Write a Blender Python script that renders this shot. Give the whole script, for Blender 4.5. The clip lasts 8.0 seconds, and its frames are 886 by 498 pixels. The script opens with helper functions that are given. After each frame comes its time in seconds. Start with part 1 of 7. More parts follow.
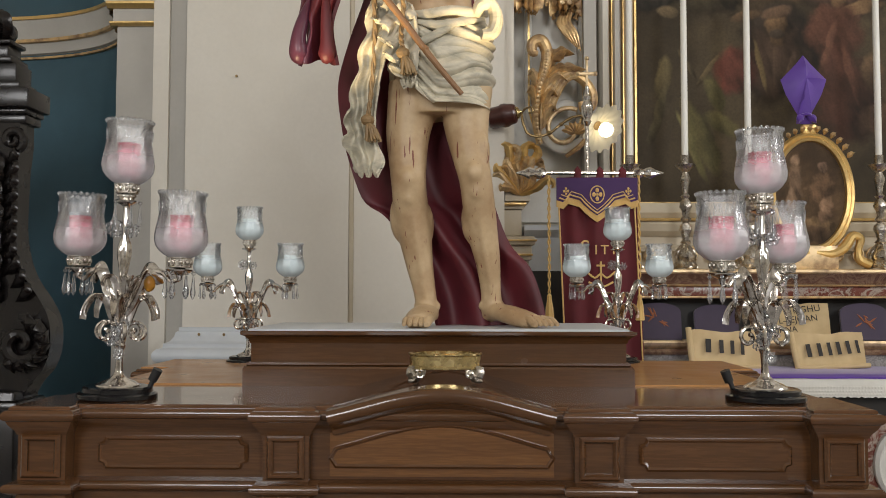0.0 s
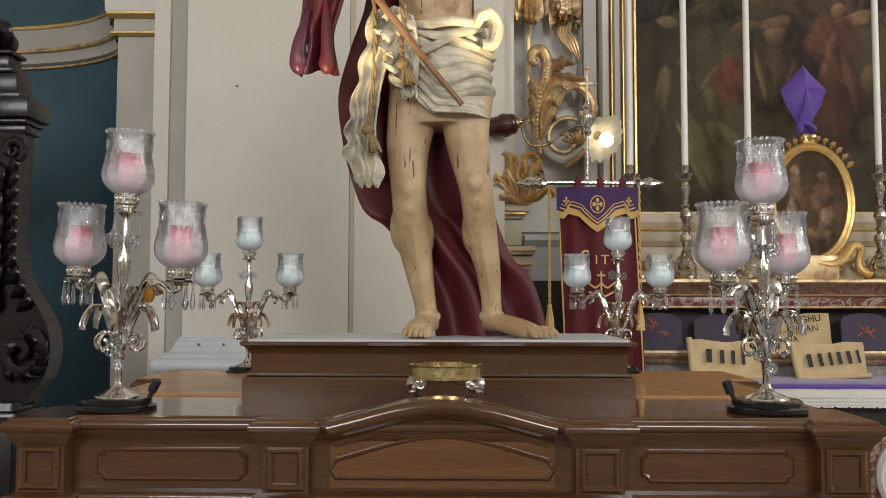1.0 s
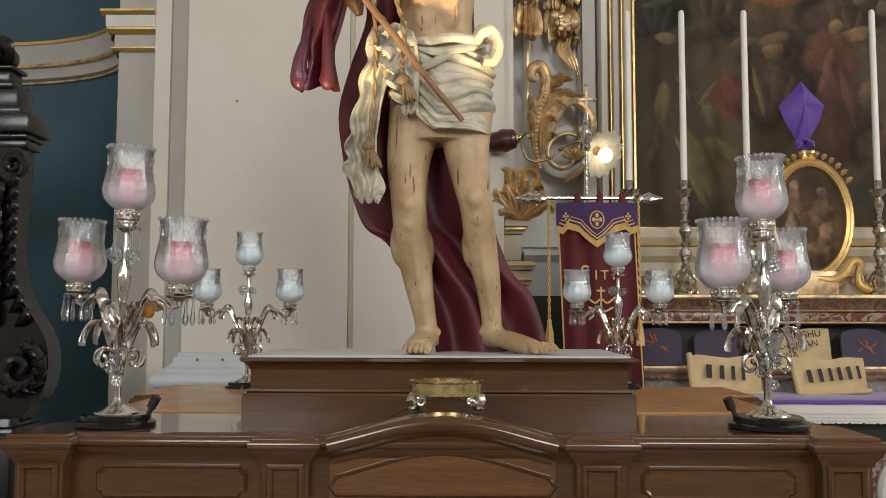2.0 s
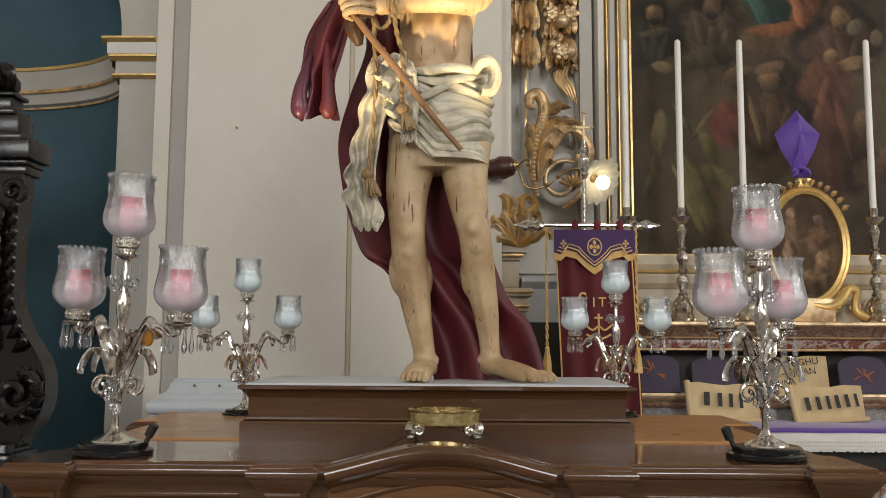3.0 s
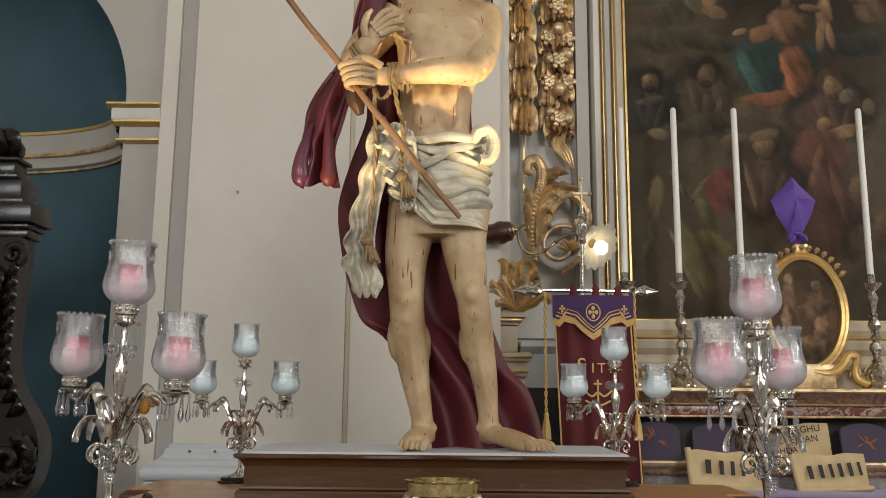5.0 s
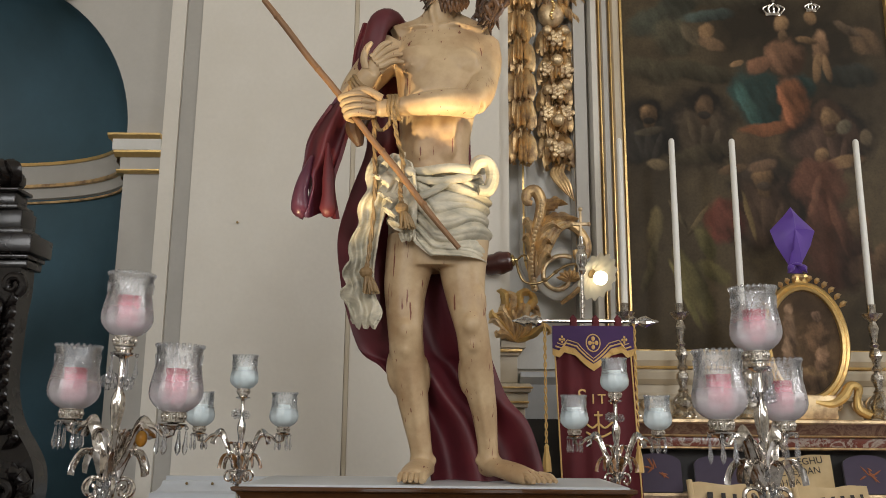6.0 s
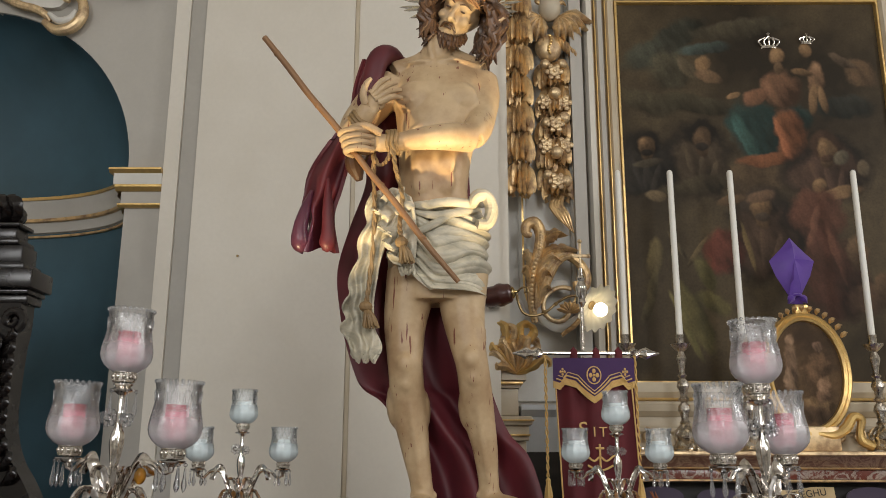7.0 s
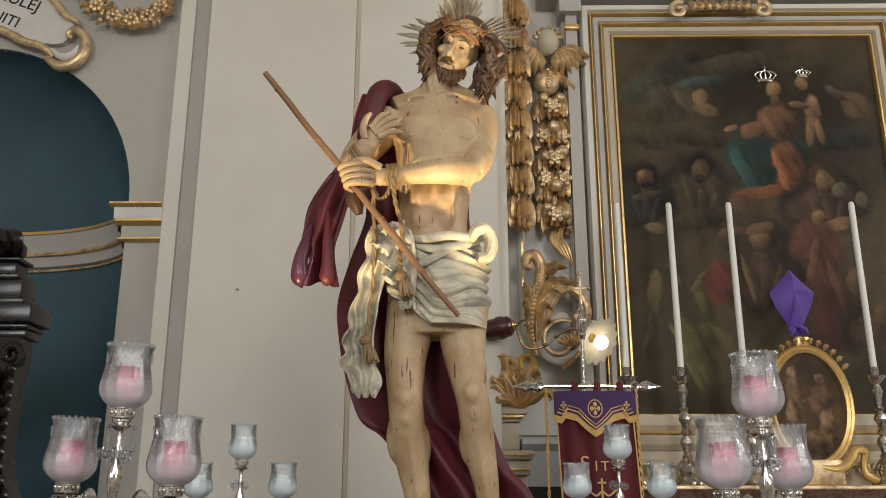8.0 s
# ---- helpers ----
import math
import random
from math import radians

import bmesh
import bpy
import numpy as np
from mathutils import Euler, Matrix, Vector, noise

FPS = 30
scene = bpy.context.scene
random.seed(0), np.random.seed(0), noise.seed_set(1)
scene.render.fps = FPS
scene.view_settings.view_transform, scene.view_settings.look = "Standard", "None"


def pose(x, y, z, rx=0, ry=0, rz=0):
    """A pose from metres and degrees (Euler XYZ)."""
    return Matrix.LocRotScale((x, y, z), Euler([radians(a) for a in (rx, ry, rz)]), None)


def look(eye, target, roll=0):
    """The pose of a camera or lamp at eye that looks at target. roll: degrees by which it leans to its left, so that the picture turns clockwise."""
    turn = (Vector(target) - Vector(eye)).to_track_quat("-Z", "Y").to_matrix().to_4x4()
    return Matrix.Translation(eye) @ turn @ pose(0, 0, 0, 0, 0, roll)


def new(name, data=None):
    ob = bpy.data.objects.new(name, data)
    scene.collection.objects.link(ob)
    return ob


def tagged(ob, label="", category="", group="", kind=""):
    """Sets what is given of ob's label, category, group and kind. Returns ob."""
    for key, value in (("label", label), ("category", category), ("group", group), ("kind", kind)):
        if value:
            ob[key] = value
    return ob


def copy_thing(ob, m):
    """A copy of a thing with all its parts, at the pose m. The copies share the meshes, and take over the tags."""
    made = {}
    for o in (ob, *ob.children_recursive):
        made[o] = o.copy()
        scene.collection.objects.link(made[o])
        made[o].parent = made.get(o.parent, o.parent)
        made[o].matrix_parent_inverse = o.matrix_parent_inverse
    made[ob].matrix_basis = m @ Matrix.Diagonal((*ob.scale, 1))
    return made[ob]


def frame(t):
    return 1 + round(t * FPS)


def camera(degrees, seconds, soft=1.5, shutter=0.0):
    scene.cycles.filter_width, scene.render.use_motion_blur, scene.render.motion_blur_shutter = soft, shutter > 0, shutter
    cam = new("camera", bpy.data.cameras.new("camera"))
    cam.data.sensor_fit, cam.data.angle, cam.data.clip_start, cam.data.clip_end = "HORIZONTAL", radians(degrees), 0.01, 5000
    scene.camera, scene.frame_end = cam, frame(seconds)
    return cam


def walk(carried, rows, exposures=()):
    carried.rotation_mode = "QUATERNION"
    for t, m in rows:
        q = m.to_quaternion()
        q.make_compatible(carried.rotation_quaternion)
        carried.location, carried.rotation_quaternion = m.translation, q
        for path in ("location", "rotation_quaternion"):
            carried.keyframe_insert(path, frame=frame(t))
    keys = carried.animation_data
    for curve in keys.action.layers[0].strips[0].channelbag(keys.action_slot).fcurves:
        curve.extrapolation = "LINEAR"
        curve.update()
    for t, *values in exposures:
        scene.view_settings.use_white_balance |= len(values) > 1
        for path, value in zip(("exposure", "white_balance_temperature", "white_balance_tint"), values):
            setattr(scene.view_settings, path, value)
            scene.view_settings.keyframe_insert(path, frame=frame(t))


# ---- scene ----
cam = camera(54.3, 8.0, soft=0.9)
PATH = [
    (0, (0.047, 0.028, 1.48), (0.012, 2.025, 1.577), 0.1),
    (0.5, (0.046, 0.031, 1.481), (0.011, 2.028, 1.591), 0.0),
    (1, (0.046, 0.032, 1.484), (0.011, 2.028, 1.602), 0.1),
    (1.5, (0.044, 0.035, 1.485), (0.01, 2.03, 1.617), 0.1),
    (3, (0.038, 0.02, 1.499), (0.012, 2.009, 1.706), 0.3),
    (3.5, (0.038, 0.016, 1.505), (0.013, 2.001, 1.749), 0.4),
    (4, (0.038, 0.011, 1.508), (0.013, 1.992, 1.789), 0.5),
    (4.5, (0.038, 0.008, 1.513), (0.014, 1.983, 1.827), 0.5),
    (6, (0.04, 0.009, 1.519), (0.016, 1.966, 1.934), 0.5),
    (6.5, (0.042, 0.004, 1.525), (0.017, 1.953, 1.973), 0.4),
    (7, (0.043, 0.0, 1.527), (0.018, 1.94, 2.011), 0.2),
    (7.5, (0.043, 0.0, 1.529), (0.019, 1.931, 2.049), 0.1),
    (8, (0.042, -0.002, 1.531), (0.018, 1.919, 2.087), 0.0),
]
walk(cam, [(t, look(eye, aim, roll)) for t, eye, aim, roll in PATH], [(0.0, 0.02), (3.5, -0.04), (8.0, -0.15)])

# ---- light ----
world = bpy.data.worlds.new("sky")
scene.world = world
world.use_nodes = True
wn = world.node_tree
sky = wn.nodes.new("ShaderNodeTexSky")
sky.sky_type = "NISHITA"
sky.sun_disc = False
sky.sun_elevation = radians(48)
sky.sun_rotation = radians(200)
wn.nodes["Background"].inputs["Strength"].default_value = 0.10
wn.links.new(sky.outputs["Color"], wn.nodes["Background"].inputs["Color"])

scene.view_settings.exposure = 0.0


def area(name, m, sx, sy, power, colour):
    lamp = bpy.data.lights.new(name, "AREA")
    lamp.shape, lamp.size, lamp.size_y, lamp.energy, lamp.color = "RECTANGLE", sx, sy, power, colour
    ob = new(name, lamp)
    ob.matrix_world = m
    return ob


def spot(name, eye, target, power, colour, cone, radius=0.02):
    lamp = bpy.data.lights.new(name, "SPOT")
    lamp.energy, lamp.color, lamp.spot_size, lamp.spot_blend, lamp.shadow_soft_size = power, colour, radians(cone), 0.6, radius
    ob = new(name, lamp)
    ob.matrix_world = look(eye, target)
    return ob


# daylight in the high windows behind and beside the camera
WINDOWS = [(-3.0, -6.95, 4.7), (3.0, -6.95, 4.7)]
for wx, wy, wz in WINDOWS:
    area("window_light", look((wx, wy + 0.1, wz), (wx * 0.4, 4.0, 2.2)), 2.0, 3.2, 270, (1.0, 0.985, 0.97))
area("window_light", look((6.85, 0.8, 4.7), (0.0, 4.2, 2.2)), 2.0, 3.2, 150, (1.0, 0.98, 0.96))
# small spot heads clipped to the bases of the two tall candelabra
spot("spot_light", (-0.733, 2.27, 1.290), (0.0, 2.70, 2.98), 140, (1.0, 0.76, 0.42), 27)
spot("spot_light", (0.722, 2.27, 1.290), (0.0, 2.70, 2.96), 185, (1.0, 0.76, 0.42), 27)

# ---- materials ----


class Nodes:
    """A node material in the making."""

    def __init__(self, name):
        self.mat = bpy.data.materials.new(name)
        self.mat.use_nodes = True
        self.tree = self.mat.node_tree
        self.bsdf = self.tree.nodes["Principled BSDF"]
        self.coord = self.tree.nodes.new("ShaderNodeTexCoord").outputs["Object"]

    def link(self, a, b):
        self.tree.links.new(a, b)

    def mapped(self, scale=(1, 1, 1)):
        n = self.tree.nodes.new("ShaderNodeMapping")
        n.inputs["Scale"].default_value = scale
        self.link(self.coord, n.inputs["Vector"])
        return n.outputs["Vector"]

    def noise(self, scale, detail=4, rough=0.55, stretch=(1, 1, 1), distort=0.0):
        n = self.tree.nodes.new("ShaderNodeTexNoise")
        n.inputs["Scale"].default_value = scale
        n.inputs["Detail"].default_value = detail
        n.inputs["Roughness"].default_value = rough
        n.inputs["Distortion"].default_value = distort
        self.link(self.mapped(stretch), n.inputs["Vector"])
        return n.outputs["Fac"]

    def ramp(self, fac, *stops):
        n = self.tree.nodes.new("ShaderNodeValToRGB")
        while len(n.color_ramp.elements) < len(stops):
            n.color_ramp.elements.new(0.5)
        for e, (at, c) in zip(n.color_ramp.elements, stops):
            e.position = at
            e.color = (*c, 1) if len(c) == 3 else c
        self.link(fac, n.inputs["Fac"])
        return n.outputs["Color"]

    def mix(self, fac, a, b, blend="MIX"):
        n = self.tree.nodes.new("ShaderNodeMix")
        n.data_type, n.blend_type = "RGBA", blend
        for socket, v in ((n.inputs[0], fac), (n.inputs[6], a), (n.inputs[7], b)):
            if isinstance(v, (int, float)):
                socket.default_value = v
            elif isinstance(v, tuple):
                socket.default_value = (*v, 1)
            else:
                self.link(v, socket)
        return n.outputs[2]

    def bump(self, height, strength=0.2, dist=0.01):
        n = self.tree.nodes.new("ShaderNodeBump")
        n.inputs["Strength"].default_value = strength
        n.inputs["Distance"].default_value = dist
        self.link(height, n.inputs["Height"])
        self.link(n.outputs["Normal"], self.bsdf.inputs["Normal"])

    def base(self, v):
        if isinstance(v, tuple):
            self.bsdf.inputs["Base Color"].default_value = (*v, 1)
        else:
            self.link(v, self.bsdf.inputs["Base Color"])

    def put(self, **kw):
        for k, v in kw.items():
            self.bsdf.inputs[k.replace("_", " ")].default_value = v
        return self


def g(v):
    return (v, v, v)


def paint(name, colour, dirt, rough=0.6, scale=1.6, grain=60, bump=0.15, amount=0.5):
    """Old paint or plaster: broad stains and a fine grain."""
    n = Nodes(name)
    broad = n.ramp(n.noise(scale, 6, 0.6), (0.38, g(0)), (0.72, g(amount)))
    fine = n.ramp(n.noise(grain, 3), (0.3, g(0)), (0.8, g(0.25)))
    c = n.mix(broad, colour, dirt)
    n.base(n.mix(fine, c, tuple(v * 0.8 for v in colour)))
    n.bump(n.noise(grain * 0.5, 5), bump, 0.004)
    return n.put(Roughness=rough).mat


def wood(name, dark, light, rough=0.28, axis="x", coat=0.3, fine=1.0, spec=0.4):
    n = Nodes(name)
    st = {"x": (0.6, 9, 9), "z": (9, 9, 0.6), "y": (9, 0.6, 9)}[axis]
    grain = n.noise(3.0 * fine, 8, 0.62, st, 0.8)
    pores = n.noise(22 * fine, 4, 0.6, st)
    tone = n.noise(1.2, 3)
    c = n.ramp(grain, (0.30, dark), (0.72, light))
    c = n.mix(n.ramp(pores, (0.46, g(0.28)), (0.58, g(0))), c, tuple(v * 0.45 for v in dark))
    c = n.mix(n.ramp(tone, (0.4, g(0)), (0.7, g(0.35))), c, tuple(v * 0.6 for v in light))
    n.base(c)
    n.bump(pores, 0.06, 0.002)
    n.link(n.ramp(n.noise(5, 4), (0.3, g(rough * 0.75)), (0.8, g(rough * 1.4))), n.bsdf.inputs["Roughness"])
    return n.put(Coat_Weight=coat, Coat_Roughness=0.07, Specular_IOR_Level=spec).mat


def metal(name, colour, rough=0.2, tarnish=(0.1, 0.08, 0.06), amount=0.35, scale=30):
    n = Nodes(name)
    t = n.ramp(n.noise(scale, 5, 0.6), (0.45, g(0)), (0.75, g(amount)))
    n.base(n.mix(t, colour, tarnish))
    n.link(n.ramp(n.noise(scale * 2, 3), (0.3, g(rough * 0.7)), (0.8, g(rough * 1.6))), n.bsdf.inputs["Roughness"])
    n.bump(n.noise(scale * 3, 3), 0.05, 0.002)
    return n.put(Metallic=1.0).mat


def gilding(name, colour, worn, rough=0.33, amount=0.75):
    """Worn gold leaf over red-brown bole."""
    n = Nodes(name)
    t = n.ramp(n.noise(13, 4, 0.6), (0.44, g(0)), (0.66, g(amount)))
    n.base(n.mix(t, colour, worn))
    n.link(n.ramp(t, (0.0, g(0.85)), (0.8, g(0.1))), n.bsdf.inputs["Metallic"])
    n.bump(n.noise(70, 4), 0.25, 0.004)
    return n.put(Roughness=rough).mat


def cloth(name, colour, shade, rough=0.85, weave=500, sheen=0.3):
    n = Nodes(name)
    n.base(n.mix(n.ramp(n.noise(7, 5), (0.35, g(0)), (0.75, g(0.6))), colour, shade))
    n.bump(n.noise(weave, 2), 0.25, 0.001)
    return n.put(Roughness=rough, Sheen_Weight=sheen).mat


def marble(name, base, vein, spots, rough=0.25, scale=5.0):
    n = Nodes(name)
    v = n.ramp(n.noise(scale, 8, 0.7, distort=1.6), (0.44, g(0)), (0.5, g(0.85)), (0.56, g(0)))
    s = n.ramp(n.noise(scale * 3, 6, 0.7), (0.45, g(0)), (0.68, g(0.8)))
    n.base(n.mix(v, n.mix(s, base, spots), vein))
    return n.put(Roughness=rough).mat


def pigment(name, grain):
    """Old varnished oil paint: the canvas's own pigment with craquelure and yellowed varnish."""
    n = Nodes(name)
    att = n.tree.nodes.new("ShaderNodeAttribute")
    att.attribute_name = "pigment"
    c = n.mix(n.ramp(n.noise(grain, 5, 0.7), (0.35, g(0)), (0.75, g(0.45))), att.outputs["Color"], (0.030, 0.022, 0.013))
    n.base(n.mix(n.ramp(n.noise(grain * 9, 3), (0.4, g(0)), (0.8, g(0.3))), c, (0.014, 0.011, 0.008)))
    n.bump(n.noise(grain * 6, 4), 0.12, 0.003)
    return n.put(Roughness=0.5, Specular_IOR_Level=0.14).mat


def canvas_mesh(name, w, h, cell, patches, ground, deep, material, oval=False):
    """A painted cloth in the plane y = 0, its pigment laid patch over patch: (x, z, half width, half height, turn, colour)."""
    nx, nz = int(2 * w / cell) + 1, int(2 * h / cell) + 1
    u, v = np.meshgrid(np.linspace(-w, w, nx), np.linspace(-h, h, nz))
    if oval:
        k = np.maximum(np.abs(u / w), np.abs(v / h)) / np.maximum(1e-6, np.sqrt((u / w) ** 2 + (v / h) ** 2))
        X, Z = u * k, v * k
    else:
        X, Z = u, v

    def wave(a, b, seed):
        q = np.random.RandomState(seed)
        out, amp, fr = np.zeros_like(a), 1.0, 2.0 / w
        for _ in range(6):
            for _ in range(4):
                th, ph = q.uniform(0, 6.28), q.uniform(0, 6.28)
                out += amp * np.sin(fr * (a * np.cos(th) + b * np.sin(th)) + ph + 0.7 * np.sin(fr * 0.7 * (a * np.sin(th) - b * np.cos(th)) + 2 * ph))
            amp *= 0.62
            fr *= 2.0
        return out / 6.0
    wx, wz, mott, strokes = wave(X * 3, Z * 3, 1), wave(X * 3, Z * 3, 2), wave(X, Z, 3), wave(X * 9 + Z * 3, Z * 4, 4)
    hx, hz = wave(X * 9, Z * 9, 5), wave(X * 9, Z * 9, 6)
    f = np.clip(0.5 + 0.9 * mott, 0, 1)[..., None]
    col = np.array(deep) * (1 - f) + np.array(ground) * f
    for x, z, rx, rz, turn, colour in patches:
        a = radians(turn)
        soft = min(rx, rz)
        reach = math.sqrt(rx * rz)
        px, pz = X + 0.30 * reach * wx + 0.22 * soft * hx - x, Z + 0.30 * reach * wz + 0.22 * soft * hz - z
        lx, lz = (px * math.cos(a) - pz * math.sin(a)) / rx, (px * math.sin(a) + pz * math.cos(a)) / rz
        d = np.sqrt(lx * lx + lz * lz)
        cover = np.clip((1.12 - d) / 0.42, 0, 1)[..., None]
        cover = cover * cover * (3 - 2 * cover) * 0.95
        tone = np.clip(0.95 + 0.40 * lz - 0.35 * lx + 0.7 * strokes + 0.4 * wx, 0.25, 1.9)[..., None]
        col = col * (1 - cover) + np.array(colour) * 1.25 * tone * cover
    me = bpy.data.meshes.new(name)
    verts = np.stack([X, np.zeros_like(X), Z], -1).reshape(-1, 3)
    i = (np.arange(nz - 1)[:, None] * nx + np.arange(nx - 1)[None, :]).reshape(-1)
    me.from_pydata(verts.tolist(), [], np.stack([i, i + 1, i + nx + 1, i + nx], -1).tolist())
    att = me.color_attributes.new("pigment", "FLOAT_COLOR", "POINT")
    att.data.foreach_set("color", np.concatenate([col.reshape(-1, 3), np.ones((nx * nz, 1))], 1).astype(np.float32).ravel())
    me.materials.append(material)
    return me


def glassy(name, tint, clear, rough, bump_scale=0.0, bump=0.3, white=(0.96, 0.96, 0.98), rise=None):
    """Thin glass: part clear, part gloss, part milky."""
    n = Nodes(name)
    t = n.tree
    t.nodes.remove(n.bsdf)
    out = t.nodes["Material Output"]
    tr = t.nodes.new("ShaderNodeBsdfTransparent")
    tr.inputs["Color"].default_value = (*tint, 1)
    gl = t.nodes.new("ShaderNodeBsdfGlossy")
    gl.inputs["Roughness"].default_value = rough
    df = t.nodes.new("ShaderNodeBsdfDiffuse")
    df.inputs["Color"].default_value = (*white, 1)
    tl = t.nodes.new("ShaderNodeBsdfTranslucent")
    tl.inputs["Color"].default_value = (*white, 1)
    milk = t.nodes.new("ShaderNodeMixShader")
    milk.inputs[0].default_value = 0.5
    n.link(df.outputs[0], milk.inputs[1])
    n.link(tl.outputs[0], milk.inputs[2])
    a = t.nodes.new("ShaderNodeMixShader")
    a.inputs[0].default_value = clear
    n.link(milk.outputs[0], a.inputs[1])
    n.link(tr.outputs[0], a.inputs[2])
    if rise:                              # milky at the foot, clear at the rim
        z0, z1, c0, c1 = rise
        sep = t.nodes.new("ShaderNodeSeparateXYZ")
        n.link(n.coord, sep.inputs[0])
        wob = t.nodes.new("ShaderNodeMath")
        wob.operation = "MULTIPLY_ADD"
        wob.inputs[1].default_value = 0.35 * (z1 - z0)
        n.link(n.noise(55, 2), wob.inputs[0])
        n.link(sep.outputs["Z"], wob.inputs[2])
        mr = t.nodes.new("ShaderNodeMapRange")
        mr.inputs["From Min"].default_value, mr.inputs["From Max"].default_value = z0 + 0.17 * (z1 - z0), z1 + 0.17 * (z1 - z0)
        mr.inputs["To Min"].default_value, mr.inputs["To Max"].default_value = c0, c1
        n.link(wob.outputs[0], mr.inputs["Value"])
        n.link(mr.outputs[0], a.inputs[0])
    b = t.nodes.new("ShaderNodeMixShader")
    fr = t.nodes.new("ShaderNodeFresnel")
    fr.inputs["IOR"].default_value = 1.5
    n.link(fr.outputs[0], b.inputs[0])
    n.link(a.outputs[0], b.inputs[1])
    n.link(gl.outputs[0], b.inputs[2])
    n.link(b.outputs[0], out.inputs["Surface"])
    if bump_scale:
        v = t.nodes.new("ShaderNodeTexVoronoi")
        v.inputs["Scale"].default_value = bump_scale
        n.link(n.coord, v.inputs["Vector"])
        bp = t.nodes.new("ShaderNodeBump")
        bp.inputs["Strength"].default_value = bump
        bp.inputs["Distance"].default_value = 0.004
        n.link(v.outputs["Distance"], bp.inputs["Height"])
        for s in (gl, fr, df):
            n.link(bp.outputs[0], s.inputs["Normal"])
    return n.mat


M = {}
M["wall"] = paint("cream_wall_paint", (0.70, 0.66, 0.585), (0.56, 0.51, 0.42), 0.62, 0.8, 40, 0.12, 0.65)
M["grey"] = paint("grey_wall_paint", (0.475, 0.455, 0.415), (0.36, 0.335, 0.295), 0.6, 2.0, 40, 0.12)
M["stonebase"] = paint("pale_grey_marble", (0.60, 0.63, 0.66), (0.46, 0.48, 0.50), 0.35, 3.0, 30, 0.05)
M["blue"] = paint("teal_blue_paint", (0.050, 0.112, 0.150), (0.032, 0.070, 0.088), 0.55, 1.4, 30, 0.1, 0.9)
M["white"] = paint("off_white_paint", (0.66, 0.65, 0.61), (0.48, 0.44, 0.38), 0.5, 4.0, 60)
M["altarcream"] = paint("cream_stone", (0.54, 0.47, 0.355), (0.36, 0.285, 0.18), 0.45, 4.0, 40, 0.12)
M["gold"] = gilding("gold_leaf", (0.76, 0.53, 0.21), (0.32, 0.17, 0.08), 0.33, 0.4)
M["oldgold"] = gilding("worn_gold_leaf", (0.70, 0.49, 0.25), (0.14, 0.062, 0.034), 0.42, 0.78)
M["palegold"] = gilding("pale_gold_leaf", (0.78, 0.60, 0.36), (0.20, 0.095, 0.048), 0.45, 0.7)
M["wood"] = wood("polished_mahogany", (0.080, 0.034, 0.012), (0.116, 0.050, 0.018), 0.22, coat=0.6)
M["woodpanel"] = wood("orange_mahogany_veneer", (0.135, 0.058, 0.019), (0.190, 0.083, 0.027), 0.22, coat=0.6)
M["woodtop"] = wood("glossy_mahogany_top", (0.095, 0.042, 0.018), (0.15, 0.066, 0.027), 0.20, coat=0.75)
M["woodrear"] = wood("orange_brown_board", (0.44, 0.205, 0.066), (0.56, 0.285, 0.100), 0.34, coat=0.25)
M["woodarch"] = wood("dark_polished_mahogany", (0.030, 0.013, 0.008), (0.055, 0.023, 0.012), 0.14, coat=0.6)
M["ebony"] = wood("black_stained_wood", (0.004, 0.0035, 0.0035), (0.014, 0.010, 0.009), 0.27, "z", coat=0.1, spec=0.45)
M["silver"] = metal("polished_silver", (0.78, 0.75, 0.71), 0.16, (0.10, 0.075, 0.055), 0.85, 55)
M["nickel"] = metal("tarnished_silver", (0.56, 0.52, 0.46), 0.28, (0.10, 0.08, 0.06), 0.7, 60)
M["brass"] = metal("aged_brass", (0.62, 0.49, 0.24), 0.25, (0.16, 0.12, 0.06), 0.5)
M["darkbrass"] = metal("dark_brass", (0.30, 0.21, 0.10), 0.35)
M["black"] = Nodes("black_gloss").put(Roughness=0.12).mat
M["black"].node_tree.nodes["Principled BSDF"].inputs["Base Color"].default_value = (0.008, 0.008, 0.009, 1)
M["rubber"] = paint("matt_black", (0.012, 0.012, 0.013), (0.03, 0.03, 0.03), 0.5)
M["wax"] = paint("white_wax", (0.82, 0.81, 0.76), (0.70, 0.66, 0.56), 0.4, 6)
M["pink"] = paint("pink_wax", (0.62, 0.040, 0.115), (0.50, 0.025, 0.075), 0.4, 20)
M["red"] = paint("deep_red_wax", (0.34, 0.006, 0.030), (0.20, 0.004, 0.02), 0.35, 20)
M["pale"] = paint("pale_wax", (0.70, 0.78, 0.78), (0.55, 0.62, 0.62), 0.4, 20)
M["frost"] = glassy("frosted_glass", (1, 1, 1), 0.52, 0.22, 150, 0.2, white=(0.84, 0.84, 0.86), rise=(0.036, 0.105, 0.40, 0.90))
M["clear"] = glassy("pressed_clear_glass", (0.98, 0.99, 0.99), 0.84, 0.05, 75, 0.5)
M["frost_b"] = glassy("frosted_blue_glass", (1, 1, 1), 0.34, 0.22, 170, 0.2, (0.80, 0.88, 0.90), rise=(0.040, 0.080, 0.28, 0.86))
M["crystal"] = glassy("cut_crystal", (0.95, 0.96, 0.97), 0.86, 0.03, 0, 0)


# ---- building helpers ----


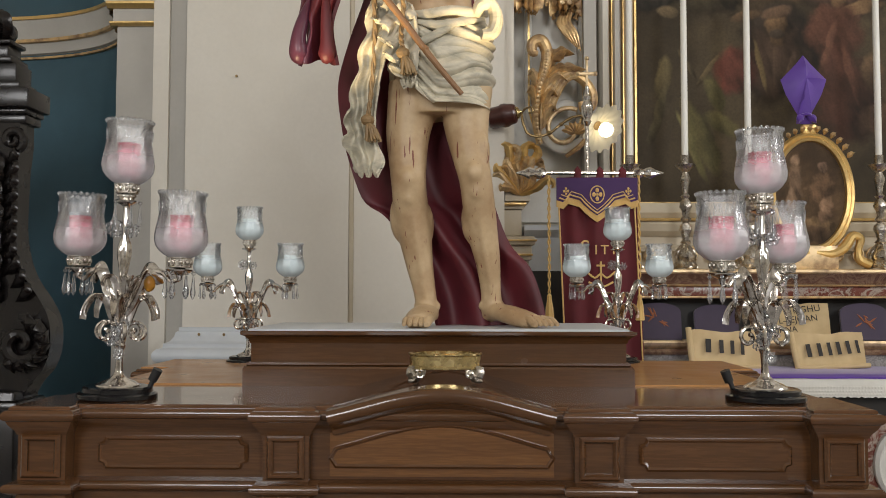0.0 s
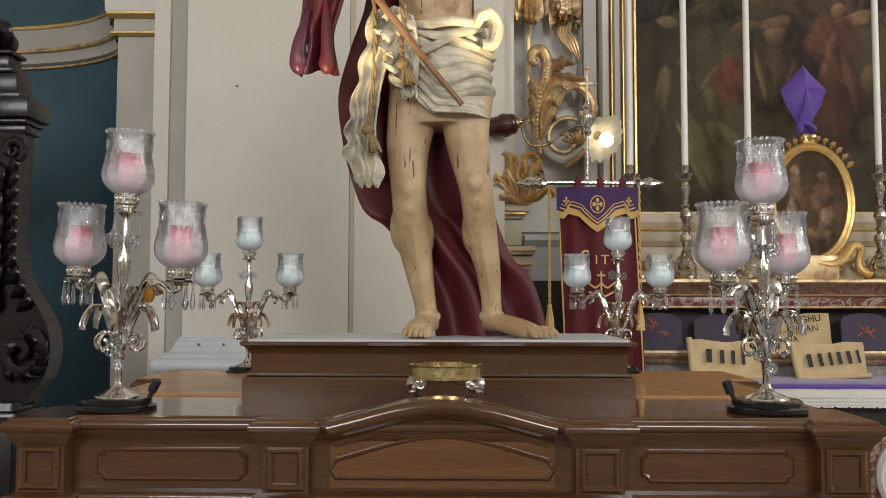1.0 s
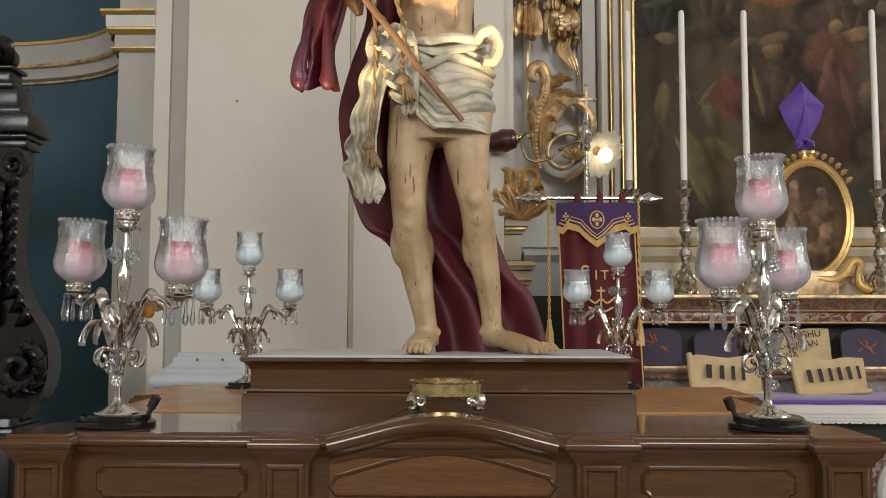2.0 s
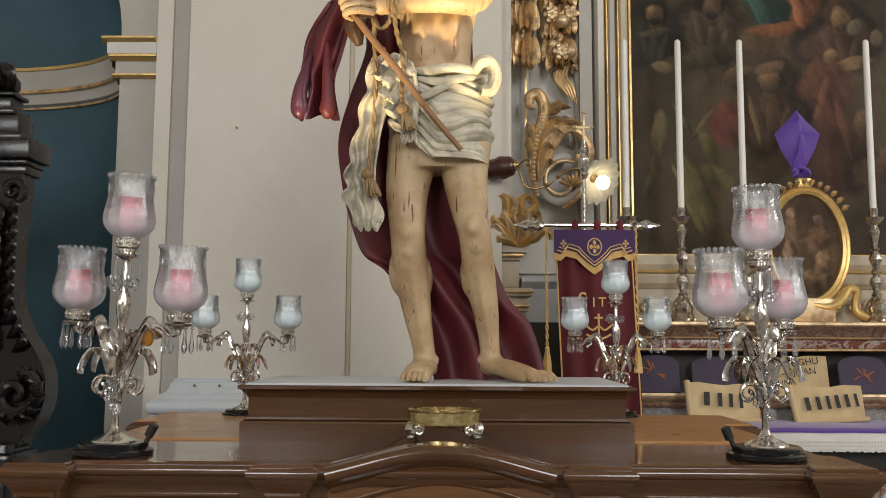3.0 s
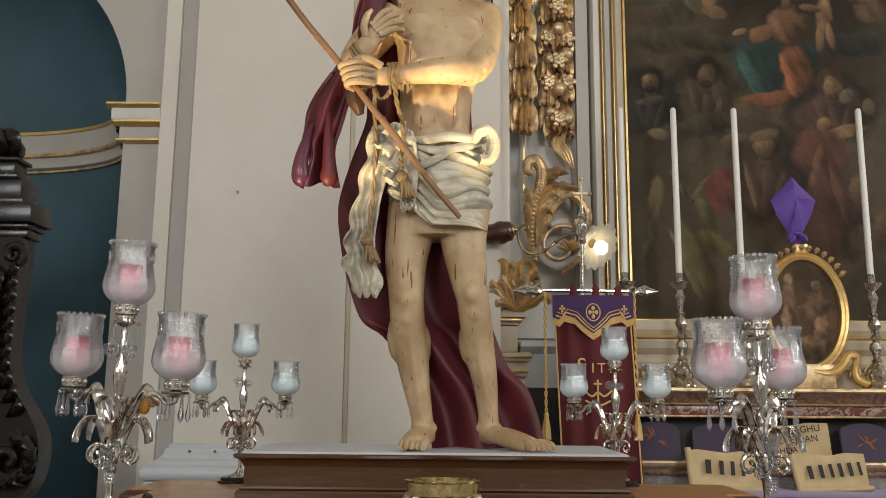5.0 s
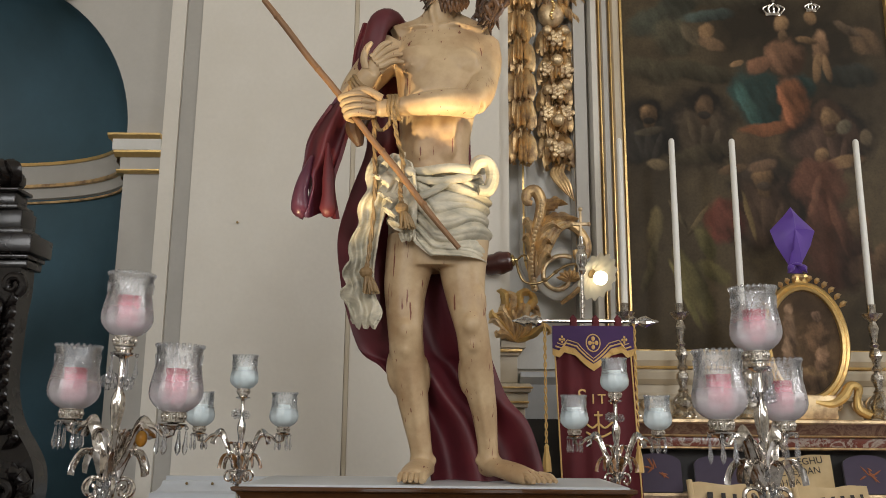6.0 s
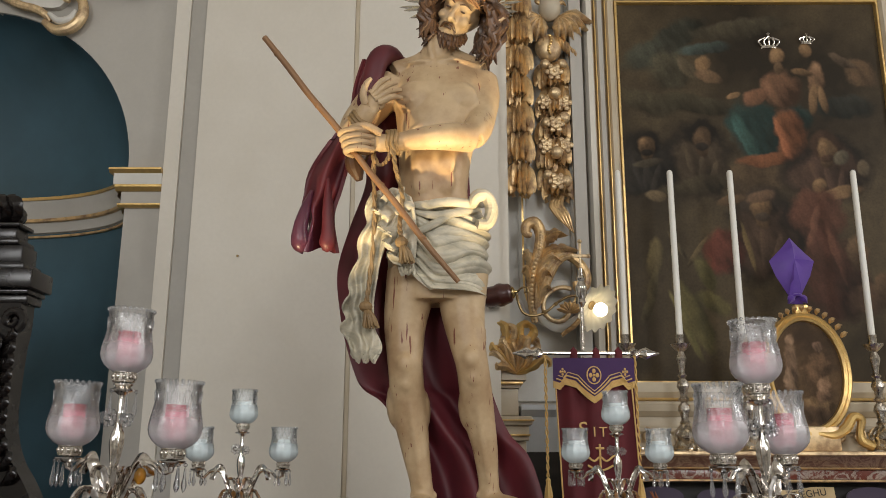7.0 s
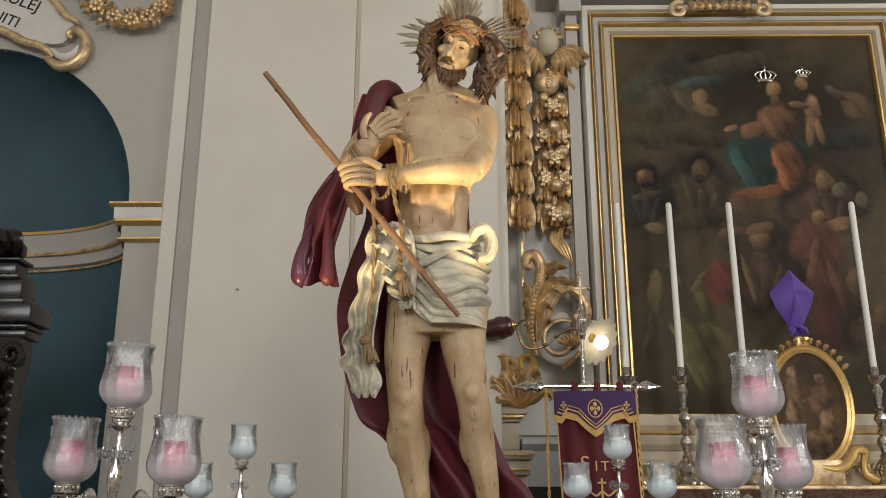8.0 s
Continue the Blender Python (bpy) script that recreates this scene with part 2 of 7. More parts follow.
def mesh_of(name, bm, material, smooth=True):
    me = bpy.data.meshes.new(name)
    bmesh.ops.recalc_face_normals(bm, faces=bm.faces)
    bm.to_mesh(me)
    bm.free()
    for m in material if isinstance(material, (list, tuple)) else [material]:
        me.materials.append(m)
    if smooth:
        me.polygons.foreach_set("use_smooth", [True] * len(me.polygons))
        me.set_sharp_from_angle(angle=radians(27))
    return me


def part(name, bm, material, parent, label="", smooth=True):
    ob = new(name, mesh_of(name, bm, material, smooth))
    ob.parent = parent
    if label:
        ob["label"] = label
    return ob


def thing(name, place, label, category, group="", kind=""):
    ob = new(name)
    ob.empty_display_size = 0.1
    ob.location = place
    return tagged(ob, label, category, group, kind)


def solo(name, bm, material, label, category, group="", kind="", smooth=True):
    return tagged(new(name, mesh_of(name, bm, material, smooth)), label, category, group, kind)


def box(bm, x0, x1, y0, y1, z0, z1, bevel=0.0):
    r = bmesh.ops.create_cube(bm, size=1)
    bmesh.ops.transform(bm, matrix=Matrix.LocRotScale(((x0 + x1) / 2, (y0 + y1) / 2, (z0 + z1) / 2), None, (x1 - x0, y1 - y0, z1 - z0)), verts=r["verts"])
    if bevel:
        edges = list({e for v in r["verts"] for e in v.link_edges})
        bmesh.ops.bevel(bm, geom=edges, offset=bevel, segments=2, affect="EDGES", profile=0.5)
    return bm


def lathe(bm, profile, seg=20, m=Matrix(), ripple=None, cap=True):
    """Turns (radius, height) pairs round z. ripple(angle, height) scales the radius."""
    rings = []
    for r, z in profile:
        ring = []
        for i in range(seg):
            a = 2 * math.pi * i / seg
            q = r * (ripple(a, z) if ripple else 1)
            ring.append(bm.verts.new(m @ Vector((q * math.cos(a), q * math.sin(a), z))))
        rings.append(ring)
    for a, b in zip(rings, rings[1:]):
        for i in range(seg):
            bm.faces.new((a[i], a[(i + 1) % seg], b[(i + 1) % seg], b[i]))
    if cap:
        bm.faces.new(rings[0][::-1])
        bm.faces.new(rings[-1])
    return bm


def spline(pts, n):
    """A smooth curve of n steps a span through points."""
    p = [Vector(q) for q in pts]
    p = [p[0] * 2 - p[1]] + p + [p[-1] * 2 - p[-2]]
    out = []
    for i in range(1, len(p) - 2):
        for k in range(n):
            t = k / n
            a, b, c, d = p[i - 1], p[i], p[i + 1], p[i + 2]
            out.append(0.5 * (2 * b + (c - a) * t + (2 * a - 5 * b + 4 * c - d) * t * t + (3 * b - a - 3 * c + d) * t ** 3))
    out.append(p[-2].copy())
    return out


def tube(bm, pts, radii, seg=10, steps=4, flat=1.0, up=(0, -1, 0)):
    """A round or flattened rod along points, with a radius at each."""
    rr = [radii] * len(pts) if isinstance(radii, (int, float)) else list(radii)
    pts = [Vector(q) for q in pts]
    if steps > 1:
        line = spline(pts, steps)
        rad = [w.x for w in spline([(r, 0, 0) for r in rr], steps)]
    else:
        line, rad = pts, rr
    rings = []
    for i, p in enumerate(line):
        t = (line[min(i + 1, len(line) - 1)] - line[max(i - 1, 0)])
        t = t.normalized() if t.length > 1e-9 else Vector((0, 0, 1))
        side = t.cross(Vector(up))
        if side.length < 1e-3:
            side = t.cross(Vector((1, 0.01, 0)))
        side.normalize()
        nrm = side.cross(t)
        r = max(rad[i], 0.0004)
        rings.append([bm.verts.new(p + side * (r * math.cos(a)) + nrm * (r * flat * math.sin(a))) for a in (2 * math.pi * k / seg for k in range(seg))])
    for a, b in zip(rings, rings[1:]):
        for i in range(seg):
            bm.faces.new((a[i], a[(i + 1) % seg], b[(i + 1) % seg], b[i]))
    bm.faces.new(rings[0][::-1])
    bm.faces.new(rings[-1])
    return bm


def ball(bm, c, r, seg=12, m=None):
    s = r if isinstance(r, tuple) else (r, r, r)
    q = bmesh.ops.create_uvsphere(bm, u_segments=seg, v_segments=max(6, seg * 2 // 3), radius=1)
    bmesh.ops.transform(bm, matrix=Matrix.Translation(c) @ (m or Matrix()) @ Matrix.Diagonal((*s, 1)), verts=q["verts"])
    return bm


def offset(outline, d):
    """An outline (anticlockwise) moved outward by d, with mitred corners."""
    out, n = [], len(outline)
    for i in range(n):
        a, b, c = (Vector(outline[k % n]) for k in (i - 1, i, i + 1))
        u, v = (b - a).normalized(), (c - b).normalized()
        nu, nv = Vector((u.y, -u.x)), Vector((v.y, -v.x))
        m = nu + nv
        out.append(b + m * (d / max(0.2, m.dot(nu))))
    return out


def moulding(bm, outline, profile, cap=False):
    """Sweeps (outward, height) pairs round an outline."""
    rings = [[bm.verts.new((p.x, p.y, z)) for p in offset(outline, d)] for d, z in profile]
    n = len(outline)
    for a, b in zip(rings, rings[1:]):
        for i in range(n):
            bm.faces.new((a[i], a[(i + 1) % n], b[(i + 1) % n], b[i]))
    if cap:
        bm.faces.new(rings[0][::-1])
        bm.faces.new(rings[-1])
    return bm


def strip(bm, path, profile, close=False):
    """Sweeps a closed profile (side, out) along a path in the plane y = const: side lies in that plane, out towards the viewer (-y)."""
    path = [Vector(p) for p in path]
    n = len(path)
    rings = []
    for i, p in enumerate(path):
        a = path[i - 1] if (i > 0 or close) else p
        c = path[(i + 1) % n] if (i < n - 1 or close) else p
        u, v = (p - a), (c - p)
        u = u.normalized() if u.length > 1e-9 else v.normalized()
        v = v.normalized() if v.length > 1e-9 else u
        nu, nv = Vector((-u.z, 0, u.x)), Vector((-v.z, 0, v.x))
        m = nu + nv
        m = m / max(0.3, m.dot(nu))
        rings.append([bm.verts.new(p + m * s + Vector((0, -o, 0))) for s, o in profile])
    k = len(profile)
    for a, b in zip(rings, rings[1:] + (rings[:1] if close else [])):
        for i in range(k):
            bm.faces.new((a[i], a[(i + 1) % k], b[(i + 1) % k], b[i]))
    if not close:
        bm.faces.new(rings[0][::-1])
        bm.faces.new(rings[-1])
    return bm


def prism(bm, poly, y0, y1):
    """A polygon in x, z given a thickness from y0 to y1."""
    a = [bm.verts.new((x, y0, z)) for x, z in poly]
    b = [bm.verts.new((x, y1, z)) for x, z in poly]
    n = len(poly)
    bm.faces.new(a)
    bm.faces.new(b[::-1])
    for i in range(n):
        bm.faces.new((a[i], b[i], b[(i + 1) % n], a[(i + 1) % n]))
    return bm


def shelf(bm, x0, x1, profile, back):
    """A straight moulding along x from (y, z) pairs, closed at the depth back."""
    prof = list(profile) + [(back, profile[-1][1]), (back, profile[0][1])]
    a = [bm.verts.new((x0, y, z)) for y, z in prof]
    b = [bm.verts.new((x1, y, z)) for y, z in prof]
    n = len(prof)
    bm.faces.new(a)
    bm.faces.new(b[::-1])
    for i in range(n):
        bm.faces.new((a[i], b[i], b[(i + 1) % n], a[(i + 1) % n]))
    return bm


def leaf(bm, pts, width, curl=0.25, lobes=0, up=(0, -1, 0), thick=0.18, steps=4, ridge=0.3):
    """A carved leaf along points: a tapering blade with a raised rib, curled edges and lobes."""
    line = spline(pts, steps)
    n = len(line)
    rows = []
    for i, p in enumerate(line):
        t = (line[min(i + 1, n - 1)] - line[max(i - 1, 0)]).normalized()
        side = t.cross(Vector(up))
        side = side.normalized() if side.length > 1e-3 else Vector((1, 0, 0))
        nrm = side.cross(t)
        f = i / (n - 1)
        w = width * max(0.06, math.sin(math.pi * min(1, 0.12 + 0.88 * f)) ** 0.75)
        if lobes:
            w *= 0.78 + 0.3 * abs(math.sin(math.pi * lobes * f))
        row = [p + side * (w * s) + nrm * (width * (ridge * (1 - abs(s)) - curl * s * s)) for s in (-1, -0.5, 0, 0.5, 1)]
        low = [q - nrm * (width * thick) for q in row]
        rows.append([bm.verts.new(q) for q in row + low[::-1]])
    k = 10
    for a, b in zip(rows, rows[1:]):
        for i in range(k):
            bm.faces.new((a[i], a[(i + 1) % k], b[(i + 1) % k], b[i]))
    bm.faces.new(rows[0][::-1])
    bm.faces.new(rows[-1])
    return bm


def spiral(cx, cz, y, r0, r1, a0, a1, n=14):
    """Points on a spiral in the plane y = const, angles in degrees."""
    out = []
    for i in range(n):
        f = i / (n - 1)
        r, a = r0 + (r1 - r0) * f, radians(a0 + (a1 - a0) * f)
        out.append((cx + r * math.cos(a), y, cz + r * math.sin(a)))
    return out


def lettering(name, text, size, m, material, parent=None, depth=0.002, shear=0.0):
    """Raised letters in the built-in font, as a mesh."""
    cu = bpy.data.curves.new(name, "FONT")
    cu.body, cu.size, cu.extrude, cu.shear = text, size, depth, shear
    tmp = bpy.data.objects.new(name, cu)
    scene.collection.objects.link(tmp)
    bpy.context.view_layer.update()
    me = bpy.data.meshes.new_from_object(tmp.evaluated_get(bpy.context.evaluated_depsgraph_get()))
    bpy.data.objects.remove(tmp)
    me.name = name
    me.materials.clear()
    me.materials.append(material)
    ob = new(name, me)
    ob.parent = parent
    ob.matrix_local = m
    return ob


# ---- the building ----
BACK = 5.0
NY = 0.60
NX, NZ, NR = -3.02, 3.29, 1.065     # the blue niche: centre, springing and radius


def slab(name, x0, x1, y0, y1, z0, z1, material, label, category):
    return solo(name, box(bmesh.new(), x0, x1, y0, y1, z0, z1), material, label, category, kind="structure", smooth=False)


M["floor"] = marble("grey_marble_floor", (0.32, 0.31, 0.30), (0.2, 0.19, 0.19), (0.25, 0.24, 0.23), 0.2, 1.5)
slab("floor", -8, 8, -7.3, 7.5, -0.2, 0.0, M["floor"], "grey polished marble church floor", "floor")
slab("ceiling", -8, 8, -7.3, 7.5, 9.0, 9.2, M["wall"], "cream painted church ceiling", "ceiling")
slab("wall_west", -7.3, -7.0, -7.3, 7.5, 0, 9, M["wall"], "plain cream church side wall", "wall")


def wall_with_holes(name, along, at, thick, a0, a1, holes, label):
    """A plain wall with window openings: holes of (low, high, bottom, top)."""
    bm = bmesh.new()

    def piece(p, q, z0, z1):
        if along == "x":
            box(bm, p, q, at, at + thick, z0, z1)
        else:
            box(bm, at, at + thick, p, q, z0, z1)
    edge = a0
    for lo, hi, z0, z1 in sorted(holes):
        piece(edge, lo, 0, 9)
        piece(lo, hi, 0, z0)
        piece(lo, hi, z1, 9)
        edge = hi
    piece(edge, a1, 0, 9)
    return solo(name, bm, M["wall"], label, "wall", kind="structure", smooth=False)


wall_with_holes("wall_south", "x", -7.3, 0.3, -8, 8, [(-4.1, -1.9, 3.0, 6.4), (1.9, 4.1, 3.0, 6.4)], "cream church end wall with high windows")
wall_with_holes("wall_east", "y", 7.0, 0.3, -7.0, 7.2, [(-0.3, 1.9, 3.0, 6.4)], "cream church side wall with a high window")

# back wall with the arched opening of the niche
bm = bmesh.new()
arc = [(NX + NR * math.cos(a), NZ + NR * math.sin(a)) for a in (math.pi * i / 40 for i in range(41))]
prism(bm, [(-7.0, 0), (NX - NR, 0)] + arc[::-1] + [(NX + NR, 0), (-1.50, 0), (-1.50, 9), (-7.0, 9)], BACK, BACK + 0.35)
solo("wall_north", bm, M["grey"], "grey painted stone wall round an arched niche", "wall", kind="structure", smooth=False)
bm = bmesh.new()
box(bm, -1.50, 0.31, BACK - 0.075, BACK + 0.35, 0, 9)
solo("wall_panel", bm, M["wall"], "smooth cream plastered wall behind the statue", "wall", kind="structure", smooth=False)

# niche: half drum below, quarter dome above
bm = bmesh.new()
seg = 40
rows = []
for j in range(2):
    rows.append([bm.verts.new((NX + NR * math.cos(math.pi * i / seg), BACK + 0.02 + NY * NR * math.sin(math.pi * i / seg), (0, NZ)[j])) for i in range(seg + 1)])
for j in range(1, 13):
    e = math.pi / 2 * j / 12
    rows.append([bm.verts.new((NX + NR * math.cos(e) * math.cos(math.pi * i / seg), BACK + 0.02 + NY * NR * math.cos(e) * math.sin(math.pi * i / seg), NZ + NR * math.sin(e))) for i in range(seg + 1)])
for a, b in zip(rows, rows[1:]):
    for i in range(seg):
        bm.faces.new((a[i], a[i + 1], b[i + 1], b[i]))
bmesh.ops.remove_doubles(bm, verts=bm.verts, dist=0.0005)
me_niche = mesh_of("niche", bm, M["blue"])
niche = tagged(new("niche", me_niche), "dark teal blue painted niche with a rounded half dome", "niche", kind="structure")
sol = niche.modifiers.new("thick", "SOLIDIFY")
sol.thickness, sol.offset = 0.2, 1.0


def ring_band(bm, profile, seg=40):
    """A cornice round the inside of the niche from (inward, z) pairs."""
    rr = [[bm.verts.new((NX + (NR - d) * math.cos(math.pi * i / seg), BACK + 0.02 + (NY * NR - d) * math.sin(math.pi * i / seg), z)) for i in range(seg + 1)] for d, z in profile]
    for a, b in zip(rr, rr[1:]):
        for i in range(seg):
            bm.faces.new((a[i], a[i + 1], b[i + 1], b[i]))
    return bm


cornice = thing("niche_cornice", (0, 0, 0), "curved cornice with gilt edges round the niche", "cornice", kind="structure")
part("cornice_band", ring_band(bmesh.new(), [(-0.01, 3.255), (0.07, 3.255), (0.07, 3.235), (0.055, 3.2), (0.05, 3.13), (0.03, 3.12), (0.02, 3.04), (-0.01, 3.03)]), M["grey"], cornice)
part("gilt_fillet", ring_band(bmesh.new(), [(-0.01, 3.272), (0.085, 3.272), (0.085, 3.252), (-0.01, 3.252)]), M["gold"], cornice, "gilded fillet")
part("gilt_fillet", ring_band(bmesh.new(), [(-0.01, 3.128), (0.058, 3.128), (0.058, 3.108), (-0.01, 3.108)]), M["oldgold"], cornice, "gilded fillet")
part("gilt_fillet", ring_band(bmesh.new(), [(-0.01, 3.018), (0.022, 3.018), (0.022, 3.004), (-0.01, 3.004)]), M["oldgold"], cornice, "gilded fillet")

# impost capital on the strip beside the niche
impost = thing("impost", (0, 0, 0), "cream impost capital with three gilded mouldings", "capital", kind="structure")
X0, X1 = -1.955, -1.723


def impost_band(o0, o1, z0, z1):
    bm = bmesh.new()
    shelf(bm, X0 - o1, X1, [(BACK - o0, z0), (BACK - o1, z0 + (z1 - z0) * 0.6), (BACK - o1, z1)], BACK + 0.1)
    return bm


part("gilt_moulding", impost_band(0.062, 0.085, 3.232, 3.262), M["gold"], impost)
part("cap_band", impost_band(0.055, 0.06, 3.165, 3.232), M["white"], impost)
part("gilt_moulding", impost_band(0.030, 0.052, 3.128, 3.165), M["gold"], impost)
part("frieze_band", impost_band(0.018, 0.020, 3.052, 3.128), M["grey"], impost)
part("gilt_moulding", impost_band(0.020, 0.035, 3.028, 3.050), M["gold"], impost)

# tall strips, pilaster and its base
slab("pilaster_1", -1.722, -1.630, BACK - 0.05, BACK, 0, 9, M["wall"], "narrow cream pilaster strip beside the niche", "pilaster")
# flat strip in a darker grey than the cream strips on both sides
slab("pilaster_2", -1.630, -1.512, BACK - 0.025, BACK, 0, 9, M["grey"], "narrow grey pilaster strip", "pilaster")
slab("pilaster_3", -1.512, -0.575, BACK - 0.10, BACK - 0.076, 1.27, 9, M["wall"], "broad smooth cream pilaster", "pilaster")
solo("trim", box(bmesh.new(), -0.5745, -0.548, BACK - 0.088, BACK - 0.074, 0, 9, 0.004), M["altarcream"], "thin cream bead along the pilaster", "trim", kind="structure")
bm = bmesh.new()
out = [(-1.515, BACK - 0.10), (-0.565, BACK - 0.10), (-0.565, BACK + 0.05), (-1.515, BACK + 0.05)]
prof = [(0.11, 0.70), (0.11, 1.075)]
prof += [(0.085 + 0.042 * math.cos(a), 1.118 + 0.042 * math.sin(a)) for a in (radians(d) for d in range(-80, 91, 17))]
prof += [(0.078, 1.166), (0.078, 1.184), (0.05, 1.196), (0.032, 1.22), (0.026, 1.246), (0.012, 1.252), (0.012, 1.272), (0.0, 1.274)]
moulding(bm, out, prof, True)
solo("pilaster_base", bm, M["stonebase"], "pale grey marble moulded pilaster base", "pilaster base", kind="structure")
for wx in (-1.40, -1.26):
    solo("bolt", ball(bmesh.new(), (wx, BACK - 0.155, 1.235), 0.008, 8), M["darkbrass"], "small brass fixing on the pilaster base", "bolt", "base fixings")

solo("trim_seam", box(bmesh.new(), -1.500, -0.578, BACK - 0.1010, BACK - 0.099, 3.352, 3.3545), M["wall"], "faint plaster seam across the pilaster", "seam", kind="structure")

# altar wall on the other side
AY = 5.30
slab("altar_wall", 0.31, 7.0, AY + 0.04, AY + 0.35, 0, 9, M["wall"], "cream stone wall behind the altar", "wall")
slab("altar_pilaster_1", 0.31, 0.375, BACK + 0.06, AY + 0.04, 0, 9, M["wall"], "narrow cream strip at the altar's edge", "pilaster")

# ---- the wooden platform ----
TZ = 1.2
FY = 2.13
outline = [(-1.03, 2.11), (-0.89, 2.11), (-0.89, FY + 0.03), (-0.435, FY + 0.03), (-0.435, 2.11), (-0.30, 2.11), (-0.30, FY + 0.01), (0.315, FY + 0.01), (0.315, 2.11),
           (0.455, 2.11), (0.455, FY + 0.03), (0.895, FY + 0.03), (0.895, 2.11), (1.035, 2.11), (1.035, 2.34), (1.0, 2.34), (1.0, 3.12), (1.10, 3.12), (1.10, 3.50),
           (-1.10, 3.50), (-1.10, 3.12), (-1.0, 3.12), (-1.0, 2.34), (-1.03, 2.34)]
platform = thing("processional_platform", (0, 2.8, 0), "polished dark mahogany processional platform with panelled front", "platform")
P0 = Matrix.Translation((0, -2.8, 0))


def ppart(name, bm, material, parent=platform, label="", smooth=True):
    bmesh.ops.transform(bm, matrix=P0, verts=bm.verts)
    return part(name, bm, material, parent, label, smooth)


AX, AH = 0.0075, 0.054               # middle and rise of the arched crest
AW = 0.272


def arch_z(x, rise=AH, w=AW):
    f = min(1, abs(x - AX) / w)
    return rise * (0.5 + 0.5 * math.cos(math.pi * f)) * 0.42 + rise * 0.58 * (1 - f * f)


ppart("carcass", moulding(bmesh.new(), outline, [(-0.012, 0.12), (-0.012, 1.14)], True), M["wood"], smooth=False)
ppart("plinth_moulding", moulding(bmesh.new(), outline, [(-0.05, 0.0), (0.03, 0.0), (0.03, 0.14), (0.0, 0.17), (-0.05, 0.17)], True), M["wood"])
ppart("top_board", moulding(bmesh.new(), outline, [(-0.02, 1.168), (0.005, 1.168), (0.005, TZ - 0.003), (0.0, TZ), (-0.02, TZ)], True), M["woodtop"], label="glossy mahogany top board")
ppart("edge_moulding", moulding(bmesh.new(), outline, [(-0.02, 1.130), (-0.009, 1.131), (-0.006, 1.140), (0.001, 1.149), (0.006, 1.156)] + [(0.005 + 0.014 * math.cos(a), 1.178 + 0.014 * math.sin(a)) for a in (radians(d) for d in range(-70, 91, 20))] + [(0.002, 1.193)]), M["wood"])
low = [(-0.03, 0.955), (-0.01, 0.958), (-0.01, 0.985), (0.004, 0.990)] + [(0.004 + 0.012 * math.cos(a), 1.004 + 0.012 * math.sin(a)) for a in (radians(d) for d in range(-80, 81, 20))] + [(-0.012, 1.022), (-0.035, 1.03)]
ppart("lower_moulding", moulding(bmesh.new(), outline, low), M["wood"])
ppart("lower_rail", moulding(bmesh.new(), outline, [(-0.03, 0.80), (-0.004, 0.80), (-0.004, 0.954), (-0.03, 0.956)]), M["wood"], smooth=False)

bm = bmesh.new()
moulding(bm, [(-0.992, 2.594), (0.992, 2.594), (0.992, 3.128), (1.092, 3.128), (1.092, 3.492), (-1.092, 3.492), (-1.092, 3.128), (-0.992, 3.128)], [(0.0, TZ - 0.002), (0.0, TZ + 0.003), (-0.002, TZ + 0.005), (-0.02, TZ + 0.005)], True)
ppart("rear_board", bm, M["woodrear"], label="lighter orange brown rear board of the top")

# arched crest over the middle of the front, with its glossy hump behind
bm = bmesh.new()
xs = [AX - AW + 2 * AW * i / 40 for i in range(41)]
path = [(x, 2.135, 1.176 + arch_z(x)) for x in xs]
strip(bm, path, [(-0.05, -0.02), (-0.046, 0.004), (-0.034, 0.010), (-0.026, 0.022)] + [(0.0 + 0.018 * math.sin(a), 0.030 + 0.016 * math.cos(a)) for a in (radians(d) for d in range(-70, 91, 20))] + [(0.022, -0.02)])
ppart("arched_moulding", bm, M["wood"])
bm = bmesh.new()
poly = [(x, TZ - 0.004 + arch_z(x)) for x in xs]
prism(bm, poly + [(xs[-1], 1.12), (xs[0], 1.12)], 2.156, 2.60)
ppart("arched_top", bm, M["woodarch"], label="dark glossy arched top")
bm = bmesh.new()
prism(bm, [(x, 1.135 + arch_z(x) * 0.98) for x in xs] + [(xs[-1], 1.03), (xs[0], 1.03)], 2.144, 2.2)
ppart("arched_front", bm, M["woodpanel"], label="orange brown veneered arched front")


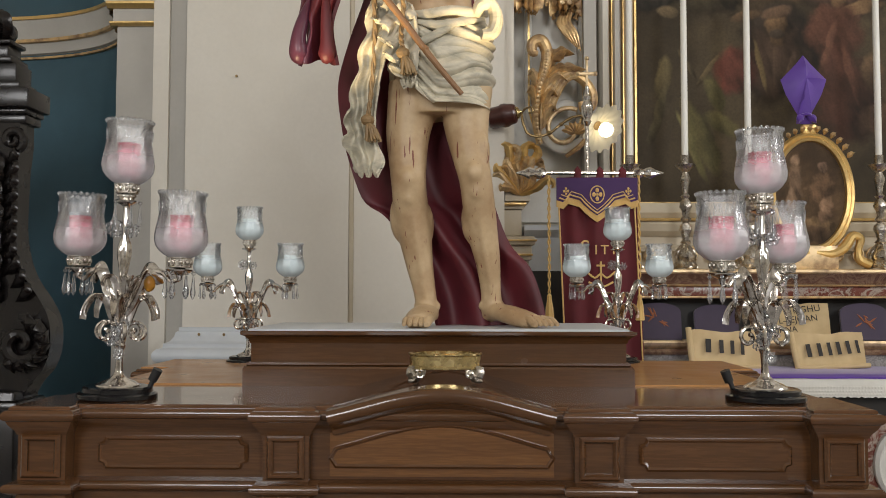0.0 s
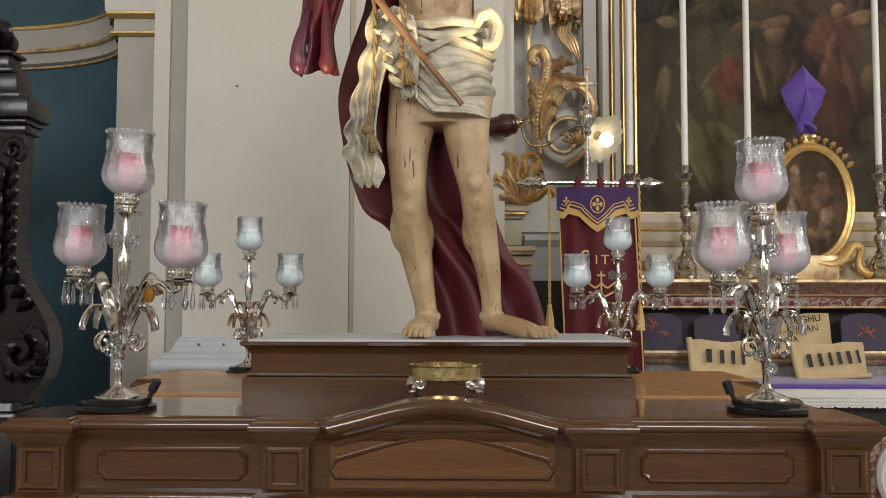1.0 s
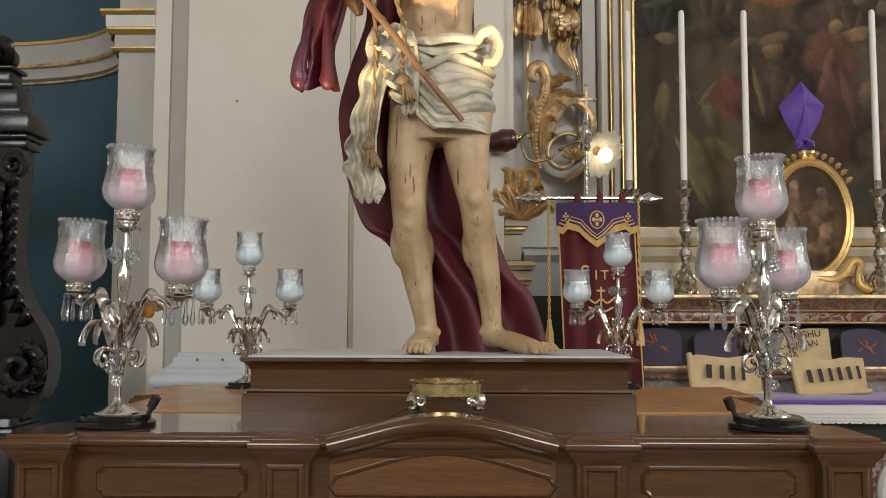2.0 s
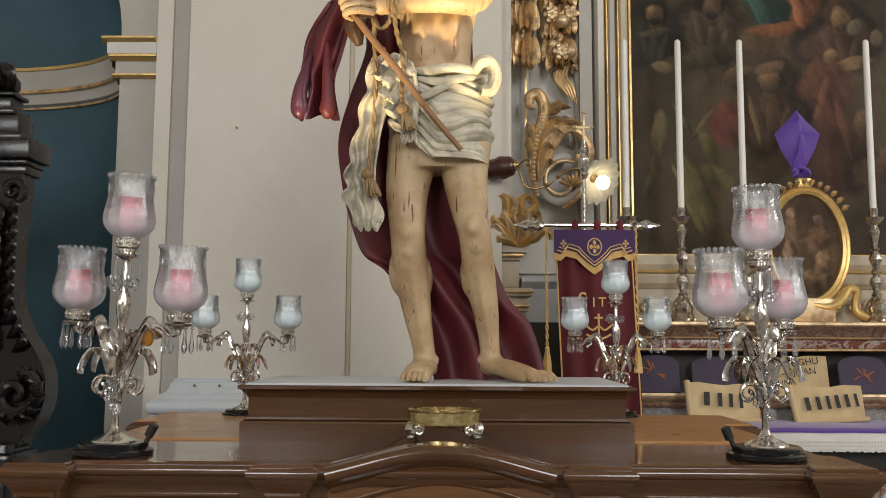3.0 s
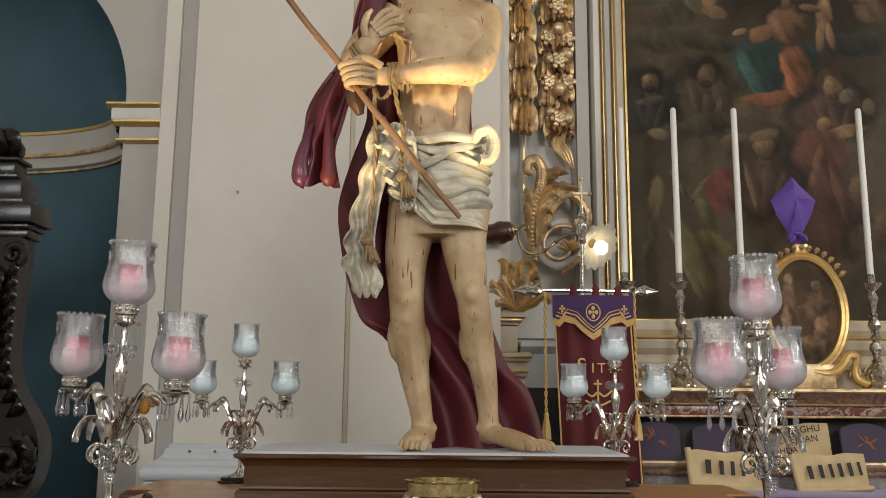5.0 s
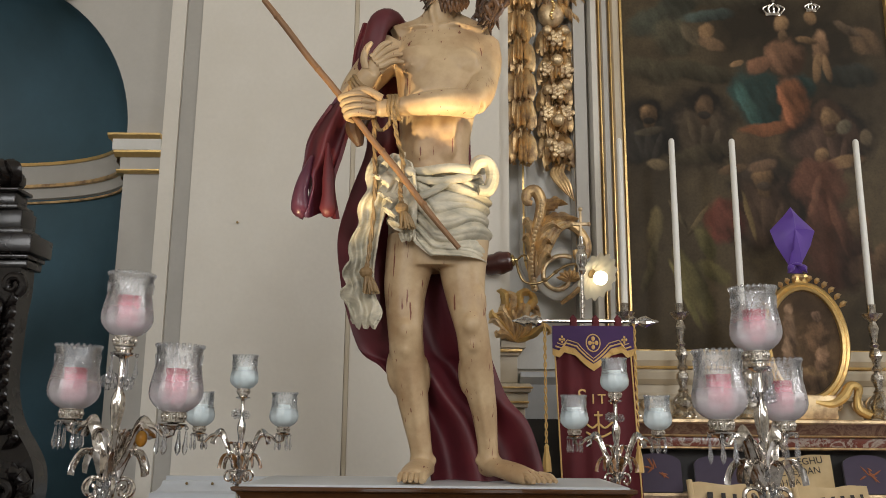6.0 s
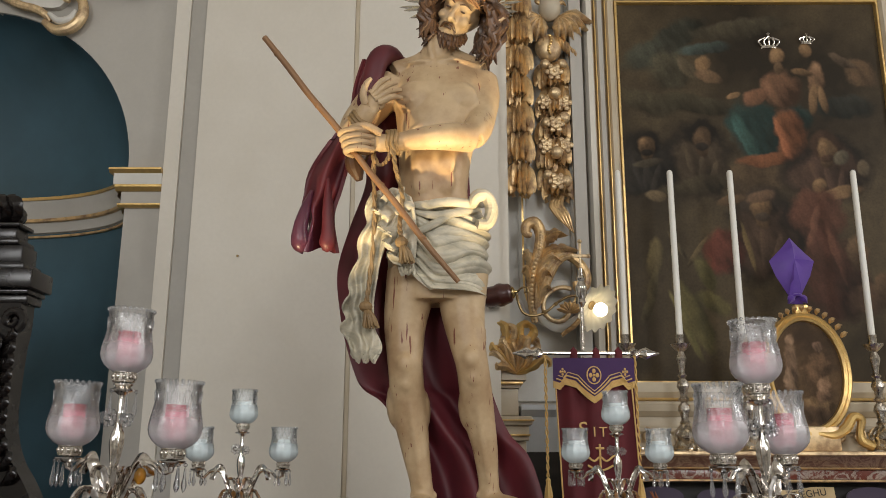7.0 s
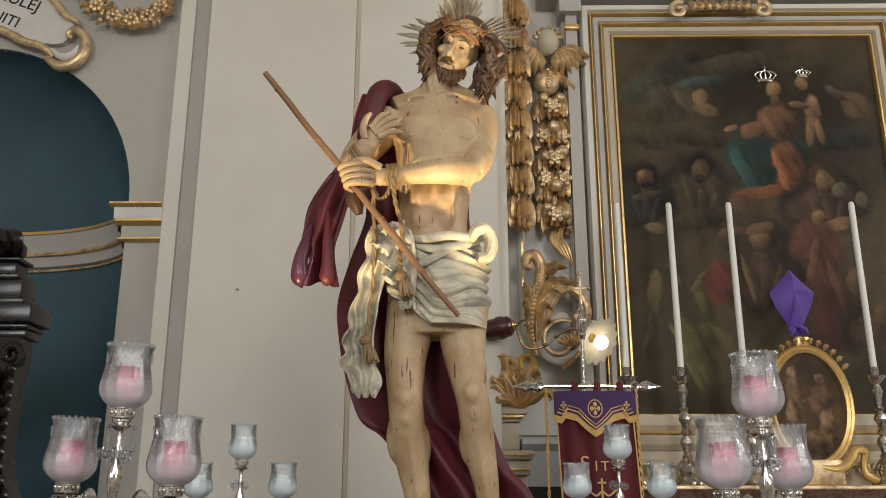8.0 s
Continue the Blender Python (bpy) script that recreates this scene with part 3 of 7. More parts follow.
def raised_panel(x0, x1, z0, z1, y, cut=0.02, top=None, mat="wood"):
    """A fielded panel with clipped ends and a bead round it."""
    if top:
        n = 18
        edge = [(x0 + (x1 - x0) * i / n, z1 + top((x0 + (x1 - x0) * i / n))) for i in range(n + 1)]
        poly = [(x0, z0), (x1, z0), (x1 + cut, z0 + 0.02), (x1 + cut * 0.6, z1 - 0.012)] + edge[::-1] + [(x0 - cut * 0.6, z1 - 0.012), (x0 - cut, z0 + 0.02)]
    else:
        c = cut * 0.8
        poly = [(x0 + c, z0), (x1 - c, z0), (x1 - c * 0.7, z0 + c * 0.7), (x1, z0 + c), (x1, z1 - c), (x1 - c * 0.7, z1 - c * 0.7), (x1 - c, z1), (x0 + c, z1), (x0 + c * 0.7, z1 - c * 0.7), (x0, z1 - c), (x0, z0 + c), (x0 + c * 0.7, z0 + c * 0.7)]
    bm = bmesh.new()
    strip(bm, [(x, y, z) for x, z in poly], [(-0.004, -0.006), (-0.005, 0.002), (0.0, 0.006), (0.005, 0.002), (0.004, -0.006)], True)
    bead = ppart("panel_bead", bm, M["wood"])
    bm = bmesh.new()
    prism(bm, poly, y - 0.002, y + 0.006)
    ppart("field_panel", bm, M[mat], smooth=False)


def flat_frame(x0, x1, z0, z1, y, w=0.016):
    bm = bmesh.new()
    strip(bm, [(x0, y, z0), (x1, y, z0), (x1, y, z1), (x0, y, z1)], [(-w / 2, -0.006), (-w / 2, 0.004), (-w / 6, 0.010), (w / 6, 0.010), (w / 2, 0.004), (w / 2, -0.006)], True)
    ppart("pilaster_panel", bm, M["wood"])


raised_panel(-0.835, -0.475, 1.046, 1.116, 2.168)
raised_panel(0.495, 0.855, 1.046, 1.116, 2.168)
raised_panel(AX - 0.255, AX + 0.255, 1.056, 1.096, 2.140, 0.014, lambda x: arch_z(x, 0.058, 0.262), "woodpanel")
for x0, x1 in ((-1.0, -0.92), (-0.405, -0.33), (0.345, 0.425), (0.925, 1.005)):
    flat_frame(x0, x1, 1.036, 1.124, 2.120)

# ---- the plinth under the statue ----
plinth = thing("statue_plinth", (-0.015, 2.85, TZ), "stepped mahogany plinth with a flared cap under the statue", "plinth")
PM = Matrix.Translation((0.015, -2.85, -TZ))


def qpart(name, bm, material, label=""):
    bmesh.ops.transform(bm, matrix=PM, verts=bm.verts)
    return part(name, bm, material, plinth, label)


pout = [(-0.590, 2.585), (0.565, 2.585), (0.565, 3.12), (-0.590, 3.12)]
qpart("lower_block", moulding(bmesh.new(), pout, [(-0.02, TZ), (0, TZ), (0, 1.250), (-0.004, 1.256), (-0.03, 1.258)], True), M["wood"])
qpart("bead_moulding", moulding(bmesh.new(), pout, [(-0.05, 1.257), (-0.012, 1.257), (-0.008, 1.261), (-0.010, 1.267), (-0.05, 1.267)], True), M["wood"])
qpart("upper_block", moulding(bmesh.new(), pout, [(-0.05, 1.266), (-0.020, 1.266), (-0.020, 1.325), (-0.05, 1.325)], True), M["wood"])
qpart("flared_cap", moulding(bmesh.new(), pout, [(-0.05, 1.324), (-0.018, 1.324), (-0.014, 1.335), (-0.004, 1.345), (0.006, 1.350), (0.008, 1.358), (0.004, 1.361), (-0.02, 1.361)], True), M["wood"])
# thin top slab; the whitish reflection on it is put into its pale colour
qpart("pale_sheen_top", moulding(bmesh.new(), pout, [(-0.03, 1.359), (-0.012, 1.359), (-0.012, 1.365), (-0.015, 1.367), (-0.03, 1.367)], True), M["stonebase"], "pale grey top that imitates a glossy reflection")

# ---- the statue, one mesh ----


def skin_material():
    n = Nodes("painted_flesh")
    c = n.mix(n.ramp(n.noise(6, 6, 0.6), (0.40, g(0)), (0.68, g(0.85))), (0.57, 0.42, 0.25), (0.33, 0.20, 0.10))
    streak = n.ramp(n.noise(46, 3, 0.5, (1.7, 1.7, 0.13)), (0.66, g(0)), (0.68, g(0.9)))
    patch = n.ramp(n.noise(6.5, 3), (0.42, g(0)), (0.48, g(1)))
    c = n.mix(n.mix(1.0, streak, patch, "MULTIPLY"), c, (0.16, 0.035, 0.022))
    n.base(c)
    n.bump(n.noise(40, 4), 0.05, 0.003)
    return n.put(Roughness=0.42, Specular_IOR_Level=0.35).mat


def lacquer(name, a, b, rough=0.3, sheen=0.0):
    n = Nodes(name)
    n.base(n.mix(n.ramp(n.noise(6, 5), (0.3, g(0)), (0.75, g(0.9))), a, b))
    n.bump(n.noise(50, 4), 0.06, 0.003)
    return n.put(Roughness=rough, Coat_Weight=sheen).mat


M["skin"] = skin_material()
M["cloak"] = lacquer("crimson_lacquer", (0.115, 0.013, 0.020), (0.060, 0.008, 0.013), 0.55, 0.0)
# violet for the tail's back and for a bluish sheen painted on its front
M["lining_sheen"] = lacquer("violet_sheen_lacquer", (0.115, 0.032, 0.060), (0.080, 0.016, 0.030), 0.36, 0.12)
linen = Nodes("ivory_linen_paint")
linen.base(linen.mix(linen.ramp(linen.noise(9, 5, 0.6, (1, 1, 2.2), 0.8), (0.38, g(0)), (0.66, g(0.9))), (0.66, 0.60, 0.46), (0.33, 0.31, 0.245)))
linen.bump(linen.noise(50, 4), 0.08, 0.003)
M["linen"] = linen.put(Roughness=0.5).mat
M["hair"] = lacquer("brown_hair_paint", (0.105, 0.055, 0.028), (0.045, 0.022, 0.012), 0.4)
M["rope"] = lacquer("gilded_rope", (0.36, 0.24, 0.11), (0.20, 0.12, 0.05), 0.5)
M["reed"] = lacquer("brown_reed", (0.30, 0.16, 0.07), (0.17, 0.08, 0.035), 0.5)
M["rays"] = metal("silver_gilt_rays", (0.86, 0.80, 0.66), 0.10, (0.10, 0.07, 0.04), 0.8, 9)
SKIN, CLOAK, LINING_SHEEN, LINEN, HAIR, ROPE, REED, RAYS = range(8)


def melt(bm, voxel, rounds):
    """Joins overlapping forms into one smooth skin."""
    me = bpy.data.meshes.new("form")
    bmesh.ops.recalc_face_normals(bm, faces=bm.faces)
    bm.to_mesh(me)
    bm.free()
    ob = new("form", me)
    r = ob.modifiers.new("r", "REMESH")
    r.mode, r.voxel_size, r.adaptivity = "VOXEL", voxel, 0.0
    s = ob.modifiers.new("s", "SMOOTH")
    s.factor, s.iterations = 0.5, rounds
    bpy.context.view_layer.update()
    out = bpy.data.meshes.new_from_object(ob.evaluated_get(bpy.context.evaluated_depsgraph_get()))
    bpy.data.objects.remove(ob)
    return out


def section_body(bm, rows, seg=28):
    """A body through oval sections (z, x, y, rx, ry)."""
    zs = spline([(r[0], r[1], r[2]) for r in rows], 4)
    rs = spline([(r[3], r[4], 0) for r in rows], 4)
    rings = []
    for c, r in zip(zs, rs):
        rings.append([bm.verts.new((c.y + r.x * math.cos(a), c.z + r.y * math.sin(a), c.x)) for a in (2 * math.pi * i / seg for i in range(seg))])
    for a, b in zip(rings, rings[1:]):
        for i in range(seg):
            bm.faces.new((a[i], a[(i + 1) % seg], b[(i + 1) % seg], b[i]))
    bm.faces.new(rings[0][::-1])
    bm.faces.new(rings[-1])


def sheet(bm, grid, thick, mat_front, mat_back):
    """A draped sheet with thickness from rows of points; the back takes another colour."""
    h, w = len(grid), len(grid[0])
    front = [[bm.verts.new(p) for p in row] for row in grid]
    back = []
    for j in range(h):
        row = []
        for i in range(w):
            du = grid[j][min(i + 1, w - 1)] - grid[j][max(i - 1, 0)]
            dv = grid[min(j + 1, h - 1)][i] - grid[max(j - 1, 0)][i]
            nn = du.cross(dv)
            nn = nn.normalized() if nn.length > 1e-9 else Vector((0, 1, 0))
            if nn.y < 0:
                nn = -nn
            row.append(bm.verts.new(grid[j][i] + nn * thick))
        back.append(row)

    def quad(a, b, c, d, m):
        f = bm.faces.new((a, b, c, d))
        f.material_index = m
    for j in range(h - 1):
        for i in range(w - 1):
            quad(front[j][i], front[j][i + 1], front[j + 1][i + 1], front[j + 1][i], mat_front)
            quad(back[j][i + 1], back[j][i], back[j + 1][i], back[j + 1][i + 1], mat_back)
    rim = [(0, i) for i in range(w)] + [(j, w - 1) for j in range(1, h)] + [(h - 1, i) for i in range(w - 2, -1, -1)] + [(j, 0) for j in range(h - 2, 0, -1)]
    for (j, i), (j2, i2) in zip(rim, rim[1:] + rim[:1]):
        quad(front[j][i], back[j][i], back[j2][i2], front[j2][i2], mat_front)


def drape(rows, n, steps, fold):
    """Points between a left and a right edge: rows of (z, left x, right x, left y, right y); fold(u, v) pushes along y."""
    a = spline([(r[1], r[3], r[0]) for r in rows], steps)
    b = spline([(r[2], r[4], r[0]) for r in rows], steps)
    h = len(a)
    return [[a[j].lerp(b[j], i / (n - 1)) + Vector(fold(i / (n - 1), j / (h - 1))) for i in range(n)] for j in range(h)]


def statue():
    rng = random.Random(4)
    # flesh
    bm = bmesh.new()
    section_body(bm, [(2.04, -0.012, 2.80, 0.140, 0.100), (2.16, -0.012, 2.80, 0.150, 0.110), (2.28, -0.015, 2.80, 0.145, 0.108), (2.38, -0.028, 2.79, 0.122, 0.094),
                      (2.46, -0.026, 2.785, 0.118, 0.096), (2.58, -0.018, 2.785, 0.130, 0.106), (2.69, -0.006, 2.795, 0.152, 0.114), (2.79, 0.0, 2.81, 0.172, 0.105),
                      (2.86, 0.0, 2.82, 0.168, 0.080), (2.90, -0.008, 2.82, 0.110, 0.065), (2.925, -0.015, 2.82, 0.06, 0.055)])
    tube(bm, [(-0.025, 2.700, 2.56), (-0.02, 2.692, 2.66), (-0.012, 2.700, 2.73)], [0.022, 0.012, 0.006], 8)
    for sx in (-1, 1):
        ball(bm, (-0.018 + sx * 0.068, 2.722, 2.735), (0.078, 0.034, 0.060), 14)
        ball(bm, (-0.018 + sx * 0.085, 2.690, 2.712), 0.0065, 8)
        tube(bm, [(-0.02 + sx * 0.02, 2.690, 2.640), (-0.02 + sx * 0.07, 2.700, 2.610), (-0.02 + sx * 0.115, 2.735, 2.575)], [0.010, 0.013, 0.008], 8)
        ball(bm, (-0.025 + sx * 0.040, 2.700, 2.50), (0.036, 0.020, 0.055), 12)
        ball(bm, (-0.025 + sx * 0.036, 2.706, 2.430), (0.036, 0.016, 0.050), 12)
    tube(bm, [(-0.022, 2.83, 2.86), (-0.018, 2.81, 2.94), (0.030, 2.79, 3.02)], [0.072, 0.057, 0.055], 18)
    tube(bm, [(-0.028, 2.758, 2.892), (-0.040, 2.752, 2.94), (-0.030, 2.760, 3.01)], [0.010, 0.012, 0.010], 8)
    hm = Matrix.Rotation(radians(27), 4, "Y") @ Matrix.Rotation(radians(27), 4, "X") @ Matrix.Rotation(radians(-5), 4, "Z")
    HD = Matrix.Translation((0.066, 2.785, 3.075)) @ hm

    def hp(x, y, z):
        """A point given in the head's own frame."""
        return HD @ Vector((x, y, z))
    ball(bm, hp(0, 0.012, 0.035), (0.074, 0.092, 0.092), 20, hm)
    ball(bm, hp(0, -0.028, -0.038), (0.053, 0.054, 0.072), 18, hm)
    tube(bm, [hp(0, -0.080, 0.030), hp(0, -0.094, 0.002), hp(0, -0.104, -0.018), hp(0, -0.092, -0.026)], [0.007, 0.009, 0.012, 0.008], 8)
    for sx in (-1, 1):
        tube(bm, [hp(sx * 0.008, -0.080, 0.034), hp(sx * 0.030, -0.079, 0.040), hp(sx * 0.052, -0.062, 0.032)], [0.006, 0.008, 0.006], 8)
        ball(bm, hp(sx * 0.040, -0.064, -0.014), (0.022, 0.018, 0.020), 10)
        ball(bm, hp(sx * 0.028, -0.073, 0.017), (0.013, 0.010, 0.009), 8)
        ball(bm, hp(sx * 0.010, -0.088, -0.022), (0.008, 0.008, 0.006), 8)
    ball(bm, hp(0, -0.076, -0.060), (0.018, 0.012, 0.007), 8)
    tube(bm, [(-0.035, 2.82, 2.945), (-0.085, 2.825, 2.905), (-0.165, 2.815, 2.862)], [0.035, 0.040, 0.050], 14)
    tube(bm, [(0.015, 2.82, 2.945), (0.07, 2.825, 2.912), (0.140, 2.815, 2.862)], [0.035, 0.042, 0.054], 14)
    tube(bm, [(-0.018, 2.752, 2.880), (-0.08, 2.748, 2.884), (-0.14, 2.775, 2.880)], [0.007, 0.008, 0.007], 8)
    tube(bm, [(-0.012, 2.750, 2.884), (0.05, 2.744, 2.888), (0.12, 2.770, 2.878)], [0.008, 0.010, 0.009], 8)
    # arm that crosses the belly
    tube(bm, [(0.138, 2.82, 2.845), (0.146, 2.80, 2.77), (0.140, 2.76, 2.69), (0.124, 2.70, 2.615), (0.100, 2.668, 2.570)], [0.060, 0.058, 0.050, 0.049, 0.046], 16)
    tube(bm, [(0.104, 2.672, 2.566), (0.05, 2.640, 2.562), (-0.03, 2.615, 2.550), (-0.145, 2.615, 2.534), (-0.20, 2.615, 2.530)], [0.045, 0.047, 0.041, 0.029, 0.032], 16)
    ball(bm, (-0.245, 2.615, 2.530), (0.052, 0.030, 0.040), 14)
    # arm laid on the breast
    tube(bm, [(-0.165, 2.82, 2.83), (-0.225, 2.80, 2.76), (-0.285, 2.76, 2.66), (-0.300, 2.72, 2.60)], [0.062, 0.066, 0.056, 0.048], 16)
    tube(bm, [(-0.300, 2.715, 2.60), (-0.268, 2.68, 2.635), (-0.235, 2.665, 2.675)], [0.046, 0.036, 0.032], 14)
    ball(bm, (-0.213, 2.662, 2.700), (0.036, 0.022, 0.042), 14, Matrix.Rotation(radians(35), 4, "Y"))
    # legs and feet
    for kx, ky, kz, low in ((-0.110, 2.719, 1.835, -0.108), (0.098, 2.696, 1.850, 0.104)):
        ball(bm, (kx, ky, kz), (0.030, 0.020, 0.034), 12)                      # kneecap
        ball(bm, (low, ky + 0.010, kz - 0.062), (0.020, 0.016, 0.026), 10)     # under the knee
        for sx in (-1, 1):
            ball(bm, (kx + sx * 0.024, ky + 0.030, kz + 0.065), (0.026, 0.020, 0.065), 12)
    ball(bm, (-0.128, 2.815, 1.72), (0.048, 0.052, 0.090), 12)
    ball(bm, (-0.070, 2.815, 1.69), (0.040, 0.050, 0.085), 12)
    ball(bm, (0.125, 2.80, 1.735), (0.044, 0.050, 0.090), 12)
    ball(bm, (0.092, 2.80, 1.71), (0.036, 0.048, 0.080), 12)
    tube(bm, [(-0.090, 2.80, 2.14), (-0.114, 2.79, 1.99), (-0.114, 2.775, 1.89), (-0.110, 2.765, 1.815), (-0.105, 2.785, 1.75), (-0.092, 2.80, 1.66), (-0.078, 2.805, 1.571), (-0.060, 2.81, 1.475), (-0.052, 2.815, 1.41)],
         [0.090, 0.072, 0.061, 0.056, 0.056, 0.054, 0.045, 0.036, 0.037], 20)
    tube(bm, [(-0.100, 2.741, 1.76), (-0.084, 2.753, 1.64), (-0.058, 2.780, 1.46)], [0.012, 0.012, 0.010], 8)
    tube(bm, [(-0.050, 2.850, 1.400), (-0.058, 2.79, 1.410), (-0.070, 2.72, 1.398), (-0.078, 2.670, 1.384)], [0.036, 0.042, 0.047, 0.040], 16, flat=0.66, up=(0, 0, 1))
    tube(bm, [(0.070, 2.80, 2.14), (0.072, 2.785, 2.02), (0.088, 2.755, 1.90), (0.102, 2.74, 1.83), (0.113, 2.765, 1.75), (0.124, 2.79, 1.67), (0.142, 2.81, 1.58), (0.153, 2.83, 1.48), (0.156, 2.835, 1.42)],
         [0.090, 0.074, 0.058, 0.052, 0.052, 0.050, 0.041, 0.033, 0.036], 20)
    tube(bm, [(0.106, 2.720, 1.77), (0.124, 2.748, 1.65), (0.154, 2.803, 1.47)], [0.011, 0.011, 0.009], 8)
    tube(bm, [(0.150, 2.868, 1.402), (0.180, 2.81, 1.412), (0.235, 2.745, 1.398), (0.282, 2.700, 1.384)], [0.036, 0.042, 0.046, 0.038], 16, flat=0.66, up=(0, 0, 1))
    for ax, ay in ((-0.052, 2.815), (0.156, 2.835)):
        for sx in (-1, 1):
            ball(bm, (ax + sx * 0.034, ay, 1.432), (0.011, 0.014, 0.014), 8)
    flesh = melt(bm, 0.0058, 6)

    bm = bmesh.new()
    bm.from_mesh(flesh)
    for f in bm.faces:
        f.material_index = SKIN

    def take(build, mat):
        """Adds forms to the statue in one colour."""
        old = set(bm.faces)
        build()
        for f in bm.faces:
            if f not in old:
                f.material_index = mat

    def fingers():
        for k in range(4):
            z = 2.558 - 0.0205 * k
            tube(bm, [(-0.215, 2.60, z + 0.006), (-0.262 + 0.003 * k, 2.574, z + 0.003), (-0.300 + 0.004 * k, 2.576, z), (-0.322 + 0.007 * k, 2.598, z - 0.003), (-0.306 + 0.008 * k, 2.626, z - 0.005)], [0.010, 0.0118, 0.0112, 0.0105, 0.009], 10, 4)
        tube(bm, [(-0.190, 2.594, 2.556), (-0.235, 2.578, 2.574), (-0.272, 2.580, 2.574), (-0.298, 2.590, 2.564)], [0.013, 0.0135, 0.011, 0.008], 10, 4)
        for k in range(4):
            f = k / 3
            b = Vector((-0.222 + 0.030 * f, 2.646, 2.728 - 0.038 * f))
            d = Vector((0.058 + 0.014 * f, 0.006, 0.058 - 0.040 * f)) * (1.0 if k in (1, 2) else 0.86)
            tube(bm, [b - d * 0.25, b, b + d * 0.5 + Vector((0, -0.006, 0.006)), b + d * 1.05 + Vector((0, 0.006, 0))], [0.0120, 0.0118, 0.0108, 0.0065], 10, 4)
        tube(bm, [(-0.250, 2.650, 2.682), (-0.256, 2.638, 2.712), (-0.247, 2.634, 2.745), (-0.232, 2.640, 2.768)], [0.013, 0.0125, 0.011, 0.007], 10, 4)
        for fx, fy, tx in ((-0.079, 2.668, -0.10), (0.300, 2.690, 0.45)):
            for k in range(5):
                big = (k == 4) if fx < 0 else (k == 0)
                r = 0.0135 if big else 0.0100 - 0.0006 * abs(k - 2)
                x = fx - 0.034 + 0.017 * k
                y = fy - 0.006 * math.sin(math.pi * (k + 0.5) / 5) - 0.010 * big
                tube(bm, [(x - tx * 0.06, y + 0.036, 1.398), (x, y + 0.005, 1.392), (x + tx * 0.02, y - 0.016, 1.383), (x + tx * 0.035, y - 0.030, 1.378)], [r * 0.9, r * 1.05, r, r * 0.62], 9, 3)
    take(fingers, SKIN)

    # loincloth: a wound cloth with folds fanning from the hip
    def hip(x, z, lift=0.0):
        """A point on the front of the wound cloth."""
        r = 0.158 + 0.010 * math.sin(math.pi * min(1, max(0, (2.37 - z) / 0.34)))
        f = min(0.985, abs(x + 0.010) / r)
        return Vector((x, 2.797 - (0.134 + lift) * math.sqrt(1 - f * f), z))

    def hem_at(x):
        return 2.060 + 0.135 * max(0.0, min(1.0, (-0.02 - x) / 0.13)) ** 1.15

    def wound():
        seg, rows, rings = 256, 110, []
        for j in range(rows):
            v = j / (rows - 1)
            ring = []
            for i in range(seg):
                a = 2 * math.pi * i / seg
                fx, fy = math.cos(a), math.sin(a)
                x = 0.158 * fx
                hem = hem_at(x) if fy < 0.2 else 2.09
                top = 2.368 - 0.010 * fx + 0.02 * fy
                z = top + (hem - top) * v
                rise = 0.85 * max(0.0, -0.01 - x) + 0.35 * (0.14 - x) ** 2 + 0.010 * math.sin(21 * x + 14 * z) - 0.10 * max(0.0, x - 0.09)
                ph = 148.0 * (z - rise) + 1.7 * math.sin(13 * x + 24 * z) + 0.9 * math.sin(29 * x - 17 * z)
                deep = 0.55 + 0.45 * math.sin(9 * x + 55 * z + 1.0)
                ridge = abs(math.sin(ph * 0.5)) ** 0.60 * (0.011 + 0.015 * deep) + 0.004 * abs(math.sin(ph * 1.03 + 8 * x)) ** 0.6
                edge = min(1.0, 6 * v + 0.3)
                r = 0.141 + 0.010 * math.sin(math.pi * v) + ridge * edge + 0.010 * max(0.0, 1 - abs(v - 0.99) / 0.035)
                ring.append(bm.verts.new((-0.010 + r * fx, 2.797 + 0.80 * r * fy, z)))
            rings.append(ring)
        inner = [bm.verts.new((-0.010 + (p.co.x + 0.010) * 0.88, 2.797 + (p.co.y - 2.797) * 0.88, p.co.z + 0.03)) for p in rings[-1]]
        lip = [bm.verts.new((-0.010 + (p.co.x + 0.010) * 0.84, 2.797 + (p.co.y - 2.797) * 0.84, p.co.z - 0.012)) for p in rings[0]]
        for a, b in zip([lip] + rings, rings + [inner]):
            for i in range(seg):
                bm.faces.new((a[i], a[(i + 1) % seg], b[(i + 1) % seg], b[i]))
        for pts, r in ((((-0.10, 2.345), (-0.05, 2.336), (0.02, 2.346), (0.09, 2.350), (0.138, 2.362)), 0.016), (((-0.085, 2.318), (-0.02, 2.300), (0.05, 2.312), (0.125, 2.340)), 0.014), (((0.085, 2.345), (0.01, 2.290), (-0.05, 2.258), (-0.09, 2.250)), 0.013)):
            tube(bm, [hip(x, z, 0.006) for x, z in pts], [r * 0.5] + [r] * (len(pts) - 2) + [r * 0.7], 12, 6, 0.75)
        tube(bm, [(0.100, 2.70, 2.345), (0.118, 2.680, 2.372), (0.150, 2.685, 2.372), (0.166, 2.700, 2.330), (0.152, 2.705, 2.288), (0.118, 2.695, 2.282)], [0.016, 0.021, 0.020, 0.022, 0.021, 0.016], 12, 5, 1.3)
        ball(bm, (-0.102, 2.655, 2.330), (0.022, 0.018, 0.018), 12)
    take(wound, LINEN)
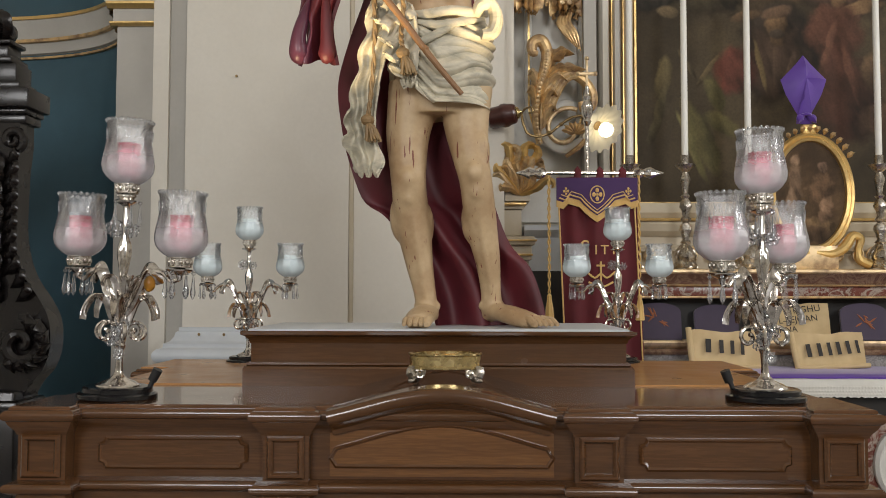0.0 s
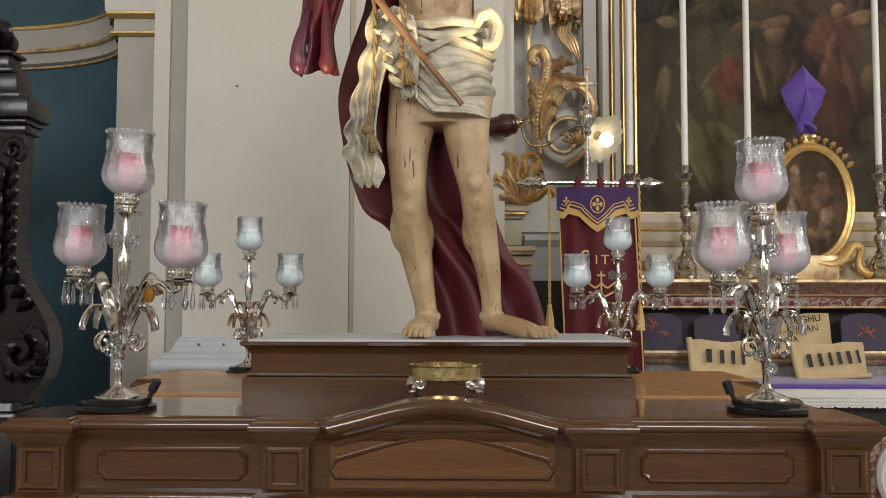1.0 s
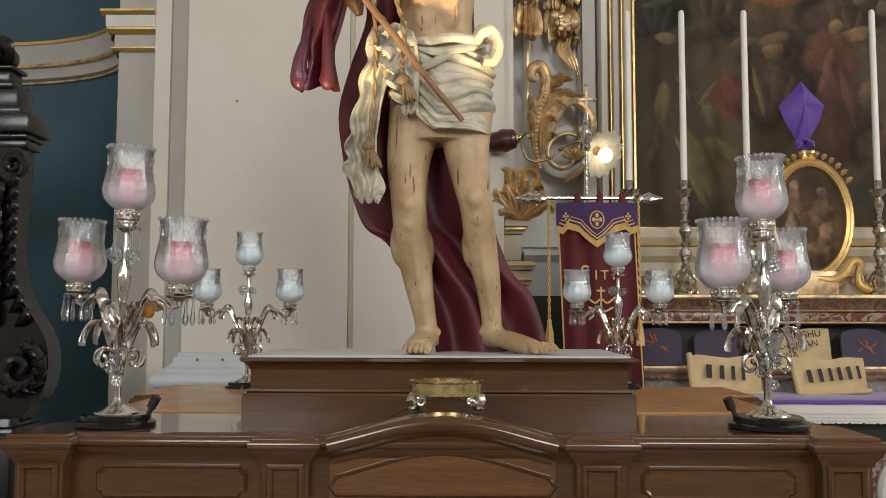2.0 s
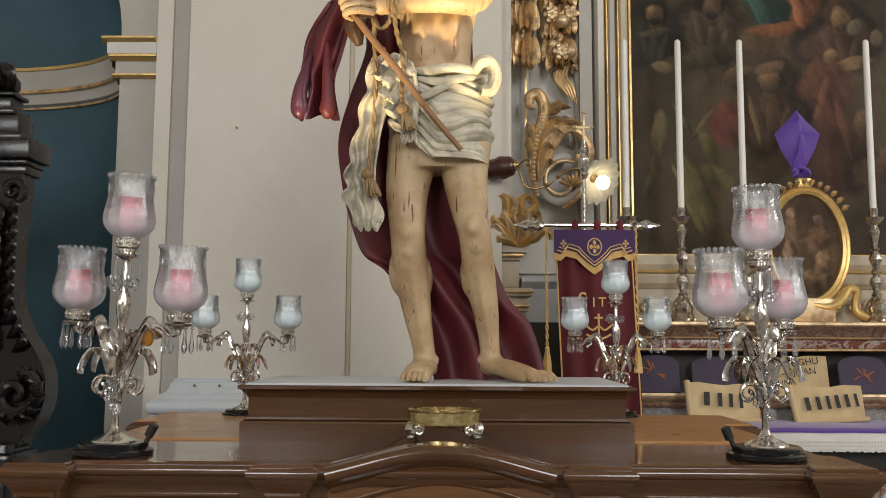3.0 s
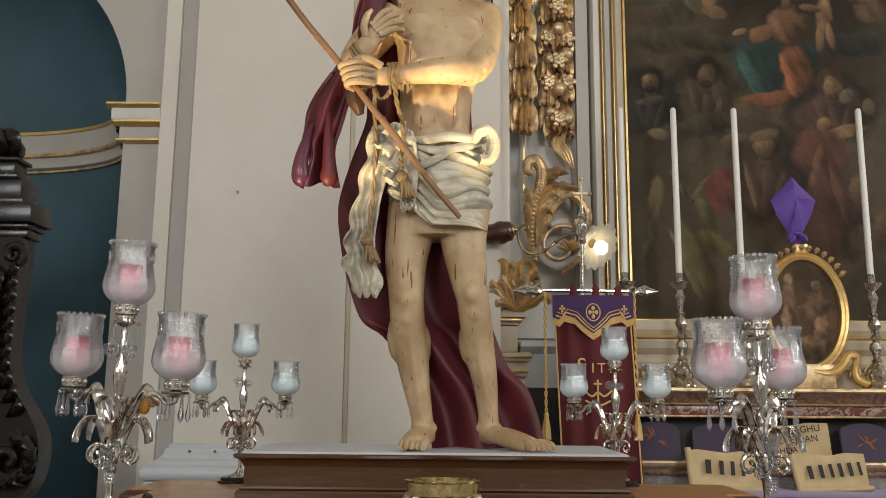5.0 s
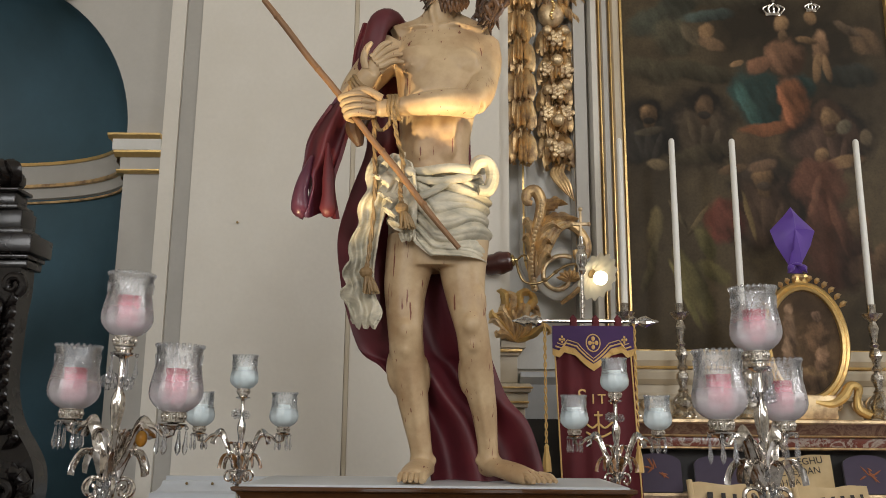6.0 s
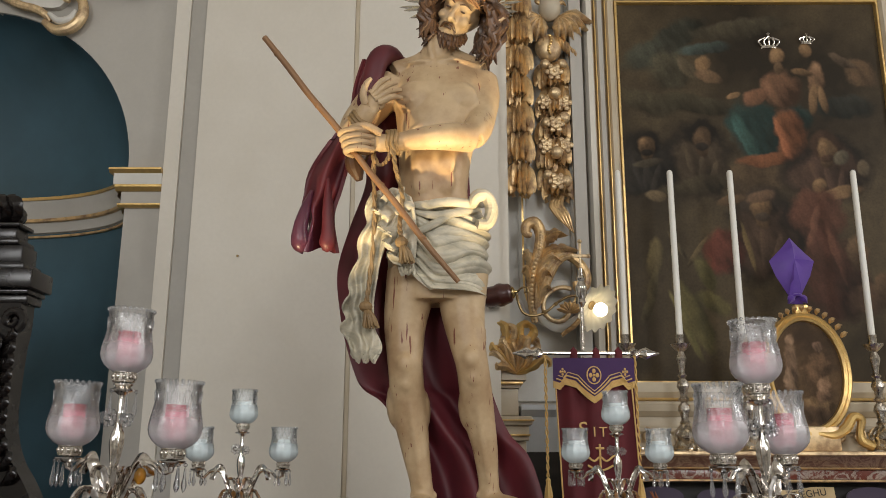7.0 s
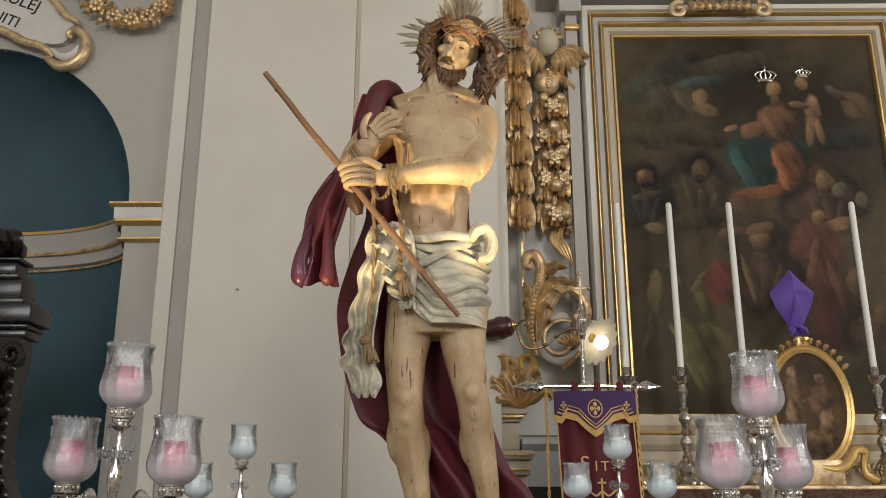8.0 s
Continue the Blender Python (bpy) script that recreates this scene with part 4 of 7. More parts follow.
    # loose end of the loincloth, falling at the side in ruffles
    hang = [(2.40, -0.236, -0.120, 2.720, 2.668), (2.32, -0.243, -0.128, 2.700, 2.662), (2.24, -0.258, -0.160, 2.692, 2.664), (2.16, -0.276, -0.186, 2.695, 2.675), (2.08, -0.292, -0.205, 2.700, 2.680), (2.01, -0.300, -0.215, 2.702, 2.685), (1.95, -0.308, -0.205, 2.702, 2.688), (1.90, -0.300, -0.184, 2.702, 2.690), (1.845, -0.258, -0.204, 2.705, 2.692)]
    sheet(bm, drape(hang, 56, 9, lambda u, v: (0.009 * math.sin(36 * v + 1.0) * (1 - u) ** 1.5, 0.011 * math.sin(2 * math.pi * (2.6 * u + 0.35 * math.sin(6 * v))) - 0.016 * math.sin(36 * v) * (1 - u) ** 2, 0.012 * math.sin(16 * u + 9 * v) * v)), 0.006, LINEN, LINEN)
    over = [(2.372, -0.214, -0.100, 2.680, 2.655), (2.31, -0.207, -0.080, 2.655, 2.650), (2.25, -0.186, -0.075, 2.645, 2.650), (2.20, -0.170, -0.075, 2.642, 2.652), (2.16, -0.150, -0.080, 2.646, 2.655), (2.118, -0.112, -0.084, 2.652, 2.660)]
    sheet(bm, drape(over, 36, 9, lambda u, v: (0.013 * math.sin(30 * v) * (1 - u), 0.009 * math.sin(2 * math.pi * (2.6 * u + 0.8 * v)) - 0.016 * math.sin(30 * v + 1.2) * (1 - u) ** 1.5, 0.010 * math.sin(15 * u + 2))), 0.007, LINEN, LINEN)
    # cloak: sheet behind the body, tail over the arm, roll on the shoulder
    back = [(2.97, -0.245, -0.13, 2.87, 2.90), (2.80, -0.285, 0.05, 2.88, 2.93), (2.62, -0.290, 0.09, 2.88, 2.93), (2.49, -0.266, 0.10, 2.87, 2.92), (2.32, -0.314, 0.115, 2.86, 2.91), (2.17, -0.352, 0.125, 2.86, 2.90), (2.03, -0.344, 0.135, 2.86, 2.90), (1.92, -0.324, 0.145, 2.86, 2.90),
            (1.79, -0.274, 0.164, 2.86, 2.90), (1.735, -0.190, 0.180, 2.87, 2.90), (1.63, -0.105, 0.226, 2.87, 2.90), (1.56, -0.070, 0.284, 2.87, 2.89), (1.47, -0.040, 0.314, 2.87, 2.885), (1.368, -0.020, 0.334, 2.87, 2.88)]
    sheet(bm, drape(back, 60, 5, lambda u, v: (0.004 * math.sin(14 * v), (0.014 + 0.026 * v) * math.sin(2 * math.pi * (1.9 * u + 0.22 * math.sin(5 * v)) + 1.0) + 0.006 * math.sin(17 * u + 6 * v), 0.0)), 0.012, CLOAK, CLOAK)
    tail = [(2.90, -0.270, -0.200, 2.76, 2.745), (2.80, -0.297, -0.235, 2.76, 2.735), (2.70, -0.310, -0.250, 2.75, 2.72), (2.63, -0.342, -0.285, 2.74, 2.70), (2.58, -0.372, -0.300, 2.735, 2.70), (2.48, -0.434, -0.322, 2.73, 2.70), (2.40, -0.458, -0.335, 2.73, 2.70), (2.345, -0.470, -0.345, 2.72, 2.70), (2.29, -0.448, -0.348, 2.715, 2.70), (2.20, -0.470, -0.340, 2.715, 2.70)]
    sheet(bm, drape(tail, 40, 6, lambda u, v: (0.012 * math.sin(9 * v + 4 * u) * v, (0.010 + 0.030 * v) * math.sin(2 * math.pi * (1.25 * u + 0.3 * v)), 0.016 * math.sin(11 * u) * v)), 0.012, CLOAK, LINING_SHEEN)
    # low on the tail, violet colour stands in for a bluish reflection on crimson
    for f in bm.faces:
        c = f.calc_center_median()
        if f.material_index == CLOAK and c.x < -0.41 and c.z < 2.33 + 0.04 * math.sin(c.x * 60):
            f.material_index = LINING_SHEEN
    # left lobe of the tail, its highlight painted in as violet
    take(lambda: tube(bm, [(-0.425, 2.712, 2.40), (-0.440, 2.690, 2.33), (-0.452, 2.680, 2.265), (-0.450, 2.684, 2.215), (-0.440, 2.692, 2.190)], [0.006, 0.018, 0.024, 0.030, 0.012], 14), LINING_SHEEN)
    take(lambda: tube(bm, [(-0.372, 2.700, 2.44), (-0.366, 2.688, 2.34), (-0.362, 2.684, 2.26), (-0.364, 2.690, 2.215), (-0.372, 2.70, 2.195)], [0.006, 0.018, 0.022, 0.028, 0.010], 14), CLOAK)
    take(lambda: tube(bm, [(-0.140, 2.88, 2.90), (-0.180, 2.815, 2.935), (-0.218, 2.755, 2.895), (-0.240, 2.742, 2.80), (-0.262, 2.745, 2.70), (-0.290, 2.745, 2.60)], [0.028, 0.036, 0.038, 0.036, 0.034, 0.032], 16), CLOAK)
    take(lambda: tube(bm, [(-0.262, 2.735, 2.56), (-0.285, 2.715, 2.50), (-0.270, 2.72, 2.44)], [0.03, 0.036, 0.012], 12), HAIR)

    # hair, beard, thorns
    def locks():
        ball(bm, hp(0, 0.030, 0.050), (0.084, 0.092, 0.088), 18, hm)
        for k in range(130):
            u = rng.random()
            side = 1 if k % 2 else -1
            a = rng.uniform(-0.55, 1.5)                       # from beside the brow round to the nape
            st = hp(side * 0.080 * math.cos(a * 0.8), -0.052 + 0.10 * (a + 0.55) / 2.05, 0.075 + 0.02 * u)
            if side > 0:
                end = Vector((0.150 + 0.040 * u - 0.030 * max(0, a), 2.700 + 0.055 * (a + 0.55), 2.862 + 0.085 * rng.random()))
            else:
                end = Vector((-0.078 + 0.045 * u + 0.020 * max(0, a), 2.715 + 0.055 * (a + 0.55), 2.948 + 0.060 * rng.random()))
            out = Vector((side * (0.026 + 0.020 * u) - (0.016 if side < 0 else 0), -0.012, 0.0))
            pts = []
            for q in range(9):
                f = q / 8
                w = 0.0125 * math.sin(f * 19 + k * 1.7) * min(1, 3 * f)
                pts.append(st.lerp(end, f) + out * math.sin(math.pi * min(1, f * 1.15)) * (1.1 - 0.5 * f) + Vector((w, 0.007 * math.cos(f * 15 + k), 0)))
            tube(bm, pts, [0.008, 0.0115, 0.0130, 0.0130, 0.0125, 0.0115, 0.010, 0.008, 0.002], 7, 2)
        for k in range(30):
            f = k / 29
            a = math.pi * f
            row = k % 2
            p = hp(-0.053 * math.cos(a), -0.030 - (0.046 + 0.006 * row) * math.sin(a), -0.052 - (0.022 + 0.018 * row) * math.sin(a))
            tube(bm, [p, p + Vector((0.004 * math.sin(k * 2.3), -0.007, -0.014)), p + Vector((0.006 * math.sin(k * 1.9), -0.002, -0.030 - 0.010 * math.sin(a)))], [0.0075, 0.0085, 0.002], 7, 3)
        for sx in (-1, 1):
            tube(bm, [hp(sx * 0.003, -0.092, -0.036), hp(sx * 0.016, -0.088, -0.040), hp(sx * 0.030, -0.074, -0.058)], [0.004, 0.0055, 0.003], 7)
            tube(bm, [hp(sx * 0.010, -0.086, 0.036), hp(sx * 0.030, -0.085, 0.043), hp(sx * 0.050, -0.068, 0.034)], [0.002, 0.0032, 0.002], 6, 3)
            ball(bm, hp(sx * 0.028, -0.0815, 0.016), (0.0095, 0.003, 0.0035), 8, hm)
        tube(bm, [hp(-0.014, -0.085, -0.051), hp(0, -0.088, -0.050), hp(0.014, -0.085, -0.052)], 0.003, 6, 3)
    take(locks, HAIR)

    def thorns():
        up = HD @ Matrix.Translation((0, 0.008, 0.075))
        for k in range(6):
            pts = []
            for s in range(25):
                a = 2 * math.pi * s / 24
                pts.append(up @ Vector(((0.091 + 0.007 * math.sin(5 * a + k)) * math.cos(a), (0.102 + 0.007 * math.sin(5 * a + k)) * math.sin(a), 0.015 * math.sin(4 * a + 1.3 * k) + 0.007 * (k - 2.5))))
            tube(bm, pts, 0.0040, 6, 2)
        for k in range(110):
            a = rng.uniform(0, 2 * math.pi)
            p = Vector((0.093 * math.cos(a), 0.104 * math.sin(a), rng.uniform(-0.02, 0.025)))
            d = Vector((math.cos(a) * rng.uniform(0.1, 1), math.sin(a) * rng.uniform(0.1, 1), rng.uniform(-0.7, 1.3))).normalized() * rng.uniform(0.025, 0.060)
            tube(bm, [up @ p, up @ (p + d)], [0.0024, 0.0003], 5, 1)
    take(thorns, REED)

    # rays behind the head in three fans
    def rays():
        c = Vector((0.072, 2.86, 3.160))
        for mid, half, count, reach in ((172, 26, 15, 0.245), (10, 26, 15, 0.235), (90, 30, 17, 0.235)):
            for k in range(count):
                f = k / (count - 1) * 2 - 1
                a = radians(mid + half * f)
                r = reach * (1 - 0.22 * abs(f)) * (1.0 if k % 2 else 0.88)
                d, s = Vector((math.cos(a), 0, math.sin(a))), Vector((-math.sin(a), 0, math.cos(a)))
                lean = Vector((0, -0.012 * (k % 3) + 0.012, 0))
                tube(bm, [c + d * 0.05, c + d * r * 0.90 + lean, c + d * r + lean], [0.0025, 0.0062, 0.0006], 4, 1, 0.5)
    take(rays, RAYS)

    # reed, cords at the wrists and hanging cords with tassels
    r0, r1 = Vector((-0.582, 2.590, 2.893)), Vector((0.055, 2.612, 2.072))
    def cane():
        pts = [r0.lerp(r1, f) + Vector((0.003 * math.sin(20 * f), 0, 0.002 * math.sin(33 * f))) for f in (0, 0.12, 0.25, 0.4, 0.55, 0.7, 0.85, 1)]
        tube(bm, pts, [0.0095, 0.0105, 0.0105, 0.011, 0.0105, 0.0105, 0.010, 0.008], 10, 3)
        for f in (0.07, 0.29, 0.62, 0.83):
            ball(bm, r0.lerp(r1, f), (0.0125, 0.0125, 0.0115), 10)
    take(cane, REED)

    def cord(pts, r=0.006):
        line = spline(pts, 10)
        for ph in (0, math.pi):
            tube(bm, [p + Vector((math.cos(ph + i * 0.9), math.sin(ph + i * 0.9), 0.5 * math.sin(ph + i * 0.9))) * r * 0.62 for i, p in enumerate(line)], r * 0.8, 6, 1)

    def ring_cord(c, r, axis, turns):
        q = Vector(axis).to_track_quat("Z", "Y").to_matrix()
        for k in range(turns):
            pts = [Vector(c) + q @ Vector((r[0] * math.cos(a), r[1] * math.sin(a), 0.012 * (k - turns / 2) + 0.004 * math.sin(3 * a))) for a in (2 * math.pi * s / 12 for s in range(13))]
            tube(bm, pts, 0.0068, 7, 2)

    def cords():
        ring_cord((-0.148, 2.615, 2.532), (0.040, 0.038), (1, 0, 0.1), 3)
        ring_cord((-0.262, 2.682, 2.634), (0.044, 0.042), (0.6, -0.3, 0.7), 3)
        cord([(-0.150, 2.578, 2.50), (-0.175, 2.60, 2.46), (-0.205, 2.630, 2.47), (-0.235, 2.655, 2.58)])
        cord([(-0.150, 2.574, 2.515), (-0.142, 2.590, 2.44), (-0.122, 2.640, 2.36), (-0.128, 2.636, 2.27), (-0.122, 2.632, 2.215)])
        cord([(-0.218, 2.64, 2.50), (-0.214, 2.66, 2.38), (-0.212, 2.672, 2.25), (-0.222, 2.672, 2.10), (-0.232, 2.665, 2.015)])
        for tx, ty, tz in ((-0.122, 2.630, 2.205), (-0.232, 2.660, 2.005)):
            ball(bm, (tx, ty, tz), (0.022, 0.018, 0.018), 10)
            for k in range(18):
                a = 2 * math.pi * k / 18
                w = 0.5 + 0.5 * (k % 3) / 2
                tube(bm, [(tx, ty, tz), (tx + 0.012 + 0.014 * w * math.cos(a), ty - 0.004 + 0.012 * w * math.sin(a), tz - 0.032), (tx + 0.018 + 0.026 * w * math.cos(a), ty + 0.015 * w * math.sin(a), tz - 0.062 - 0.006 * (k % 2))], [0.005, 0.006, 0.004], 6, 3)
    take(cords, ROPE)

    bmesh.ops.transform(bm, matrix=Matrix.Translation((0, -2.8, -1.367)), verts=bm.verts)
    me = mesh_of("statue", bm, [M[k] for k in ("skin", "cloak", "lining_sheen", "linen", "hair", "rope", "reed", "rays")])
    ob = new("statue", me)
    ob.location = (0, 2.8, 1.367)
    return tagged(ob, "painted wooden robed statue with crimson cloak and silver rays", "statue")


statue()

# ---- candelabra ----


def shade_mesh(r, h, frost, clear):
    """A pressed glass shade: frosted bulb below, clear patterned chimney above, with a beaded rim."""
    bm = bmesh.new()
    prof = [(0.42, 0.0), (0.48, 0.015), (0.64, 0.05), (0.82, 0.115), (0.94, 0.19), (0.99, 0.27), (0.985, 0.35), (0.95, 0.45), (0.90, 0.55), (0.855, 0.65), (0.835, 0.74), (0.825, 0.82), (0.845, 0.90), (0.875, 0.965), (0.885, 1.0)]
    inn = [(q - 0.035, z) for q, z in prof[::-1]]
    pr = [(q * r, z * h) for q, z in prof + inn]
    seg = 48

    def rip(a, z):
        f = z / h
        return 1 + 0.026 * math.cos(12 * a) * math.sin(math.pi * min(1, f * 1.3)) + (0.010 * math.cos(24 * a) if f > 0.62 else 0)
    lathe(bm, pr, seg, ripple=rip, cap=False)
    for f in bm.faces:
        f.material_index = 0 if sum(v.co.z for v in f.verts) / len(f.verts) < 2 * h else 1
    old = set(bm.faces)
    for k in range(24):
        a = 2 * math.pi * k / 24
        ball(bm, (0.875 * r * math.cos(a), 0.875 * r * math.sin(a), h), 0.075 * r, 6)
    for k in range(12):
        a = 2 * math.pi * k / 12
        for s in range(5):
            f = 0.40 + 0.055 * s
            q = (0.955 - 0.36 * (f - 0.38)) * r
            ball(bm, (q * math.cos(a), q * math.sin(a), f * h), 0.040 * r, 6)
        pts = [((0.86 + 0.02 * math.sin(math.pi * t)) * r * math.cos(a + 0.2 * math.cos(math.pi * t)), (0.86 + 0.02 * math.sin(math.pi * t)) * r * math.sin(a + 0.2 * math.cos(math.pi * t)), (0.70 + 0.17 * math.sin(math.pi * t)) * h) for t in (0, 0.25, 0.5, 0.75, 1)]
        tube(bm, pts, 0.022 * r, 5, 2)
    for f in bm.faces:
        if f not in old:
            f.material_index = 1
    return mesh_of("glass_shade", bm, [frost, clear])


def drop_mesh(s):
    """A cut crystal drop on a little bead, hanging from its origin."""
    bm = bmesh.new()
    ball(bm, (0, 0, -0.006 * s), 0.0055 * s, 8)
    lathe(bm, [(0.0012 * s, -0.012 * s), (0.0030 * s, -0.017 * s), (0.0048 * s, -0.040 * s), (0.0078 * s, -0.058 * s), (0.0058 * s, -0.068 * s), (0.0006 * s, -0.077 * s)], 6)
    return mesh_of("crystal_drop", bm, M["crystal"], False)


def gallery_mesh(r, s):
    """The pierced metal collar that holds a shade."""
    bm = bmesh.new()
    lathe(bm, [(r * 0.9, 0), (r, 0.002 * s), (r, 0.005 * s), (r * 0.94, 0.007 * s), (r * 0.94, 0.024 * s), (r, 0.026 * s), (r, 0.029 * s), (r * 0.88, 0.029 * s)], 24)
    for k in range(10):
        a = 2 * math.pi * k / 10
        ball(bm, (r * 0.95 * math.cos(a), r * 0.95 * math.sin(a), 0.0155 * s), (0.006 * s, 0.006 * s, 0.0075 * s), 8)
        b = a + math.pi / 10
        tube(bm, [(r * 0.96 * math.cos(b), r * 0.96 * math.sin(b), 0.006 * s), (r * 0.96 * math.cos(b), r * 0.96 * math.sin(b), 0.025 * s)], 0.002 * s, 6, 1)
    return mesh_of("gallery", bm, M["nickel"])


def rosette(bm, c, r, n, m=None):
    """A faceted flower of crystal."""
    for k in range(n):
        a = 2 * math.pi * k / n
        d = Vector((math.cos(a), 0, math.sin(a)))
        ball(bm, Vector(c) + d * r * 0.6, (r * 0.30, r * 0.25, r * 0.30), 6)
    ball(bm, Vector(c) + Vector((0, -r * 0.3, 0)), r * 0.38, 8)


def candelabrum(place, turn, s, scale, waxes, frost, label, group, reaches, drop_to, spotlight=0, tops=0.57, shade=(0.0705, 0.176), bend=0.0, lean=0.0):
    """A silver table candelabrum with two leafy arms and three glass shades. s: size; turn: the arms' direction in degrees."""
    ob = thing("candelabrum", place, label, "candelabrum", group)
    ob.scale = (scale,) * 3
    ob.rotation_euler = (0, radians(lean), 0)
    rng = random.Random(7)
    part("base", lathe(bmesh.new(), [(0.100 * s, 0), (0.106 * s, 0.004 * s), (0.106 * s, 0.014 * s), (0.098 * s, 0.019 * s), (0.092 * s, 0.020 * s), (0.092 * s, 0.030 * s), (0.085 * s, 0.034 * s), (0.05 * s, 0.035 * s)], 40), M["black"], ob, "round black lacquered base")
    part("foot_dome", lathe(bmesh.new(), [(0.060 * s, 0.034 * s), (0.058 * s, 0.038 * s), (0.045 * s, 0.046 * s), (0.025 * s, 0.054 * s), (0.014 * s, 0.066 * s), (0.011 * s, 0.075 * s)], 32), M["silver"], ob)
    k = tops / 0.57
    stem = [(0.011, 0.07), (0.009, 0.10), (0.012, 0.13), (0.016, 0.14), (0.010, 0.15), (0.009, 0.20), (0.014, 0.215), (0.010, 0.23), (0.008, 0.31), (0.011, 0.325), (0.012, 0.34), (0.019, 0.385), (0.018, 0.41), (0.010, 0.432), (0.009, 0.45), (0.012, 0.462), (0.009, 0.475), (0.009, 0.515), (0.020, 0.522), (0.034, 0.526), (0.036, 0.530), (0.020, 0.536), (0.026, 0.541), (0.026, 0.546), (0.018, 0.548)]
    part("stem", lathe(bmesh.new(), [(r * s, z * k) for r, z in stem], 20, ripple=lambda a, z: 1 + (0.10 * math.cos(6 * a) if 0.33 * k < z < 0.42 * k else 0)), M["silver"], ob)
    for a, z, r in ((250, 0.172, 0.026), (300, 0.195, 0.022), (215, 0.155, 0.020), (285, 0.120, 0.020), (190, 0.455, 0.030), (330, 0.450, 0.024), (265, 0.235, 0.018)):
        cry = bmesh.new()
        rosette(cry, ((0.020 + r * 0.3) * s * math.cos(radians(a)), (0.020 + r * 0.3) * s * math.sin(radians(a)), z * k), r * s, 7)
        part("crystal_flower", cry, M["crystal"], ob, "cut crystal flower", False)
    # acanthus leaves that curl out of the stem
    for a in (turn + 8, turn + 62, turn + 120, turn + 172, turn + 236, turn + 300):
        q = Matrix.Rotation(radians(a), 4, "Z")
        bm = bmesh.new()
        pts = [q @ Vector((r * s, 0, z * k)) for r, z in ((0.008, 0.165), (0.028, 0.215), (0.048, 0.262), (0.074, 0.268), (0.094, 0.238), (0.100, 0.210))]
        leaf(bm, pts, 0.014 * s, 0.6, 9, tuple(q @ Vector((0, 1, 0)).cross(Vector((1, 0, 0)))), 0.12, 4, 0.5)
        part("acanthus_leaf", bm, M["silver"], ob)
    for a in (turn + 20, turn + 80, turn + 140, turn + 200, turn + 260, turn + 320):
        q = Matrix.Rotation(radians(a), 4, "Z")
        bm = bmesh.new()
        sp = spiral(0.046, 0.175, 0, 0.034, 0.007, 190, -260, 16)
        tube(bm, [q @ Vector((x * s, y * s, z * k)) for x, y, z in [(0.006, 0, 0.135)] + sp], [0.0055 * s] * 12 + [0.006 * s] * 5, 7, 2, 1.0)
        part("scroll", bm, M["silver"], ob)
    for a in range(5):
        q = Matrix.Rotation(radians(turn + 36 + 72 * a), 4, "Z")
        bm = bmesh.new()
        pts = [q @ Vector((r * s, 0, z * k)) for r, z in ((0.006, 0.225), (0.018, 0.275), (0.034, 0.318), (0.052, 0.322), (0.060, 0.300))]
        leaf(bm, pts, 0.011 * s, 0.6, 7, tuple(q @ Vector((0, 0, -1))), 0.12, 4, 0.5)
        part("small_leaf", bm, M["silver"], ob)
    # arms
    pz = tops - drop_to
    for side, reach in zip((0, 180), reaches):
        q = Matrix.Rotation(radians(turn + side + (bend if side else 0)), 4, "Z")
        bm = bmesh.new()
        pts = [q @ Vector(v) for v in ((0.006, 0, 0.20 * k), (reach * 0.22, 0, 0.262 * k), (reach * 0.42, 0, pz - 0.018), (reach * 0.68, 0, pz - 0.012), (reach * 0.86, 0, pz - 0.036), (reach, 0, pz - 0.030))]
        tube(bm, pts, [0.008 * s, 0.012 * s, 0.013 * s, 0.009 * s, 0.006 * s, 0.006 * s], 10)
        lathe(bm, [(0.006 * s, pz - 0.034), (0.010 * s, pz - 0.020), (0.036 * s, pz - 0.008), (0.038 * s, pz - 0.004), (0.014 * s, pz - 0.002), (0.018 * s, pz + 0.001)], 24, q @ Matrix.Translation((reach, 0, 0)))
        arm = part("arm", bm, M["silver"], ob)
        bm = bmesh.new()
        pts = [q @ Vector(v) for v in ((0.014, 0, 0.235 * k), (reach * 0.25, 0, 0.290 * k), (reach * 0.45, 0, pz + 0.004), (reach * 0.62, 0, pz - 0.012), (reach * 0.68, 0, pz - 0.045))]
        leaf(bm, pts, 0.020 * s, 0.6, 6, tuple(q @ Vector((0, 0, 1))), 0.12, 5, 0.5)
        part("arm_leaf", bm, M["silver"], arm)
    spots = [(Vector((0, 0, tops - 0.022)), waxes)]
    for side, reach in zip((0, 180), reaches):
        q = Matrix.Rotation(radians(turn + side + (bend if side else 0)), 4, "Z")
        spots.append((q @ Vector((reach, 0, pz)), waxes))
    gal, sh, dr = gallery_mesh(0.034 * shade[0] / 0.076, s), shade_mesh(shade[0], shade[1], frost, M["clear"]), drop_mesh(s)
    gh = 0.027 * s
    for n, (p, wax) in enumerate(spots):
        o = new("gallery", gal)
        o.parent, o.location = ob, p
        o = new("glass_shade", sh)
        o.parent, o.location = ob, p + Vector((0, 0, gh))
        o.rotation_euler = (0, 0, n * 0.7)
        o.visible_shadow = False
        cr = shade[0] * 0.44
        ch = shade[1] * 0.54
        c = part("candle", lathe(bmesh.new(), [(cr * 0.8, 0), (cr, 0.004), (cr, ch * 0.80), (cr * 0.96, ch * 0.81)], 20), M[wax[0]], ob)
        c.location = p + Vector((0, 0, gh + 0.115 * shade[1]))
